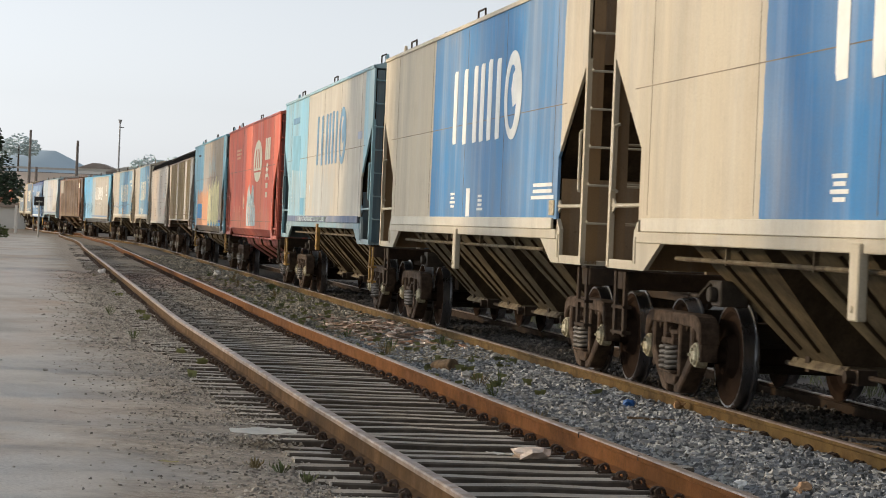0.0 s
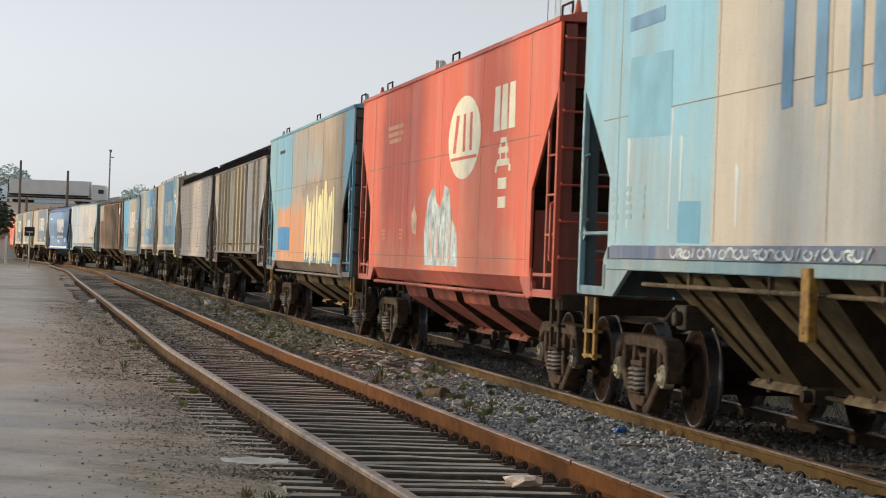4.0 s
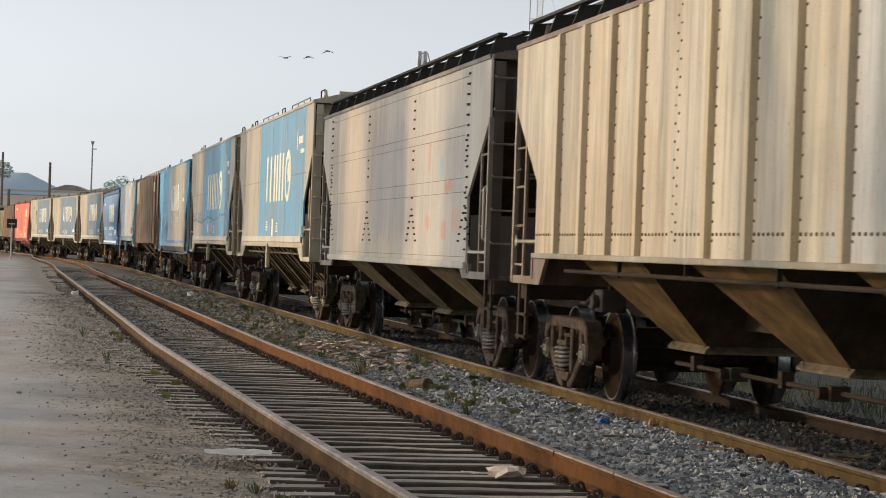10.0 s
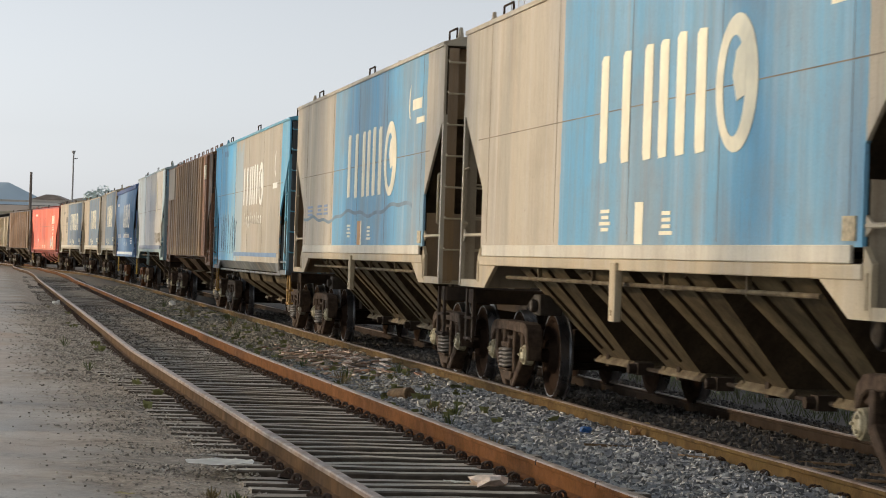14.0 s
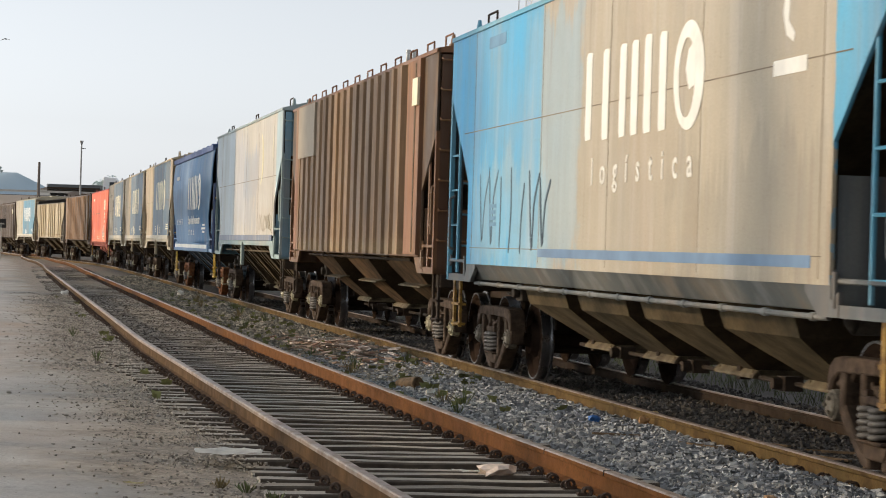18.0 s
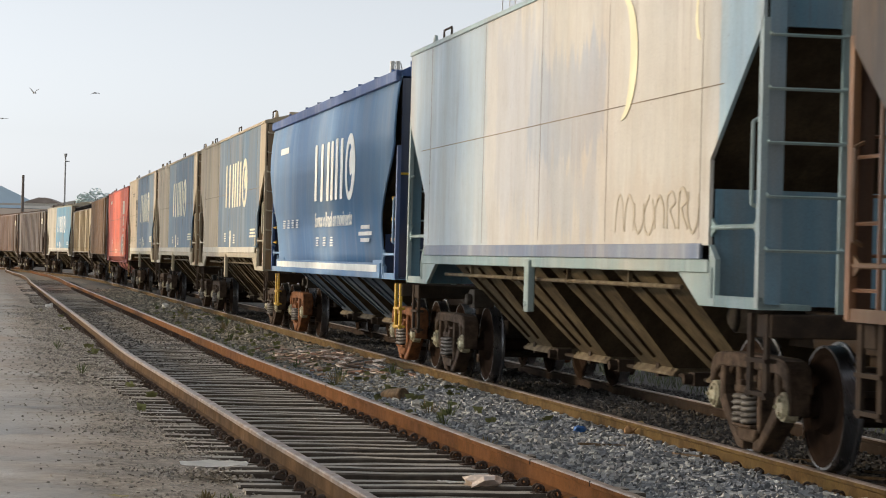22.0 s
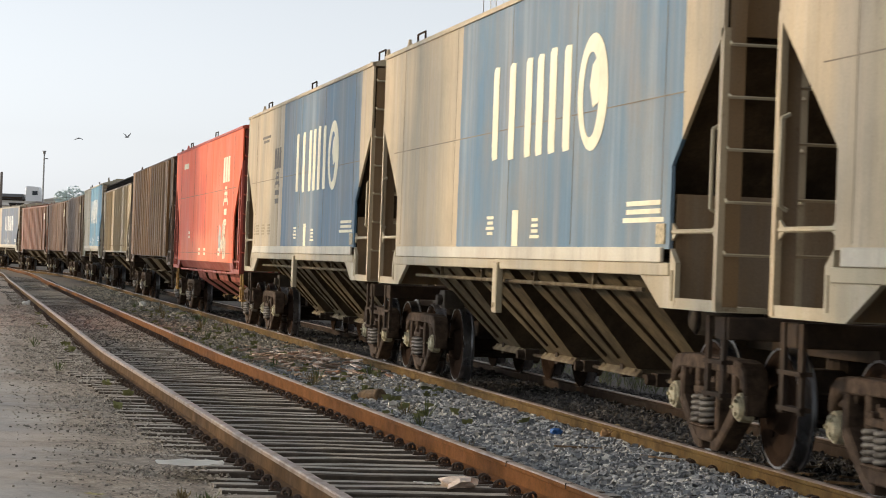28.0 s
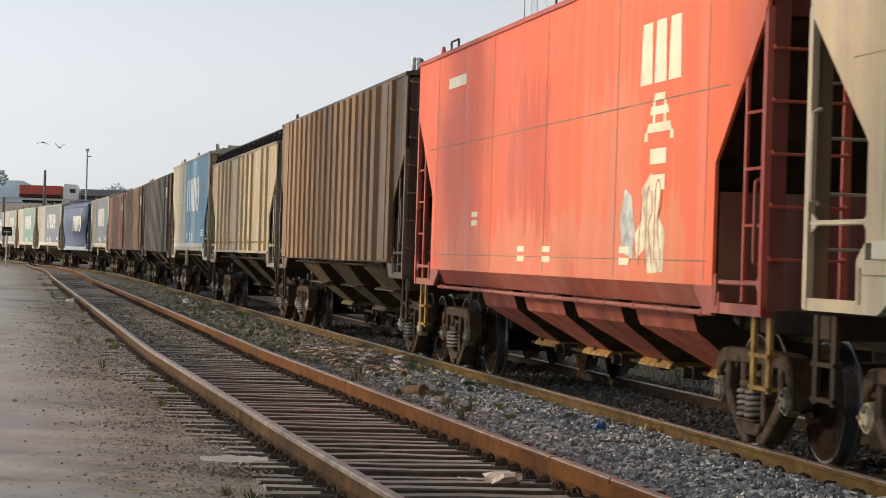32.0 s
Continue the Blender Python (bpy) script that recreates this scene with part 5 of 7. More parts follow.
owner_mark(w, L, 2.88, CREAMLETTER)
bars(w, L, plain("thin_faded_writing", "d89a70", 0.6, 0.2, 3), 11.2, 3.4, 3, 1.6, 0.06, 13)
side_part(w, "sprayed_patch", "w3a", build_panel([(-1.35, 0), (1.2, 0), (1.28, 0.5), (1.05, 0.92), (0.62, 1.08), (0.35, 0.84), (0.0, 0.78), (-0.25, 1.06), (-0.6, 1.02), (-0.8, 0.66), (-1.25, 0.42)], 0.003), plain("dull_teal_spray", "b2bfba", 0.7, 0.5, 5), 7.0, 1.38, L, "blotchy dull teal sprayed patch")
side_part(w, "sprayed_patch", "w3b", build_panel([(-0.18, 0), (0.2, 0.04), (0.26, 0.3), (0.02, 0.42), (-0.22, 0.26)], 0.003), plain("cream_spray_fleck", "dcb48e", 0.7, 0.4, 6), 9.2, 1.8, L, "faded cream sprayed fleck")
scrawl(w, "w3g", 20, 5, 2.2, 0.75, plain("slate_spray", "71868c", 0.7, 0.3, 4), 7.0, 1.46, L, "dark sprayed lines over the patch", 0.16, ("leg", "slash", "arch", "leg", "slash"))
scrawl(w, "w3h", 22, 4, 2.0, 0.55, plain("pale_orange_spray", "e0a888", 0.7, 0.3, 4), 6.9, 1.42, L, "pale sprayed lines over the patch", 0.4, ("leg", "slash", "leg"))
for u, sd in ((12.1, 61), (10.4, 62)):
    bars(w, L, plain("faded_side_writing", "e08c6c", 0.7, 0.25, 3), u, 1.86, 3, 0.5, 0.035, sd)

# light blue and tan wagon with a big scrawl
L = 14.3
w, k = add(wagon("red", L, "light blue and tan hopper wagon with a large pale scrawl", [(0, "6aafc4"), (0.076, "aa977c"), (0.651, "72b3c5"), (1, "72b3c5")], "5fa2b5", "66564a", step_mat=YELLOW, end_col="3a2c20", rungs=UNDER, gates=YELLOW, dirt=0.3, fade=0.25,
    stains=((13.1, 14.2, 1.2, 2.1, "dcdcd4", 0.25, 0.85), (9.5, 11.8, 2.5, 4.1, "4f9cc2", 0.25, 0.4), (6.4, 9.6, 2.5, 4.0, "8c9494", 0.4, 0.5), (1.0, 4.6, 1.2, 3.6, "927b57", 0.5, 0.6), (7.05, 12.2, 1.1, 2.42, "d98f52", 0.16, 0.95), (7.4, 9.4, 2.3, 2.75, "bd9878", 0.25, 0.6), (4.0, 7.6, 2.66, 2.86, "8a6f56", 0.12, 0.7), (4.3, 7.2, 3.0, 3.4, "93b2b8", 0.35, 0.55))))
scrawl(w, "w4g", 31, 11, 4.7, 1.30, plain("pale_yellow_spray", "eadfa6", 0.6, 0.1, 3), 4.5, 1.33, L, "pale yellow sprayed scrawl", 1.55, ("slash", "hook", "leg", "vee", "arch", "leg", "bowl"))
side_part(w, "stripe", "w4s", build_panel([(-2.75, 0), (2.75, 0), (2.75, 0.075), (-2.75, 0.075)], 0.0025), plain("dull_navy_stripe", "3d4f86", 0.7, 0.3, 2), 4.1, 1.43, L, "worn navy stripe above the sill")
side_part(w, "stripe", "w4t", build_panel([(-2.75, 0), (2.75, 0), (2.75, 0.10), (-2.75, 0.10)], 0.0025), plain("light_teal_stripe", "4f93b4", 0.7, 0.3, 2), 4.1, 1.32, L, "light blue band along the foot of the side")
side_part(w, "touch_up", "w4b", build_panel([(-1.15, -0.25), (1.12, -0.24), (1.15, 0.25), (0.1, 0.26), (-1.13, 0.24)], 0.003), plain("blue_touch_up", "3d86b6", 0.7, 0.2, 3), 10.83, 1.78, L, "square of fresher blue paint")
bars(w, L, BLACK, 11.6, 3.64, 1, 1.3, 0.07, 4)

# ribbed tan wagon, riveted tan wagon
L5 = 15.46
# the whitish front field paints in the part out of the sun
add(wagon("ribbed", L5, "tan ribbed hopper wagon with an open roof walkway", [(0, "d1c3a6")], "6b4a2c", "8d8168", dirt=0.4, rust=0.6, fade=0.4, end_col="573c24", hop=steel("ochre_slope", "7d6038", "4a3822", 0.85, 0, 2, 0.3, 0.15),
    stains=((0.3, 5.2, 1.3, 3.9, "cbcac4", 0.6, 0.65), (9.5, 15.0, 1.3, 2.6, "b08a58", 0.6, 0.35))))
L6 = 14.9
# broad grey front and warm rear fields stand for shade and sun
w, k = add(wagon("riveted", L6, "smooth tan hopper wagon with rows of rivets and orange stains", [(0, "bfb29e")], "5d4a38", "b5aa98", dirt=0.42, rust=0.3, fade=0.5, end_col="3c3026", hop=SLOPE,
    stains=((7.5, 14.0, 1.4, 3.7, "c4a67e", 0.6, 0.4), (3.0, 5.5, 1.5, 3.4, "b89a78", 0.45, 0.4), (8.0, 9.6, 2.2, 3.5, "b8947c", 0.4, 0.4), (5.8, 9.0, 1.7, 3.3, "969290", 0.4, 0.55), (1.2, 5.0, 1.4, 3.6, "bdb9b0", 0.5, 0.4), (10.5, 14.5, 1.2, 2.2, "8f8578", 0.3, 0.4), (2.25, 2.8, 2.22, 2.36, "cf8a6c", 0.06, 0.8), (3.8, 4.15, 1.76, 1.94, "cf8a6c", 0.05, 0.8), (2.6, 2.95, 1.64, 1.86, "cf8a6c", 0.06, 0.7), (3.8, 4.05, 2.5, 2.85, "c9906f", 0.08, 0.6), (2.95, 3.2, 2.4, 2.7, "8fb0b6", 0.08, 0.7), (1.6, 2.2, 1.7, 2.0, "cf8a6c", 0.1, 0.6))))

SEA = "5b9fbf"


def build_roof_rail(bm):
    """A long low hand rail on the roof's edge."""
    e = KINDS["smooth"]["eave"]
    bent(bm, [(-1.6, HALF - 0.25, e + 0.02), (-1.5, HALF - 0.25, e + 0.20), (1.5, HALF - 0.25, e + 0.20), (1.6, HALF - 0.25, e + 0.02)], 0.013, 5)
    for x in (-0.5, 0.5):
        rod(bm, (x, HALF - 0.25, e + 0.02), (x, HALF - 0.25, e + 0.20), 0.010, 5)


blue_wagon(SEA, CREAM2, "cream and sky blue hopper wagon with a corner mark", CREAMLETTER, split=(0.08, 0.655), corner=True, high=2.38, at=3.88, sill="b8a684", end="b7ab93")
for u in (4.2, 9.9):
    side_part(TRAIN[-1][0], "roof_rail", "roof_rail", build_roof_rail, CONC_GREY, u, 0, 14.3)
blue_wagon(SEA, CREAM2, "cream and sky blue hopper wagon with rust streaks", CREAMLETTER, split=(0.08, 0.66), corner=True, high=2.38, at=3.88, sill="b09d7a")

w, k = TRAIN[-1]


def wavy(bm):
    """A long wandering sprayed line."""
    pts = [(-5.5 + 0.15 * i, 0.05 * math.sin(i * 0.21) + 0.02 * math.sin(i * 0.7) - 0.0015 * i) for i in range(74)]
    for (a, b), (c, d) in zip(pts, pts[1:]):
        prism(bm, [(a, b - 0.026), (c, d - 0.026), (c, d + 0.026), (a, b + 0.026)], HALF + 0.001, HALF + 0.004)
    bmesh.ops.remove_doubles(bm, verts=bm.verts, dist=0.0005)


side_part(w, "sprayed_line", "wavy", wavy, plain("dark_spray", "71828a", 0.7, 0.25, 3), 7.55, 2.18, 14.3, "dark wandering sprayed line")
for u, sd in ((12.2, 17), (11.0, 18), (10.25, 19)):
    bars(w, 14.3, plain("blue_grey_ghost", "8595ac", 0.7, 0.2, 2), u, 2.29, 3, 0.68, 0.038, sd)
side_part(w, "notice_plate", "orange_plate", build_panel([(-0.15, 0), (0.15, 0), (0.15, 0.36), (-0.15, 0.36)], 0.007), plain("orange_plate", "c08a50", 0.6, 0.2, 3), 6.58, 1.66, 14.3, "faded orange notice plate")

# light blue and grey wagon with a white mark
L = 14.88
w, k = add(wagon("red", L, "light blue and grey-tan hopper wagon with a white mark", [(0, "46a8cc"), (0.08, "b0a48c"), (0.666, "3fa6d0"), (1, "3fa6d0")], "46a0bd", "474e50", end_col="24323a", step_mat=YELLOW, dirt=0.3, fade=0.25,
    stains=((9.6, 13.4, 1.3, 2.4, "86b4c4", 0.45, 0.55), (8.2, 10.6, 1.4, 3.9, "7fb4cc", 0.4, 0.45), (1.2, 5.0, 1.3, 2.3, "8f8674", 0.5, 0.45))))
mark(w, L, LETTER, 4.63, 2.52, 0.85)
side_part(w, "stripe", "w9s", build_panel([(-4.15, 0), (4.15, 0), (4.15, 0.085), (-4.15, 0.085)]), plain("blue_stripe", "6c87a2", 0.7, 0.2, 2), 5.75, 1.42, L, "blue stripe along the foot of the side")
scrawl(w, "w9g", 41, 7, 3.6, 0.85, plain("grey_spray", "4d5f6a", 0.7, 0.2, 4), 11.2, 1.50, L, "thin grey sprayed scrawl", 0.20, ("slash", "vee", "leg", "vee"))
number_bars(w, L, GHOST, 12.2, 3.75, 1.2)
bars(w, L, GHOST, 12.2, 1.95, 4, 0.5, 0.04, 15)
side_part(w, "corner_mark", "w9c", build_panel([(-0.06, 0), (0.10, 0.06), (0.18, 0.22), (0.12, 0.42), (-0.04, 0.52), (0.04, 0.32), (0.06, 0.16), (-0.08, 0.06)]), LETTER, 2.14, 2.99, L, "white crescent mark")
bars(w, L, LETTER, 2.14, 2.77, 1, 0.8, 0.11, 16)
W9 = w

L10 = 15.15
BROWN = "9c7950"
# golden rear field stands for sunlit ribs; the middle field is darker
add(wagon("brown", L10, "rust-brown ribbed hopper wagon with a pale notice plate", [(0, "8d6242"), (0.13, BROWN), (0.9, "8a5a3c"), (1, "8a5a3c")], "7a5030", "6b4c2e", extra="hoops", end_col="5d3b22", dirt=0.12, rust=0.4, fade=0.0, hop=steel("brown_slope", "6b4f2c", "35271a", 0.85, 0, 2, 0.3, 0.15),
    stains=((2.6, 8.2, 1.6, 4.2, "54402e", 0.7, 0.4), (8.6, 12.6, 1.2, 3.4, "a3824f", 0.5, 0.5), (2.3, 13.0, 1.2, 1.6, "a08a62", 0.15, 0.4))))
side_part(TRAIN[-1][0], "notice_plate", "w10n", build_panel([(-0.2, 0), (0.2, 0), (0.2, 0.36), (-0.2, 0.36)], 0.09), CREAMLETTER, 1.2, 3.35, L10)
side_part(TRAIN[-1][0], "paint_patch", "w10p", build_panel([(-1.10, 0), (1.10, 0), (1.10, 0.92), (-1.10, 0.92)], 0.105), plain("grey_brown_patch", "a09480", 0.7, 0.06, 3), 12.38, 3.03, L10)

L = 14.3
w, k = add(wagon("smooth", L, "bleached grey-white hopper wagon with a ghost of its mark", [(0, "a5c0c8"), (0.07, "c6c0b2"), (0.55, "c3c0b8"), (0.67, "adbabf"), (1, "adbabf")], "95aaac", "7f9896", fade=0.45, end_col="6a95a8", step_mat=UNDER, dirt=0.35, stripe="66758c",
    stains=((9.5, 13.8, 1.6, 4.2, "a6b6bc", 0.5, 0.6), (6.4, 9.0, 2.0, 3.9, "b4b6b8", 0.4, 0.6), (4.3, 7.4, 2.5, 3.5, "94a2b2", 0.35, 0.6), (4.6, 6.4, 1.8, 2.5, "a8b0b8", 0.4, 0.5), (1.5, 4.0, 1.7, 2.2, "b39c80", 0.3, 0.25))))


def crescent(bm):
    """The outer half of a ring, tapering at both tips."""
    m = 14
    outer = [(-0.50 * math.sin(math.pi * i / m), 0.46 - 0.54 * math.cos(math.pi * i / m)) for i in range(m + 1)]
    inner = [(-0.27 * math.sin(math.pi * i / m), 0.46 - 0.50 * math.cos(math.pi * i / m)) for i in range(m + 1)]
    prism(bm, outer + inner[-2:0:-1], HALF + 0.0065, HALF + 0.009)


PALECREAM = plain("faded_crescent", "e2d9b2", 0.7, 0.12, 2)
side_part(w, "mark_crescent", "mark_crescent", crescent, PALECREAM, 3.80, 2.80, L, "pale cream crescent of the mark")
side_part(w, "corner_mark", "corner_mark_b", crescent, PALECREAM, 1.55, 3.22, L, "pale crescent mark")
scrawl(w, "w11g", 51, 8, 2.5, 0.30, plain("thin_grey_spray", "b3a790", 0.7, 0.2, 4), 2.7, 1.76, L, "thin brownish scrawl", 0.22, ("arch", "loop", "bowl", "hook"))

# rounded navy wagon with a slogan
L12 = 13.96
w, k = add(wagon("round", L12, "clean dark blue rounded hopper wagon with a white slogan", [(0, NAVY)], "264f88", NAVY, end_col="132a50", step_mat=BRIGHTYELLOW, bogie_mat=steel("orange_brown_cast_steel", "8f5c36", "4d3526", 0.8, 0, 8, 0.3, 0.2), hop=steel("blue_grey_hopper", "46545f", "2e383f", 0.7, 0, 3), gates=GATE, dirt=0.15, rust=0.1, fade=0.25))
mark(w, L12, LETTER, 3.76, 2.38, 0.96, 0.065)
side_part(w, "stripe", "w12s", build_panel([(-5.7, 0), (5.7, 0), (5.7, 0.10), (-5.7, 0.10)], 0.008), LETTER, L12 / 2, 1.29, L12, "white stripe along the sill", 0.035)


def words(text, size, w, u, z, L, out, mat, name="slogan", gap=0.3, heavy=0.0):
    """Lettering, one part a word, its middle u metres from the front end."""
    made = []
    for word in text.split(" "):
        cu = bpy.data.curves.new(name, "FONT")
        cu.body, cu.size, cu.extrude, cu.resolution_u, cu.offset = word, size, 0.002, 2, heavy
        tmp = bpy.data.objects.new("tmp", cu)
        scene.collection.objects.link(tmp)
        bpy.context.view_layer.update()
        me = bpy.data.meshes.new_from_object(tmp)
        bpy.data.objects.remove(tmp)
        me.materials.clear()
        me.materials.append(None)
        xs = [v.co.x for v in me.vertices]
        made.append((word, me, min(xs), max(xs)))
    x = -(sum(b - a for _, _, a, b in made) + gap * size * (len(made) - 1)) / 2
    for word, me, a, b in made:
        part(name, me, mat, w, "white lettering: " + word, at=pose(-L / 2 + u - x + a, HALF + out, z, 90, 0, 180))
        x += b - a + gap * size


words("Somos o Brasil em movimento", 0.335, w, 5.60, 1.97, L12, 0.047, LETTER, gap=0.26, heavy=0.006)
for u, sd, c in ((9.85, 71, 4), (5.82, 72, 3)):
    bars(w, L12, LETTER, u, 2.10 if u > 8 else 1.78, 4, 0.36, 0.024, sd, c, 0.24 if u > 8 else 0.45, out=0.05 if u > 8 else 0.022)
bars(w, L12, LETTER, 2.38, 1.90, 3, 1.32, 0.055, 74, out=0.035)
bars(w, L12, LETTER, 11.7, 3.33, 1, 1.5, 0.11, 4, out=0.065)
words("l o g í s t i c a", 0.36, W9, 6.1, 2.11, 14.88, 0.004, LETTER, "lettering", 0.78, 0.004)

for i, sl in ((13, "4a6c82"), (14, "517287"), (15, "4d6f85")):
    blue_wagon(sl, "bda884", "cream and slate blue hopper wagon with a cream mark", CREAMLETTER, split=(0.066, 0.631 if i == 15 else 0.65), sill="b0a283", dirt=0.55, high=2.54, at=3.36 if i == 15 else 3.65, du=-0.33 if i == 15 else 0.0)
DIMLETTER = plain("dark_grey_lettering", "6a6256", 0.7, 0.2, 3)
owner_mark(TRAIN[15][0], 14.3, 9.77, DIMLETTER, 3.40, 0.68)
bars(TRAIN[15][0], 14.3, DIMLETTER, 11.45, 3.62, 2, 1.25, 0.045, 84)
bars(TRAIN[15][0], 14.3, plain("worn_small_writing", "9a8a6c", 0.7, 0.2, 3), 10.75, 2.02, 4, 0.45, 0.03, 85, 3, 0.38)

L = 14.87
w, k = add(wagon("red", L, "bright red hopper wagon with pale owner marks", [(0, "e8622f"), (0.5, "e55e32"), (1, "d85639")], "b0402b", "97412f", end_col="6f2a1f", step_mat=YELLOW, hop=steel("red_hopper", "9c4a2e", "6a2d1e", 0.7, 0, 3), gates=YELLOW, dirt=0.12, rust=0.15, fade=0.10,
    stains=((2.0, 13.0, 1.2, 1.9, "dd8a62", 0.35, 0.5), (7.0, 9.0, 2.0, 3.2, "c24526", 0.45, 0.6), (11.0, 13.5, 1.6, 3.4, "cc5a3e", 0.4, 0.5), (3.5, 5.5, 1.8, 3.0, "e2855c", 0.45, 0.4))))
owner_mark(w, L, 2.86, CREAMLETTER)
number_bars(w, L, CREAMLETTER, 12.1, 3.56, 1.5)
side_part(w, "sprayed_patch", "w16a", build_panel([(-0.42, 0.02), (0.05, 0.0), (0.16, 0.22), (0.42, 0.12), (0.50, 0.34), (0.28, 0.46), (0.30, 0.72), (0.02, 0.86), (-0.30, 0.74), (-0.22, 0.50), (-0.46, 0.36)], 0.003), plain("cream_spray", "e0cfb0", 0.7, 0.45, 7), 3.05, 1.38, L, "blotchy cream sprayed patch")
side_part(w, "sprayed_patch", "w16b", build_panel([(-0.22, 0.0), (0.12, 0.05), (0.24, 0.32), (0.10, 0.62), (-0.12, 0.56), (-0.26, 0.25)], 0.003), plain("pale_blue_spray", "b9bdb6", 0.7, 0.45, 7), 3.82, 1.5, L, "faded bluish sprayed patch")
scrawl(w, "w16g", 81, 3, 0.8, 0.62, plain("dull_red_spray", "b0563c", 0.6, 0.2, 4), 3.1, 1.46, L, "thin reddish lines over the patch", 0.22, ("hook", "slash", "leg"))
for u in (10.8, 8.2, 7.0, 3.9):
    bars(w, L, CREAMLETTER, u, 1.55 if u < 10 else 1.95, 2, 0.35, 0.06, 83)

add(wagon("brown", L10, "dark brown ribbed hopper wagon with a pale corner plate", [(0, "8f6430")], "4d3722", "4f3a22", end_col="3f2a1b", dirt=0.25, rust=0.6, fade=0.05))
add(wagon("ribbed", L5, "tan ribbed hopper wagon with soot streaks", [(0, "c2ab7e")], "5f4a32", "a3947a", dirt=0.5, rust=0.5, fade=0.45, end_col="3c2f24"))
blue_wagon("3f8fae", "b9ad90", "cream and teal hopper wagon with a pale mark", LETTER, split=(0.03, 0.6), sill="a89d85")
for c, n_ in (("5b4636", "dark brown"), ("785133", "brown"), ("8e5636", "orange-brown")):
    w, k = add(wagon("brown", L10 - 0.2, n_ + " ribbed hopper wagon", [(0, c)], c, "4f3a28", end_col="3a291c", dirt=0.3, rust=0.4, fade=0.2))
    side_part(w, "notice_plate", "w10n", build_panel([(-0.2, 0), (0.2, 0), (0.2, 0.36), (-0.2, 0.36)], 0.09), CREAMLETTER, 1.2, 3.2, L10)
blue_wagon("50647a", "b9ab90", "cream and slate hopper wagon with a pale mark", LETTER, split=(0.05, 0.7))
w, k = add(wagon("round", L12, "slate dark blue rounded hopper wagon with a white mark", [(0, "2c4c73")], "2c4c73", "9fa9b2", end_col="1e3a63", dirt=0.15, rust=0.1, fade=0.2))
mark(w, L12, LETTER, 4.05, 2.38, 0.98, 0.065)
blue_wagon("566779", "a9a394", "grey and slate hopper wagon with a pale mark", LETTER, split=(0.05, 0.65))
blue_wagon("6f9a95", "bcb193", "cream and grey-green hopper wagon", LETTER, split=(0.05, 0.65))
blue_wagon("8c9290", "b3ab97", "pale grey hopper wagon at the tail", LETTER, split=(0.05, 0.65))
blue_wagon("5f7387", "b3a98f", "cream and slate hopper wagon at the tail", LETTER, split=(0.05, 0.65))
add(wagon("brown", L10 - 0.2, "brown ribbed hopper wagon at the tail", [(0, "6d4c34")], "6d4c34", "4f3a28", end_col="3a291c", dirt=0.3, rust=0.4, fade=0.2))


# ---- litter, weeds and rubble ----
def spot(s, off, lift=0.0):
    x, y, g = line(s, off)
    return x, y, level(s, off) + lift, 90 + math.degrees(g)


def at_spot(s, off, lift=0.0, turn=0.0, rx=0.0, ry=0.0):
    x, y, z, r = spot(s, off, lift)
    return pose(x, y, z, rx, ry, r + turn)


PAPER = plain("dirty_white_paper", "efede6", 0.7, 0.08, 5)
KRAFT = plain("stained_paper", "e6d3c2", 0.75, 0.25, 14)
BLUEBAG = plain("blue_plastic", "2d5f9c", 0.35, 0.3, 9)
BARKY = plain("dark_rotten_wood", "66543f", 0.9, 0.5, 14)
REDDIRT = plain("reddish_clod", "9a7862", 0.9, 0.35, 9)
TIMBER = plain("splintered_wood", "857564", 0.85, 0.35, 6)
PINKWOOD = plain("pinkish_board", "b89f8a", 0.85, 0.3, 6)
WEED = plain("dull_green_weed", "5f673f", 0.8, 0.4, 20)
DRYWEED = plain("dry_brown_weed", "7d6f4c", 0.85, 0.4, 20)


def sheet_of(w, d, seed, bumps=0.03, n=6, thick=0.006):
    """A creased sheet lying on the ground."""
    def go(bm):
        rng = random.Random(seed)
        top = []
        for i in range(n + 1):
            row = []
            for j in range(4):
                u, v = i / n - 0.5, j / 3 - 0.5
                row.append(bm.verts.new((u * w * (1 - 0.25 * abs(v)), v * d * (1 - 0.7 * abs(u)), thick + bumps * rng.uniform(0, 1) * (0.4 + abs(u)))))
            top.append(row)
        for a, b in zip(top, top[1:]):
            for j in range(3):
                bm.faces.new((a[j], b[j], b[j + 1], a[j + 1]))
        bmesh.ops.solidify(bm, geom=bm.faces[:], thickness=thick)
    return go


def crumple(r, seed, flat=0.6):
    def go(bm):
        rng = random.Random(seed)
        bmesh.ops.create_icosphere(bm, subdivisions=2, radius=r)
        for v in bm.verts:
            v.co *= rng.uniform(0.55, 1.25)
            v.co.z = v.co.z * flat + r * flat * 0.7
    return go


solid("paper_sheet", sheet_of(0.50, 0.58, 1, 0.025, thick=0.012), PAPER, "torn white cardboard sheet lying on the sleeper ends", "litter", at=at_spot(18.22, 5.26, 0.09, 90))
solid("crumpled_paper", crumple(0.15, 2, 0.36), KRAFT, "crumpled brown and white paper beside the rail", "litter", at=at_spot(17.8, 3.39, 0.065, 30))
solid("paper_scrap", sheet_of(0.22, 0.12, 3, 0.02), PAPER, "grey paper scrap beside the crumpled paper", "litter", at=at_spot(17.95, 3.58, 0.08, 60))
solid("plastic_bag", crumple(0.065, 4, 0.6), BLUEBAG, "crumpled blue plastic bag on the ballast", "litter", at=at_spot(22.9, 1.39, 0.03))
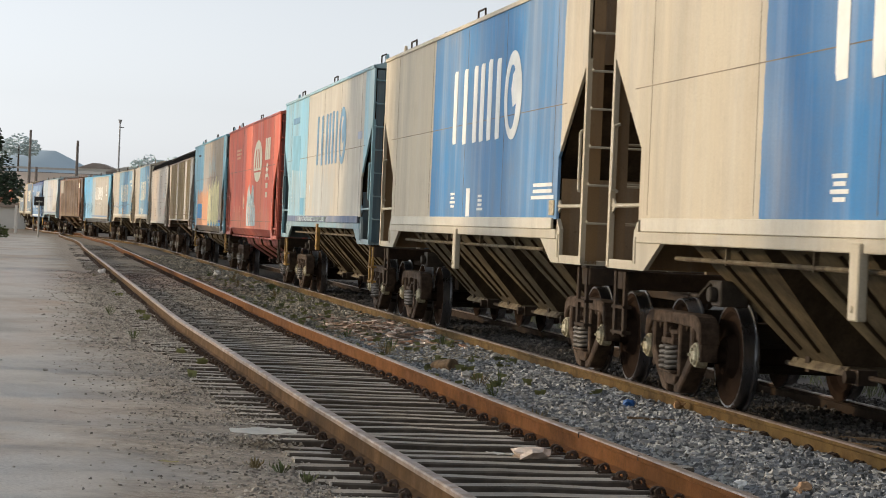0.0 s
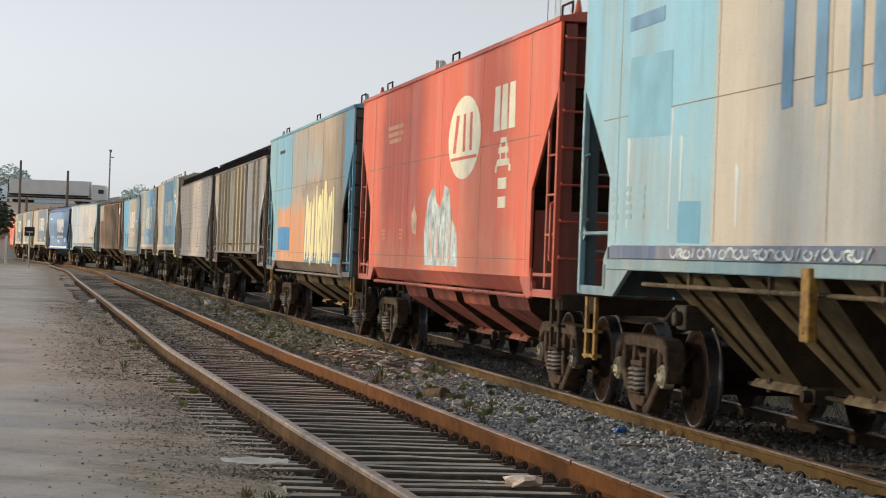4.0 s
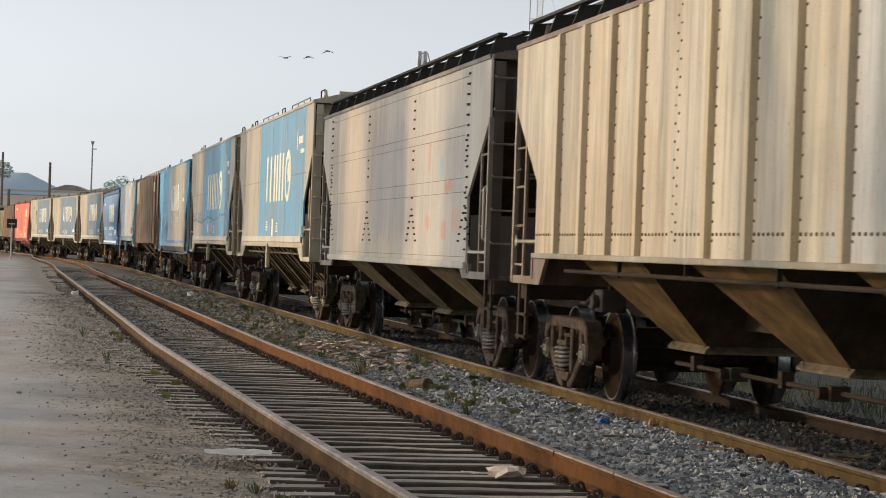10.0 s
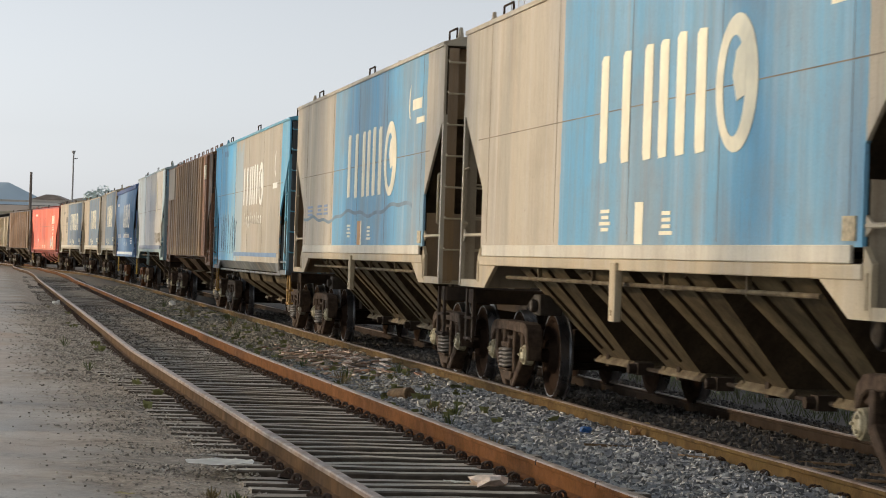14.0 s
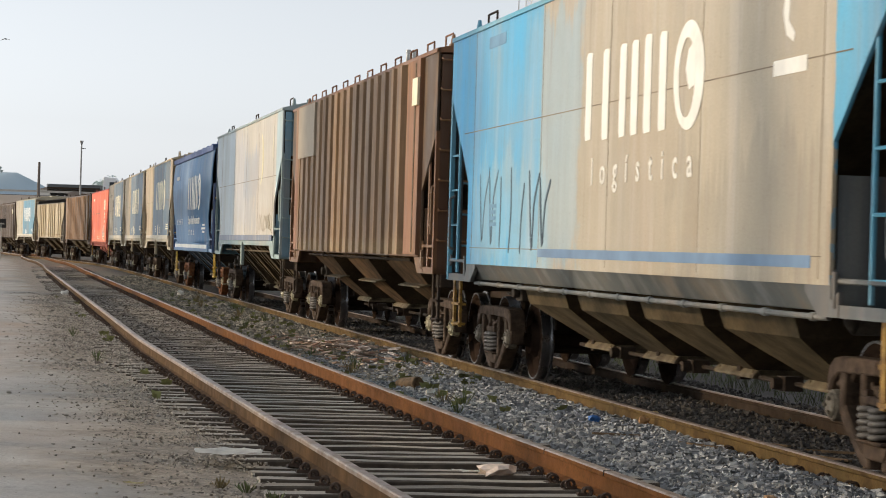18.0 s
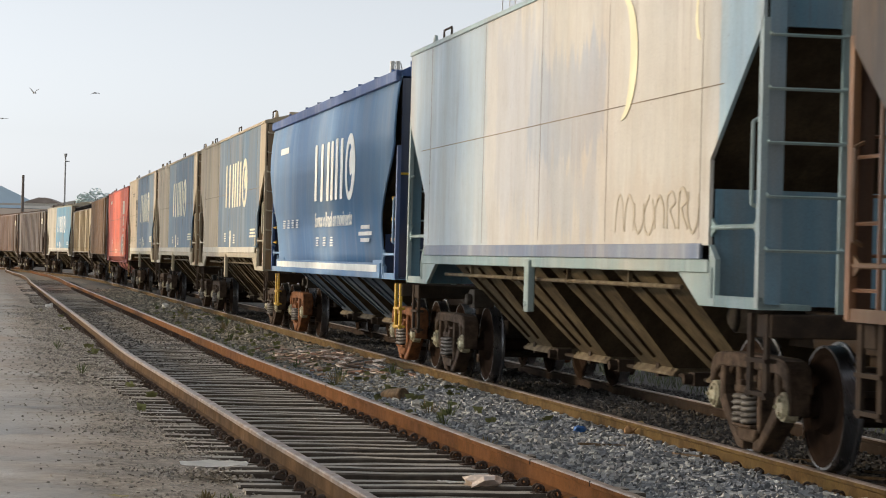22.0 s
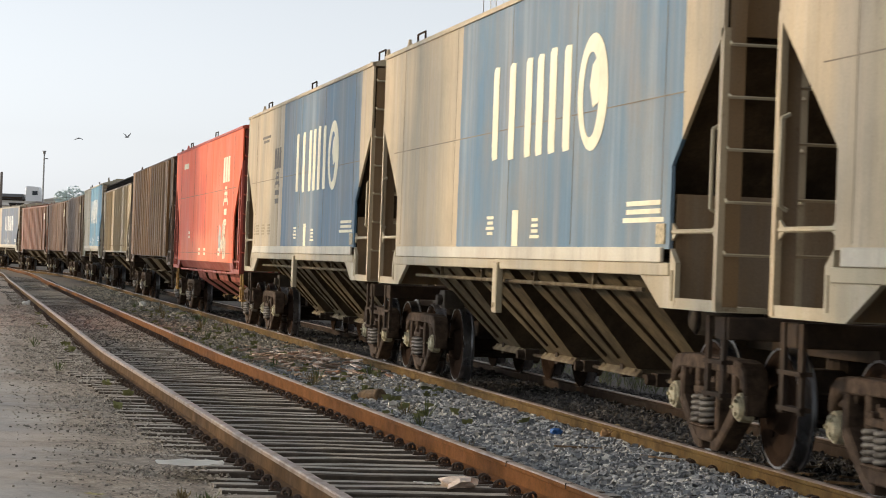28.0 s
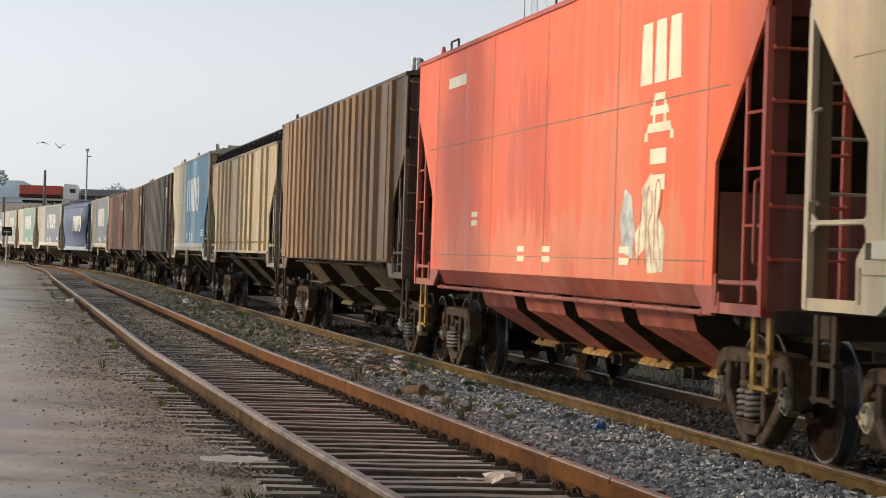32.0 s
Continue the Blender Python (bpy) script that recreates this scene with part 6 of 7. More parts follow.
solid("white_rag", sheet_of(0.22, 0.10, 5, 0.04), PAPER, "small white rag on the ballast", "litter", at=at_spot(24.15, 1.78, 0.03, 20))
solid("white_rag", crumple(0.055, 6, 0.6), PAPER, "crumpled white scrap on the ballast", "litter", at=at_spot(16.6, 2.2, 0.03))
solid("yellow_scrap", sheet_of(0.14, 0.08, 7, 0.015), plain("yellowish_card", "c8bd8a", 0.7, 0.1), "yellowish card scrap on the dirt", "litter", at=at_spot(16.9, 6.0, 0.01, 70))
for s, off, c in ((27.4, 2.12, "d8d4c8"), (22.7, 0.95, "b38a5e"), (23.5, 0.62, "c0a878"), (71.6, 1.64, "d9d6cc"), (30.5, 1.2, "cfcabd"), (68.4, 5.1, "d9d6cc"), (16.2, 1.9, "b99572")):
    solid("stone", crumple(0.06 if s < 60 else 0.12, int(s * 10), 0.8), plain("stone_%s" % c, c, 0.85, 0.2), "single pale stone on the ground", "stone", "pale stones", at=at_spot(s, off, 0.02))


def build_log(bm):
    rod(bm, (-0.2, 0, 0.07), (0.16, 0.03, 0.06), 0.095, 9, 0.075)
    prism(bm, [(0.05, -0.02), (0.3, 0.02), (0.24, 0.07), (0.02, 0.1)], 0.0, 0.04, "z")
    prism(bm, [(-0.3, -0.06), (-0.05, -0.1), (0.02, -0.06), (-0.28, -0.02)], 0.0, 0.035, "z")
    rr = random.Random(9)
    for v in bm.verts:
        v.co += Vector((rr.uniform(-0.02, 0.02), rr.uniform(-0.015, 0.015), rr.uniform(-0.02, 0.015)))


solid("timber_stump", build_log, BARKY, "short cut log end lying in the ballast", "log", at=at_spot(28.8, 2.13, 0.0, 25), bevel=0.012)
rng = random.Random(77)
for i in range(250):
    s, off = 37.8 + rng.gauss(0, 2.4), 1.72 + rng.gauss(0, 0.32)
    off = min(max(off, 1.12), 2.55)
    a, b, c = rng.uniform(0.025, 0.14), rng.uniform(0.012, 0.05), rng.uniform(0.004, 0.012)
    m = (TIMBER, PINKWOOD, REDDIRT, PINKWOOD)[i % 4] if i % 5 else KRAFT
    solid("board_scrap", lambda bm: prism(bm, [(-a, -b), (a * 0.8, -b * 0.8), (a, b), (-a * 0.9, b)], -c, c, "z"), m, "broken board scrap in the rubble heap", "scrap", "rubble heap between the tracks", at=at_spot(s, off, 0.05 + 0.09 * math.exp(-((s - 37.5) / 2.2) ** 2) * rng.random(), rng.uniform(0, 180), rng.uniform(-15, 15), rng.uniform(-12, 12)))
for i, (s, off) in enumerate(((44.0, 1.1), (41.5, 1.2), (20.3, 1.15), (21.5, 1.5), (17.6, -0.2), (16.8, 0.1), (18.3, 0.2), (17.2, 0.4), (17.9, 0.5), (18.8, -0.1), (19.3, 0.35), (19.9, 0.1), (20.6, 0.45))):
    solid("stick", lambda bm: prism(bm, [(-0.24, -0.012), (0.05, -0.02), (0.26, -0.008), (0.24, 0.01), (-0.02, 0.014), (-0.22, 0.016)], 0, 0.02, "z"), BARKY, "weathered wooden lath on the ballast", "stick", "loose laths", at=at_spot(s, off, 0.03, 10 + 37 * i % 60))


def build_weed(seed, tall, n):
    def go(bm):
        rng = random.Random(seed)
        root = bm.verts.new((0, 0, -0.02))
        for i in range(n):
            a, r = rng.uniform(0, 6.28), rng.uniform(0, 0.10)
            x, y = r * math.cos(a), r * math.sin(a)
            lean, h, w = rng.uniform(0.1, 0.6), tall * rng.uniform(0.5, 1.1), rng.uniform(0.004, 0.010)
            b = a + 1.57
            px, py = w * math.cos(b), w * math.sin(b)
            m = (x + lean * 0.4 * h * math.cos(a), y + lean * 0.4 * h * math.sin(a), h * 0.6)
            t = (x + lean * h * math.cos(a), y + lean * h * math.sin(a), h)
            v = [bm.verts.new(p) for p in ((m[0] + px, m[1] + py, m[2]), (m[0] - px, m[1] - py, m[2]), t)]
            bm.faces.new((root, v[0], v[1]))
            bm.faces.new((v[1], v[0], v[2]))
    return go


rng = random.Random(5)
WEEDS = [(31.7, 2.4, 0.30), (33.5, 1.35, 0.28), (54.0, 1.6, 0.4), (52.5, 1.8, 0.35), (50.0, 1.5, 0.3), (25.6, 2.1, 0.3), (26.2, 2.2, 0.25), (32.3, 2.25, 0.35), (16.5, 5.3, 0.13), (16.7, 5.45, 0.11), (15.9, 5.2, 0.10), (47.0, 2.2, 0.3), (60.0, 2.0, 0.35), (58.0, 1.4, 0.3), (24.6, 2.35, 0.2), (21.8, 2.5, 0.18), (40.5, 5.7, 0.25), (33.0, 5.6, 0.2), (65.0, 1.7, 0.4), (70.0, 2.0, 0.4), (36.0, 2.35, 0.28)]
for i, (s, off, h) in enumerate(WEEDS):
    solid("weed", build_weed(i, h * 0.75, 22), WEED if i % 3 else DRYWEED, "small ragged weed growing in the ballast", "weed", "weeds along the tracks", at=at_spot(s, off, 0.0))


def low_weeds(bm):
    rng = random.Random(19)
    for i in range(130):
        s, off = 24 + 46 * rng.random() ** 1.3, rng.uniform(1.15, 2.85)
        off = off if i % 12 else siding(s) + rng.uniform(0.95, 1.5)
        z = level(s, off)
        for j in range(rng.randrange(5, 12)):
            a, h, r = rng.uniform(0, 6.28), rng.uniform(0.02, 0.10), rng.uniform(0.01, 0.07)
            x, y = s + r * math.cos(a), off + r * math.sin(a)
            l, w = rng.uniform(-0.05, 0.05), rng.uniform(0.003, 0.008)
            bm.faces.new([bm.verts.new(p) for p in ((x - w, y, z), (x + w, y, z), (x + l + w * 0.5, y + l, z + h), (x + l - w * 0.5, y - l, z + h * 0.9))])


solid("low_weeds", low_weeds, plain("olive_weed", "76774a", 0.85, 0.5, 3), "low olive weeds scattered over the dirty ballast", "weed", kind="stuff", at=GROUND_AT)


def far_side_grass(bm):
    rng = random.Random(9)
    for i in range(2600):
        s, off = rng.uniform(8, 60), -2.7 - abs(rng.gauss(0, 1.3))
        z, h, w, l = level(s, off), rng.uniform(0.15, 0.45), 0.02, rng.uniform(-0.15, 0.15)
        v = [bm.verts.new(p) for p in ((s - w, off, z), (s + w, off, z), (s + l, off + l, z + h))]
        bm.faces.new(v)


solid("grass", far_side_grass, WEED, "green grass strip beyond the train", "grass", kind="stuff", at=GROUND_AT)

# ---- distance ----
CONC = plain("pale_concrete", "b5b0a6", 0.85, 0.12, 1.0)
# pole grey lightened to hold the distance haze
POLE = plain("hazy_grey_pole", "a3a29f", 0.7, 0.2, 3)
DARKPOLE = plain("dark_timber_pole", "736a62", 0.85, 0.2, 3)
WHITEWALL = plain("whitewashed_wall", "d9d6ce", 0.85, 0.08, 0.5)
TILE = plain("dull_roof", "91867d", 0.85, 0.2, 0.7)
# bank, hills and far leaves: base colours paled to paint in haze
DRYLAND = plain("hazy_dry_bank", "b8a898", 0.95, 0.2, 0.08)
HILL = plain("hazy_wooded_hill", "a9bcc6", 0.95, 0.12, 0.01)
HAZYLEAF = plain("hazy_leaf", "bccac8", 0.9, 0.1, 0.5)
LEAF = plain("dark_leaf", "2f3d2a", 0.6, 0.4, 2)
BARK = plain("grey_bark", "54483c", 0.9, 0.3, 6)


def up(az, d, z=0.0, turn=0.0):
    """A place at a bearing (sideways per metre ahead) and distance ahead."""
    return pose(az * d, d, z, 0, 0, turn)


LOW = -0.42


def lamp_pole(az, d, top, lamp):
    p = thing("lamp_post" if lamp else "utility_pole", "tall slim grey lamp post with a small head" if lamp else "plain dark timber pole", "pole", at=up(az, d, LOW))
    h = top - LOW
    part("shaft", shaped(("shaft", d), lambda bm: rod(bm, (0, 0, 0), (0, 0, h), 0.13 if lamp else 0.19, 10, 0.08 if lamp else 0.12)), POLE if lamp else DARKPOLE, p)
    if lamp:
        part("lamp_head", shaped(("lamp_head", d), lambda bm: rod(bm, (0, 0, h), (0.0, 0, h + 0.4), 0.10, 10, 0.22)), POLE, p)
        part("lamp_arm", shaped(("lamp_arm", d), lambda bm: box(bm, 0.02, 0.45, -0.05, 0.05, h - 0.5, h - 0.40)), POLE, p)


lamp_pole(-0.1565, 260, 1.41 + 0.0395 * 260, True)
lamp_pole(-0.1741, 230, 1.41 + 0.0315 * 230, False)
lamp_pole(-0.1942, 250, 1.41 + 0.0352 * 250, False)
lamp_pole(-0.1912, 215, 1.41 + 0.0197 * 215, False)

sign = thing("sign_post", "small dark board on a slim pale post beside the track", "sign", at=up(-0.1894, 160, -0.3))
part("post", shaped("sp", lambda bm: rod(bm, (0, 0, 0), (0, 0, 2.6), 0.06, 8)), CONC, sign)
part("board", shaped("sb", lambda bm: box(bm, -0.34, 0.34, -0.05, 0.0, 2.25, 2.85), bevel=0.01), BLACK, sign, "dark sign board")
part("writing_bar", shaped("sw", lambda bm: box(bm, -0.22, 0.22, -0.056, -0.051, 2.48, 2.56)), CONC, sign)

post = solid("marker_post", lambda bm: box(bm, -0.10, 0.10, -0.10, 0.10, 0, 2.4), WHITEWALL, "short white marker post at the yard edge", "post", at=up(-0.1990, 185, LOW), bevel=0.02)


def build_crown(seed, centres, count, size):
    def go(bm):
        rng = random.Random(seed)
        for i in range(count):
            c, r = rng.choice(centres)
            while True:
                d = Vector((rng.uniform(-1, 1), rng.uniform(-1, 1), rng.uniform(-1, 1)))
                if 0.15 < d.length < 1:
                    break
            p = Vector(c) + d * r
            n = Vector((rng.uniform(-1, 1), rng.uniform(-1, 1), rng.uniform(-0.2, 1))).normalized()
            q = n.to_track_quat("Z", "Y").to_matrix()
            a, b = size * rng.uniform(0.6, 1.3), size * rng.uniform(0.3, 0.6)
            v = [bm.verts.new(p + q @ Vector(o)) for o in ((-a, 0, 0), (0, -b, 0.02), (a, 0, 0), (0, b, 0.02))]
            bm.faces.new(v)
    return go


tree = thing("tree", "dark leafy tree at the yard edge", "tree", at=up(-0.2235, 140, -0.35))


def trunk(bm):
    rod(bm, (0, 0, 0), (0.1, 0, 2.6), 0.28, 12, 0.2)
    for q in ((1.6, 0.3, 4.6), (-1.4, 0.6, 5.0), (0.4, -1.2, 5.6), (0.3, 1.0, 6.3), (2.6, -0.4, 3.6)):
        rod(bm, (0.1, 0, 2.4), q, 0.13, 8, 0.04)


part("trunk", shaped("trunk", trunk), BARK, tree)
part("crown", shaped("crown", build_crown(3, [((0.2, 0, 5.6), 2.0), ((1.7, 0.2, 4.2), 1.5), ((-1.6, 0.5, 4.8), 2.0), ((2.9, -0.3, 3.2), 1.0), ((0.6, -0.8, 7.2), 1.3), ((1.5, 0, 6.0), 1.0), ((-0.5, 0.6, 3.4), 1.8), ((1.0, 0, 2.6), 1.4)], 5200, 0.16)), LEAF, tree)


# ---- unseen trees, added up-sun to dapple the train with shade ----
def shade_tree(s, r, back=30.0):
    """A slim tall tree, out of view, added up-sun of the point s of the train's side."""
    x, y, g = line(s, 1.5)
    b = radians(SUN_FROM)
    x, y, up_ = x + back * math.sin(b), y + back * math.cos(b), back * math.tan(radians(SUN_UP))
    t = thing("unseen_tree", "unseen tall narrow leafy tree added to shade the train", "tree", "trees along the yard road", at=pose(x, y, -0.25, 0, 0, 40 * s))
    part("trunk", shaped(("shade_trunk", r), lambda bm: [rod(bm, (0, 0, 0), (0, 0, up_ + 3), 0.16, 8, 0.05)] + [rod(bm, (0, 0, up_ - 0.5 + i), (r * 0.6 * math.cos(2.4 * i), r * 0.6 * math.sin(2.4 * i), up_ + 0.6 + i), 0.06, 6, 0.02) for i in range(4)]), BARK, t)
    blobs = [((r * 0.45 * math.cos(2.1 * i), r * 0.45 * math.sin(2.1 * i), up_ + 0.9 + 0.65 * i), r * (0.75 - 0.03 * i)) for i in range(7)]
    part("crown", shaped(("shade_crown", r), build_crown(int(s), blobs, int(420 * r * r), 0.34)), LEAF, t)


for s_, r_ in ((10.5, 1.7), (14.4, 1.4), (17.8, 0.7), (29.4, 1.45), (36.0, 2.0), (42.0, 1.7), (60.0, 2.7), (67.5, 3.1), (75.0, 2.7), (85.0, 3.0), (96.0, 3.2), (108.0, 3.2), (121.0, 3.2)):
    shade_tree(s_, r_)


def unseen_shrub(s, r, seed, back=14.0):
    """A loose shrub, out of view, added up-sun to shade the foot of the train's side at s."""
    x, y, g = line(s, 1.5)
    b = radians(SUN_FROM)
    x, y, top = x + back * math.sin(b), y + back * math.cos(b), back * math.tan(radians(SUN_UP)) + 1.45
    t = thing("unseen_shrub", "unseen tall loose shrub added to shade the train", "shrub", "shrubs along the yard road", at=pose(x, y, -0.25, 0, 0, 55 * s))
    part("stems", shaped(("shrub_stems", seed), lambda bm: [rod(bm, (0, 0, 0), (r * 0.6 * math.cos(1.3 * i), r * 0.6 * math.sin(1.3 * i), top * 0.8), 0.05, 6, 0.015) for i in range(5)]), BARK, t)
    blobs = [((r * 0.5 * math.cos(2.2 * i), r * 0.5 * math.sin(2.2 * i), top * (0.16 + 0.105 * i)), r * (0.85 - 0.03 * i)) for i in range(8)]
    part("crown", shaped(("shrub_crown", seed), build_crown(90 + seed, blobs, int(42 * r * r), 0.30)), LEAF, t)


# thin shrubs out of view, added only to shade the wagons' lower parts
for i, s_ in enumerate((12.0, 15.0, 18.0, 21.0, 24.0)):
    unseen_shrub(s_, 1.55, i)
bush = thing("bush", "low scrubby bush under the tree", "bush", at=up(-0.2120, 150, -0.35))
part("stems", shaped("stems", lambda bm: [rod(bm, (0, 0, 0), (q, 0.2, 0.8), 0.03, 5) for q in (-0.5, 0.0, 0.5)]), BARK, bush)
part("leaves", shaped("leaves", build_crown(6, [((0, 0, 0.6), 0.9), ((-1.2, 0, 0.7), 1.0), ((0.9, 0, 0.4), 0.6)], 900, 0.14)), WEED, bush)


def far_tree(az, d, h, r):
    t = thing("far_tree", "hazy far tree above the rooftops", "tree", "far trees", at=up(az, d, 0))
    part("trunk", shaped(("ft", az), lambda bm: rod(bm, (0, 0, 0), (0, 0, h), 0.35, 8, 0.15)), BARK, t)
    part("crown", shaped(("fc", az), build_crown(int(d), [((0, 0, h), r), ((r, 0, h * 0.97), r * 0.7), ((-r, 0, h * 0.96), r * 0.75)], 700, r * 0.16)), HAZYLEAF, t)


far_tree(-0.1990, 480, 1.41 + 0.0285 * 480, 2.6)
far_tree(-0.1435, 460, 1.41 + 0.0222 * 460, 2.2)
far_tree(-0.1330, 440, 1.41 + 0.0215 * 440, 2.2)


def ridge(bm):
    n = 90
    rows = []
    for i in range(n + 1):
        az = -0.75 + 1.5 * i / n
        h = 20 + 7 * noise.noise((az * 9, 0.3, 0)) + 16 * math.exp(-((az + 0.192) / 0.022) ** 2)
        h -= 6 * math.exp(-((az + 0.15) / 0.012) ** 2)
        x = az * 1300
        rows.append([bm.verts.new((x, 1180, -1)), bm.verts.new((x, 1240, h * 0.7)), bm.verts.new((x, 1300, h)), bm.verts.new((x, 1500, -1))])
    for a, b in zip(rows, rows[1:]):
        for j in range(3):
            bm.faces.new((a[j], b[j], b[j + 1], a[j + 1]))


solid("hills", ridge, HILL, "low hazy blue-grey hills on the skyline", "hills", kind="structure", smooth=True)

ROAD_D, DECK = 400.0, 8.35


def bank(bm):
    for i in range(60):
        x0, x1 = -760 + 24 * i, -760 + 24 * (i + 1)
        e = [DECK - 0.1] * 2
        v = [bm.verts.new(p) for p in ((x0, ROAD_D - 32, LOW), (x1, ROAD_D - 32, LOW), (x1, ROAD_D - 6, e[0]), (x0, ROAD_D - 6, e[1]), (x1, ROAD_D + 8, e[0]), (x0, ROAD_D + 8, e[1]), (x1, ROAD_D + 34, LOW), (x0, ROAD_D + 34, LOW))]
        bm.faces.new((v[0], v[1], v[2], v[3]))
        bm.faces.new((v[3], v[2], v[4], v[5]))
        bm.faces.new((v[5], v[4], v[6], v[7]))


solid("embankment", bank, DRYLAND, "dry grassy embankment carrying a highway", "embankment", kind="structure")
solid("highway", lambda bm: box(bm, -1500, 1500, ROAD_D - 5, ROAD_D + 7, DECK - 0.3, DECK), plain("far_asphalt", "6a6866", 0.9, 0.1, 0.3), "raised highway behind the yard", "road", kind="structure")
guard = thing("guard_rail", "long pale steel guard rail along the highway", "guard rail", kind="structure")
part("beam", shaped("gb", lambda bm: box(bm, -1500, 1500, ROAD_D - 5.3, ROAD_D - 5.15, DECK + 0.45, DECK + 0.8)), CONC, guard)

rng = random.Random(21)


def house(az, d, w, deep, h, wall, roof, label, lean=0.8):
    t = thing("house", label, "house", "far houses", at=up(az, d, LOW))
    part("wall", shaped(("hw", az), lambda bm: box(bm, -w / 2, w / 2, 0, deep, 0, h)), wall, t)
    part("roof", shaped(("hr", az), lambda bm: prism(bm, [(-w / 2 - 0.3, h), (w / 2 + 0.3, h), (w / 2 * 0.2, h + lean), (-w / 2 * 0.2, h + lean)], -0.3, deep + 0.3)), roof, t)
    for i in range(max(2, int(w / 3.5))):
        x = -w / 2 + w * (i + 0.5) / max(2, int(w / 3.5))
        part("window", shaped(("hwin", az, i), lambda bm: box(bm, x - 0.5, x + 0.5, -0.04, 0.02, h * 0.45, h * 0.45 + 1.0)), BLACK, t)


house(-0.1583, 380, 2.6, 4, 8.9, TILE, TILE, "small dark-roofed hut beside the lamp post", 0.4)
house(-0.1490, 470, 9, 8, 11.2, WHITEWALL, CONC, "white low building behind the highway")
house(-0.1660, 520, 8, 8, 12.2, WHITEWALL, TILE, "white house behind the highway", 1.2)
house(-0.1380, 520, 13, 8, 12.2, CONC, TILE, "pale apartment block behind the highway")
house(-0.1270, 500, 8, 8, 11.6, WHITEWALL, TILE, "white house on the far slope")
house(-0.2010, 235, 9, 6, 2.3, WHITEWALL, TILE, "low white wall house behind the yard", 0.5)
house(-0.2190, 260, 14, 6, 3.4, plain("cream_wall", "c9b69a", 0.85, 0.1, 0.5), TILE, "low cream house behind the tree", 0.9)
house(-0.1860, 300, 12, 6, 3.2, plain("pinkish_wall", "b09a90", 0.85, 0.1, 0.5), TILE, "low pinkish shed behind the tracks", 0.6)

mast = thing("radio_mast", "slim red and white lattice radio mast", "mast", at=up(0.0301, 300, LOW))
REDPAINT = plain("mast_red", "a8786c", 0.6, 0.1)


def lattice(z0, z1):
    def go(bm):
        a = 0.36
        cs = [(-a, -a), (a, -a), (a, a), (-a, a)]
        for x, y in cs:
            rod(bm, (x, y, z0), (x, y, z1), 0.05, 5)
        z = z0
        while z < z1 - 0.1:
            for (x0, y0), (x1, y1) in zip(cs, cs[1:] + cs[:1]):
                rod(bm, (x0, y0, z), (x1, y1, min(z1, z + 0.8)), 0.028, 4)
            z += 0.8
    return go


for i in range(8):
    part("mast_section", shaped(("mast", i), lattice(i * 6.0, i * 6.0 + 6.0)), WHITEWALL if i % 2 else REDPAINT, mast)
part("antenna", shaped("antenna", lambda bm: (rod(bm, (-1.25, 0, 30.0), (-1.25, 0, 37.0), 0.07, 6), rod(bm, (-1.25, 0, 31.5), (-0.3, 0, 31.5), 0.05, 5), rod(bm, (-1.25, 0, 36.0), (-0.3, 0, 36.0), 0.05, 5))), POLE, mast)
part("guy_wire", shaped("guy", lambda bm: rod(bm, (0.4, 0, 38.0), (3.2, 0, 28.0), 0.02, 4)), POLE, mast)

stack = thing("flue_stack", "pair of bright steel flue pipes with a hoop", "chimney", at=up(-0.0187, 130, LOW))
STEELPIPE = steel("bright_flue", "b8b6b0", "8f8b84", 0.3, 0.7, 3, 0.05)
for x in (-0.17, 0.14):
    part("flue_pipe", shaped(("flue", x), lambda bm: rod(bm, (x, 0, 0), (x, 0, 12.7), 0.13, 14)), STEELPIPE, stack)
part("hoop", shaped("hoop", lambda bm: bent(bm, [(0.3, 0, 10.0), (0.45, 0, 12.0), (0.3, 0, 12.6), (-0.3, 0, 12.6)], 0.03)), STEELPIPE, stack)

# ---- trucks on the highway ----
TRUCKS = []
TYRE = plain("tyre_rubber", "26241f", 0.9, 0.2)
GLASS = plain("dark_cab_glass", "2b3238", 0.15, 0.1)


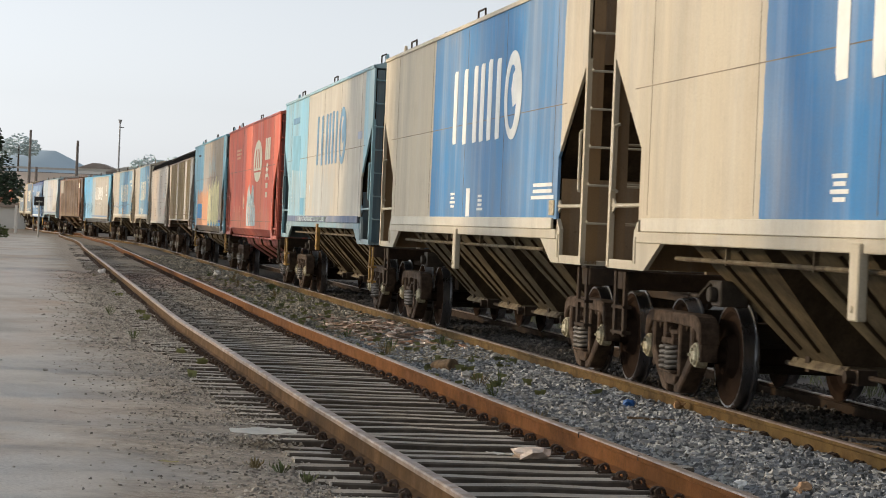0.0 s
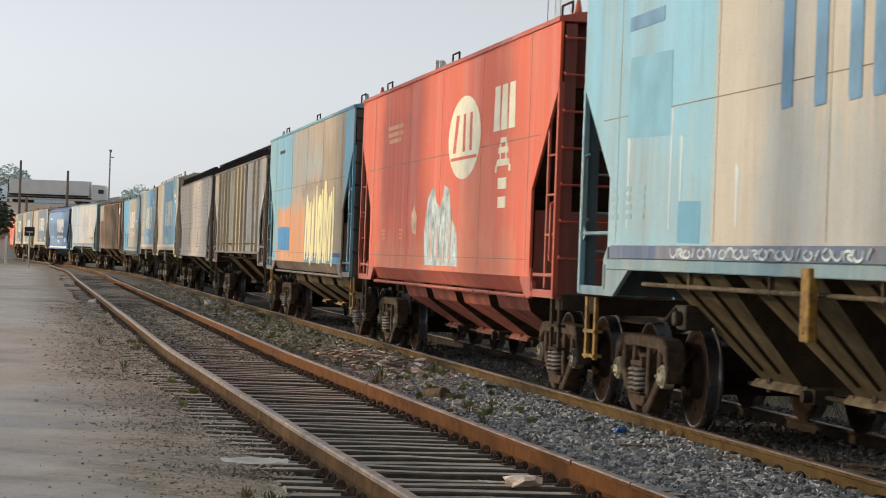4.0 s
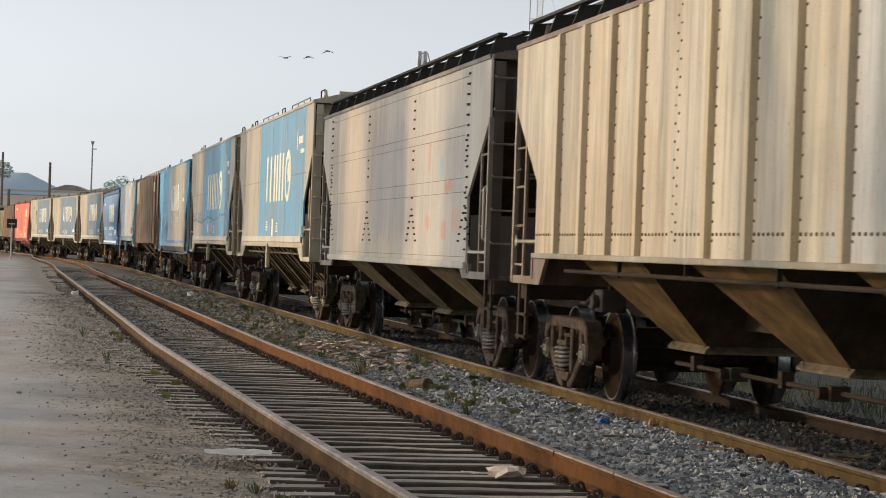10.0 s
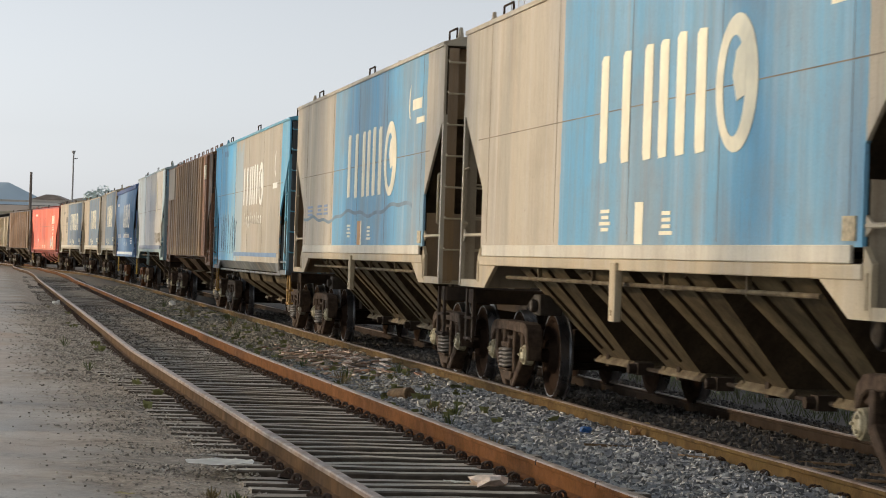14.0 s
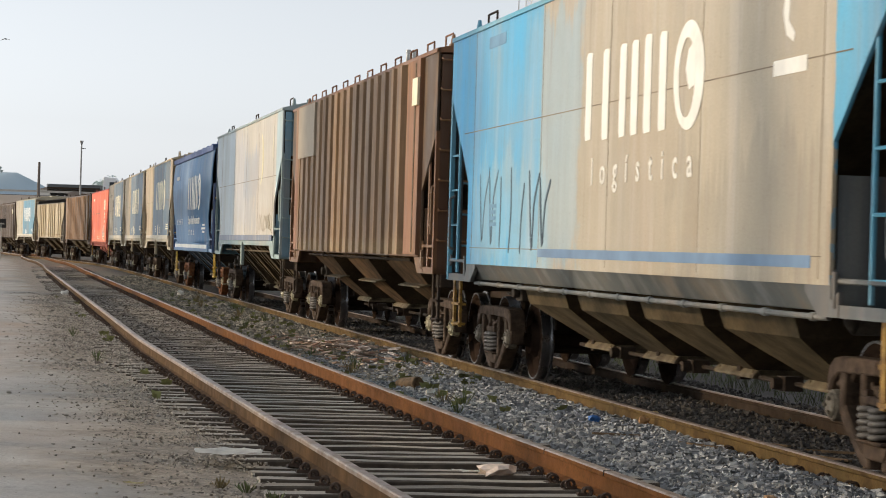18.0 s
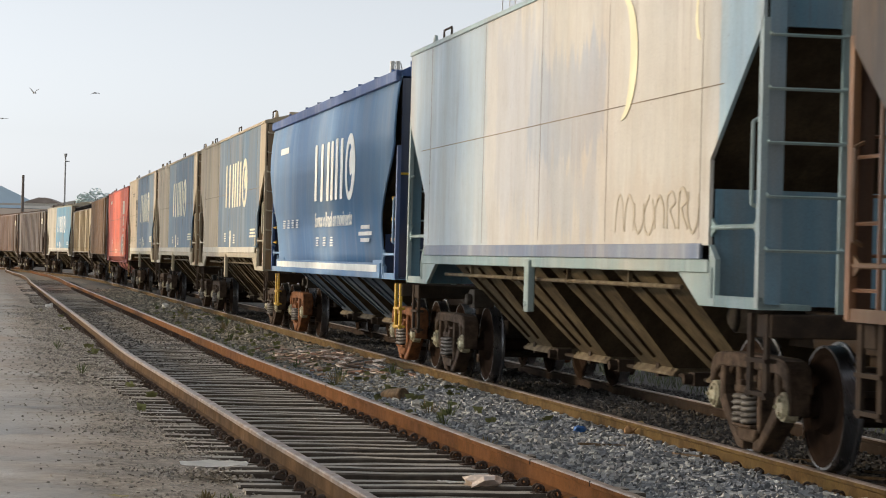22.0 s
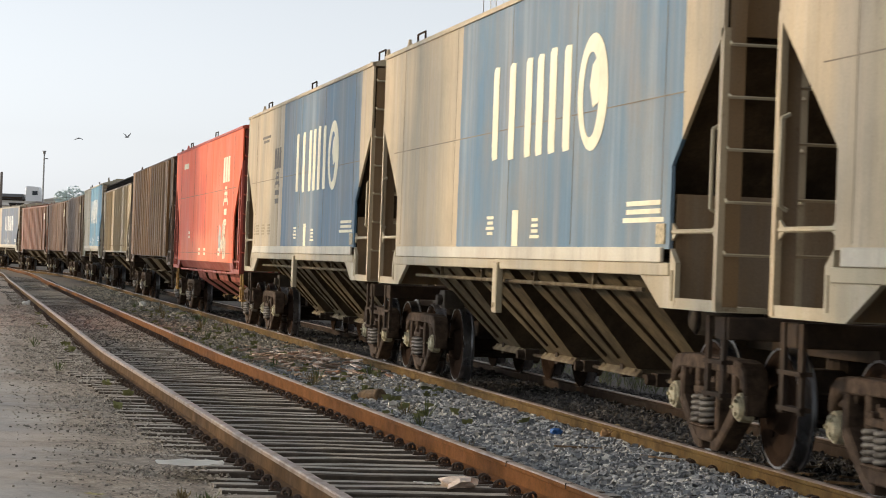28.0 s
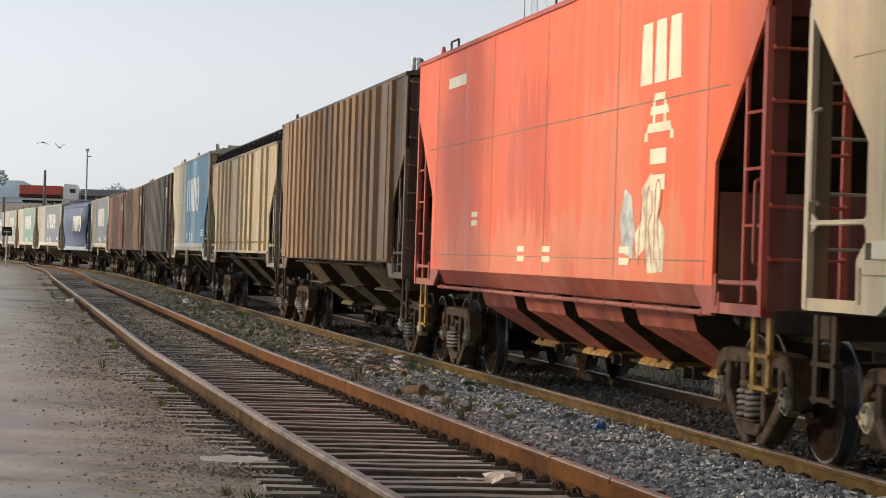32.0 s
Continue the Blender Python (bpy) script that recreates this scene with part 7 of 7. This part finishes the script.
def truck(front_az, t0, box_col, cab_col, length, high, label, flat=False, tank=False):
    t = thing("truck", label, "truck", "trucks on the highway")
    boxm, cabm = plain("trailer_paint_%s" % box_col, box_col, 0.5, 0.08, 0.6), plain("cab_paint_%s" % cab_col, cab_col, 0.4, 0.06, 0.6)
    L_ = length
    part("chassis", shaped(("tc", L_), lambda bm: box(bm, -L_, -0.3, -0.9, 0.9, 0.75, 1.1)), UNDER, t)
    if tank:
        part("trailer", shaped(("tt", L_), lambda bm: rod(bm, (-L_, 0, 2.2), (-3.2, 0, 2.2), 1.15, 20), True), boxm, t)
    elif flat:
        def load(bm):
            box(bm, -L_, -3.0, -1.25, 1.25, 1.1, 1.35)
            box(bm, -L_, -3.0, -1.25, -1.1, 2.7, 2.95)
            for i in range(7):
                x = -L_ + 0.1 + (L_ - 3.4) * i / 6
                box(bm, x, x + 0.15, -1.25, -1.1, 1.35, 2.7)
        part("trailer", shaped(("tf", L_), load), boxm, t)
    else:
        part("trailer", shaped(("tb", L_, high), lambda bm: box(bm, -L_, -3.0, -1.28, 1.28, 1.15, high), bevel=0.05), boxm, t)
        part("rib_band", shaped(("trb", L_, high), lambda bm: box(bm, -L_ + 0.05, -3.05, -1.30, -1.285, 1.2, 1.5)), UNDER, t)

    def cab(bm):
        prism(bm, [(-2.6, 0.7), (0.0, 0.7), (0.0, 1.7), (-0.25, 2.9), (-0.5, 3.3), (-2.5, 3.4), (-2.6, 2.9)], -1.22, 1.22)
    c = part("cab", shaped("cab", cab, bevel=0.06), cabm, t)
    part("side_window", shaped("cabwin", lambda bm: box(bm, -1.5, -0.55, -1.24, -1.215, 1.9, 2.6)), GLASS, c)
    for x in (-0.9, -3.6, -4.9, -L_ + 1.0, -L_ + 2.2, -L_ + 3.4):
        for y in (-1.05, 1.05):
            part("wheel", shaped("truck_wheel", lambda bm: rod(bm, (0, -0.15, 0), (0, 0.15, 0), 0.5, 18), bevel=0.03), TYRE, t, at=pose(x, y, 0.5))
    TRUCKS.append((t, front_az * ROAD_D, t0))


truck(-0.1564, 4.0, "d8d6d0", "d8d6d0", 16.5, 3.9, "white box trailer truck on the highway")
truck(-0.1426, 7.0, "3f6b58", "cfd4cf", 16.8, 4.0, "green box trailer truck on the highway")
truck(-0.1757, 7.0, "d9d2c4", "e2e2e0", 13.0, 3.7, "white box truck with worn sides")
truck(-0.1562, 11.0, "e0dfda", "e6e6e4", 15.0, 3.6, "white tanker truck on the highway", tank=True)
truck(-0.1570, 13.0, "5f6468", "7c8287", 17.0, 3.2, "grey empty flatbed truck with side rails", flat=True)
truck(-0.1397, 18.0, "5c5f60", "e8e8e6", 12.0, 2.0, "low flatbed truck with a white cab")
truck(-0.1570, 19.0, "d3d1cc", "55504c", 17.0, 3.4, "long pale trailer truck on the highway")
truck(-0.1657, 21.0, "8d8a84", "c8c6c0", 9.0, 2.4, "low grey delivery truck on the highway")
truck(-0.1564, 28.0, "6a6c6e", "e6e6e4", 11.0, 2.0, "grey tipper truck with a white cab")
truck(-0.1880, 31.0, "77797a", "e6e6e4", 12.0, 2.6, "grey cargo truck with a white cab")
truck(-0.1588, 32.0, "b5503f", "e0deda", 10.0, 3.0, "red box truck with a white cab")

# ---- birds ----
BIRD = plain("dark_feather", "4a4845", 0.8, 0.2, 10)
GULL = plain("pale_feather", "8f9092", 0.8, 0.2, 10)
BIRDS = []


def bird(mat, keys, d, size, seed):
    """keys: (seconds, sideways and upward slope of its bearing)."""
    b = thing("bird", "small bird in flight with spread wings", "bird", "birds over the yard")
    part("body", shaped("bird_body", lambda bm: (rod(bm, (0, -0.16, 0), (0, 0.10, 0), 0.05, 8, 0.035), rod(bm, (0, 0.10, 0), (0, 0.2, 0.01), 0.035, 8, 0.01), prism(bm, [(-0.05, -0.30), (0.05, -0.30), (0.02, -0.14), (-0.02, -0.14)], -0.008, 0.008, "z"))), mat, b)
    wings = []
    for sgn in (1, -1):
        def wing(bm):
            slab(bm, [(0, -0.06, 0), (sgn * 0.30, -0.05, 0.02), (sgn * 0.52, -0.10, 0.0), (sgn * 0.30, 0.07, 0.02), (0, 0.07, 0)][::sgn], 0.012)
        wings.append((part("wing", shaped(("bird_wing", sgn), wing), mat, b, at=pose(sgn * 0.02, 0, 0.02)), sgn))
    b.scale = (size, size, size)
    BIRDS.append((b, wings, keys, d, seed))


for i, (da, de) in enumerate(((0.0, 0.0), (0.0098, 0.0008), (0.0178, 0.0035))):
    bird(BIRD, [(0, -0.41 + da, -0.16 + de), (8, -0.1345 + da, 0.03 + de), (9, -0.1021 + da, 0.0553 + de), (10, -0.0762 + da, 0.0789 + de), (11, -0.045 + da, 0.105 + de), (32, 0.75 + da, 0.65 + de)], 150, 1.0, i)
bird(GULL, [(0, -0.45, 0.12), (17, -0.22, 0.10), (19.5, -0.1765, 0.0894), (20, -0.1698, 0.0826), (21, -0.1678, 0.0633), (22, -0.1705, 0.0662), (23, -0.1704, 0.0672), (24, -0.1732, 0.0608), (26, -0.165, 0.052), (28, -0.1421, 0.0468), (29, -0.1611, 0.0453), (32, -0.1756, 0.0432)], 190, 1.15, 5)
bird(GULL, [(0, -0.5, 0.15), (17, -0.20, 0.09), (19, -0.1757, 0.0751), (19.5, -0.1668, 0.0718), (20, -0.1601, 0.07), (21, -0.1485, 0.0545), (22, -0.1444, 0.0669), (23, -0.1447, 0.0668), (24, -0.1592, 0.0591), (26, -0.14, 0.052), (28, -0.122, 0.048), (29, -0.1316, 0.0508), (32, -0.1684, 0.0411)], 200, 1.15, 7)
bird(GULL, [(0, -0.55, 0.2), (17, -0.25, 0.12), (19.5, -0.1923, 0.0858), (20, -0.1787, 0.0775), (21, -0.1778, 0.0554), (22, -0.1838, 0.0551), (24, -0.22, 0.05), (32, -0.5, 0.06)], 190, 1.1, 9)


# ---- what moves ----
def wagon_rows(c):
    rows = []
    for i in range(33):
        s = c - gone(float(i))
        x0, y0, _ = line(s - 6.1)
        x1, y1, _ = line(s + 6.1)
        rows.append((float(i), pose((x0 + x1) / 2, (y0 + y1) / 2, RAIL_Z, 0, 0, math.degrees(math.atan2(y1 - y0, x1 - x0)))))
    return rows


def motions():
    for (w, k), c in zip(TRAIN, MIDS):
        walk(w, wagon_rows(c))
    for n, (w, dx) in enumerate(WHEELSETS):
        if n >= 4 * 20:
            break
        walk(w, [(i / 15, pose(dx, 0, WHEEL_R, 0, math.degrees(-gone(i / 15) / WHEEL_R) % 360, 0)) for i in range(481)])
    for t, x, t0 in TRUCKS:
        walk(t, [(float(i), pose(x + 24.0 * (i - t0), ROAD_D - 1.0, DECK, 0, 0, 0)) for i in (0, 8, 16, 24, 32)])
    for b, wings, keys, d, seed in BIRDS:
        rows = []
        for n, (t, a, e) in enumerate(keys):
            t2, a2, e2 = keys[min(n + 1, len(keys) - 1)]
            t1, a1, e1 = keys[max(n - 1, 0)]
            rows.append((t, pose(a * d, d, EYE[2] + e * d, 0, 0, -40 if a2 > a1 else 40)))
        walk(b, rows)
        for w, sgn in wings:
            walk(w, [(i / 10, pose(sgn * 0.02, 0, 0.02, 0, -sgn * (10 + 32 * math.sin(i * 1.1 + seed)), 0)) for i in range(321)])


motions()
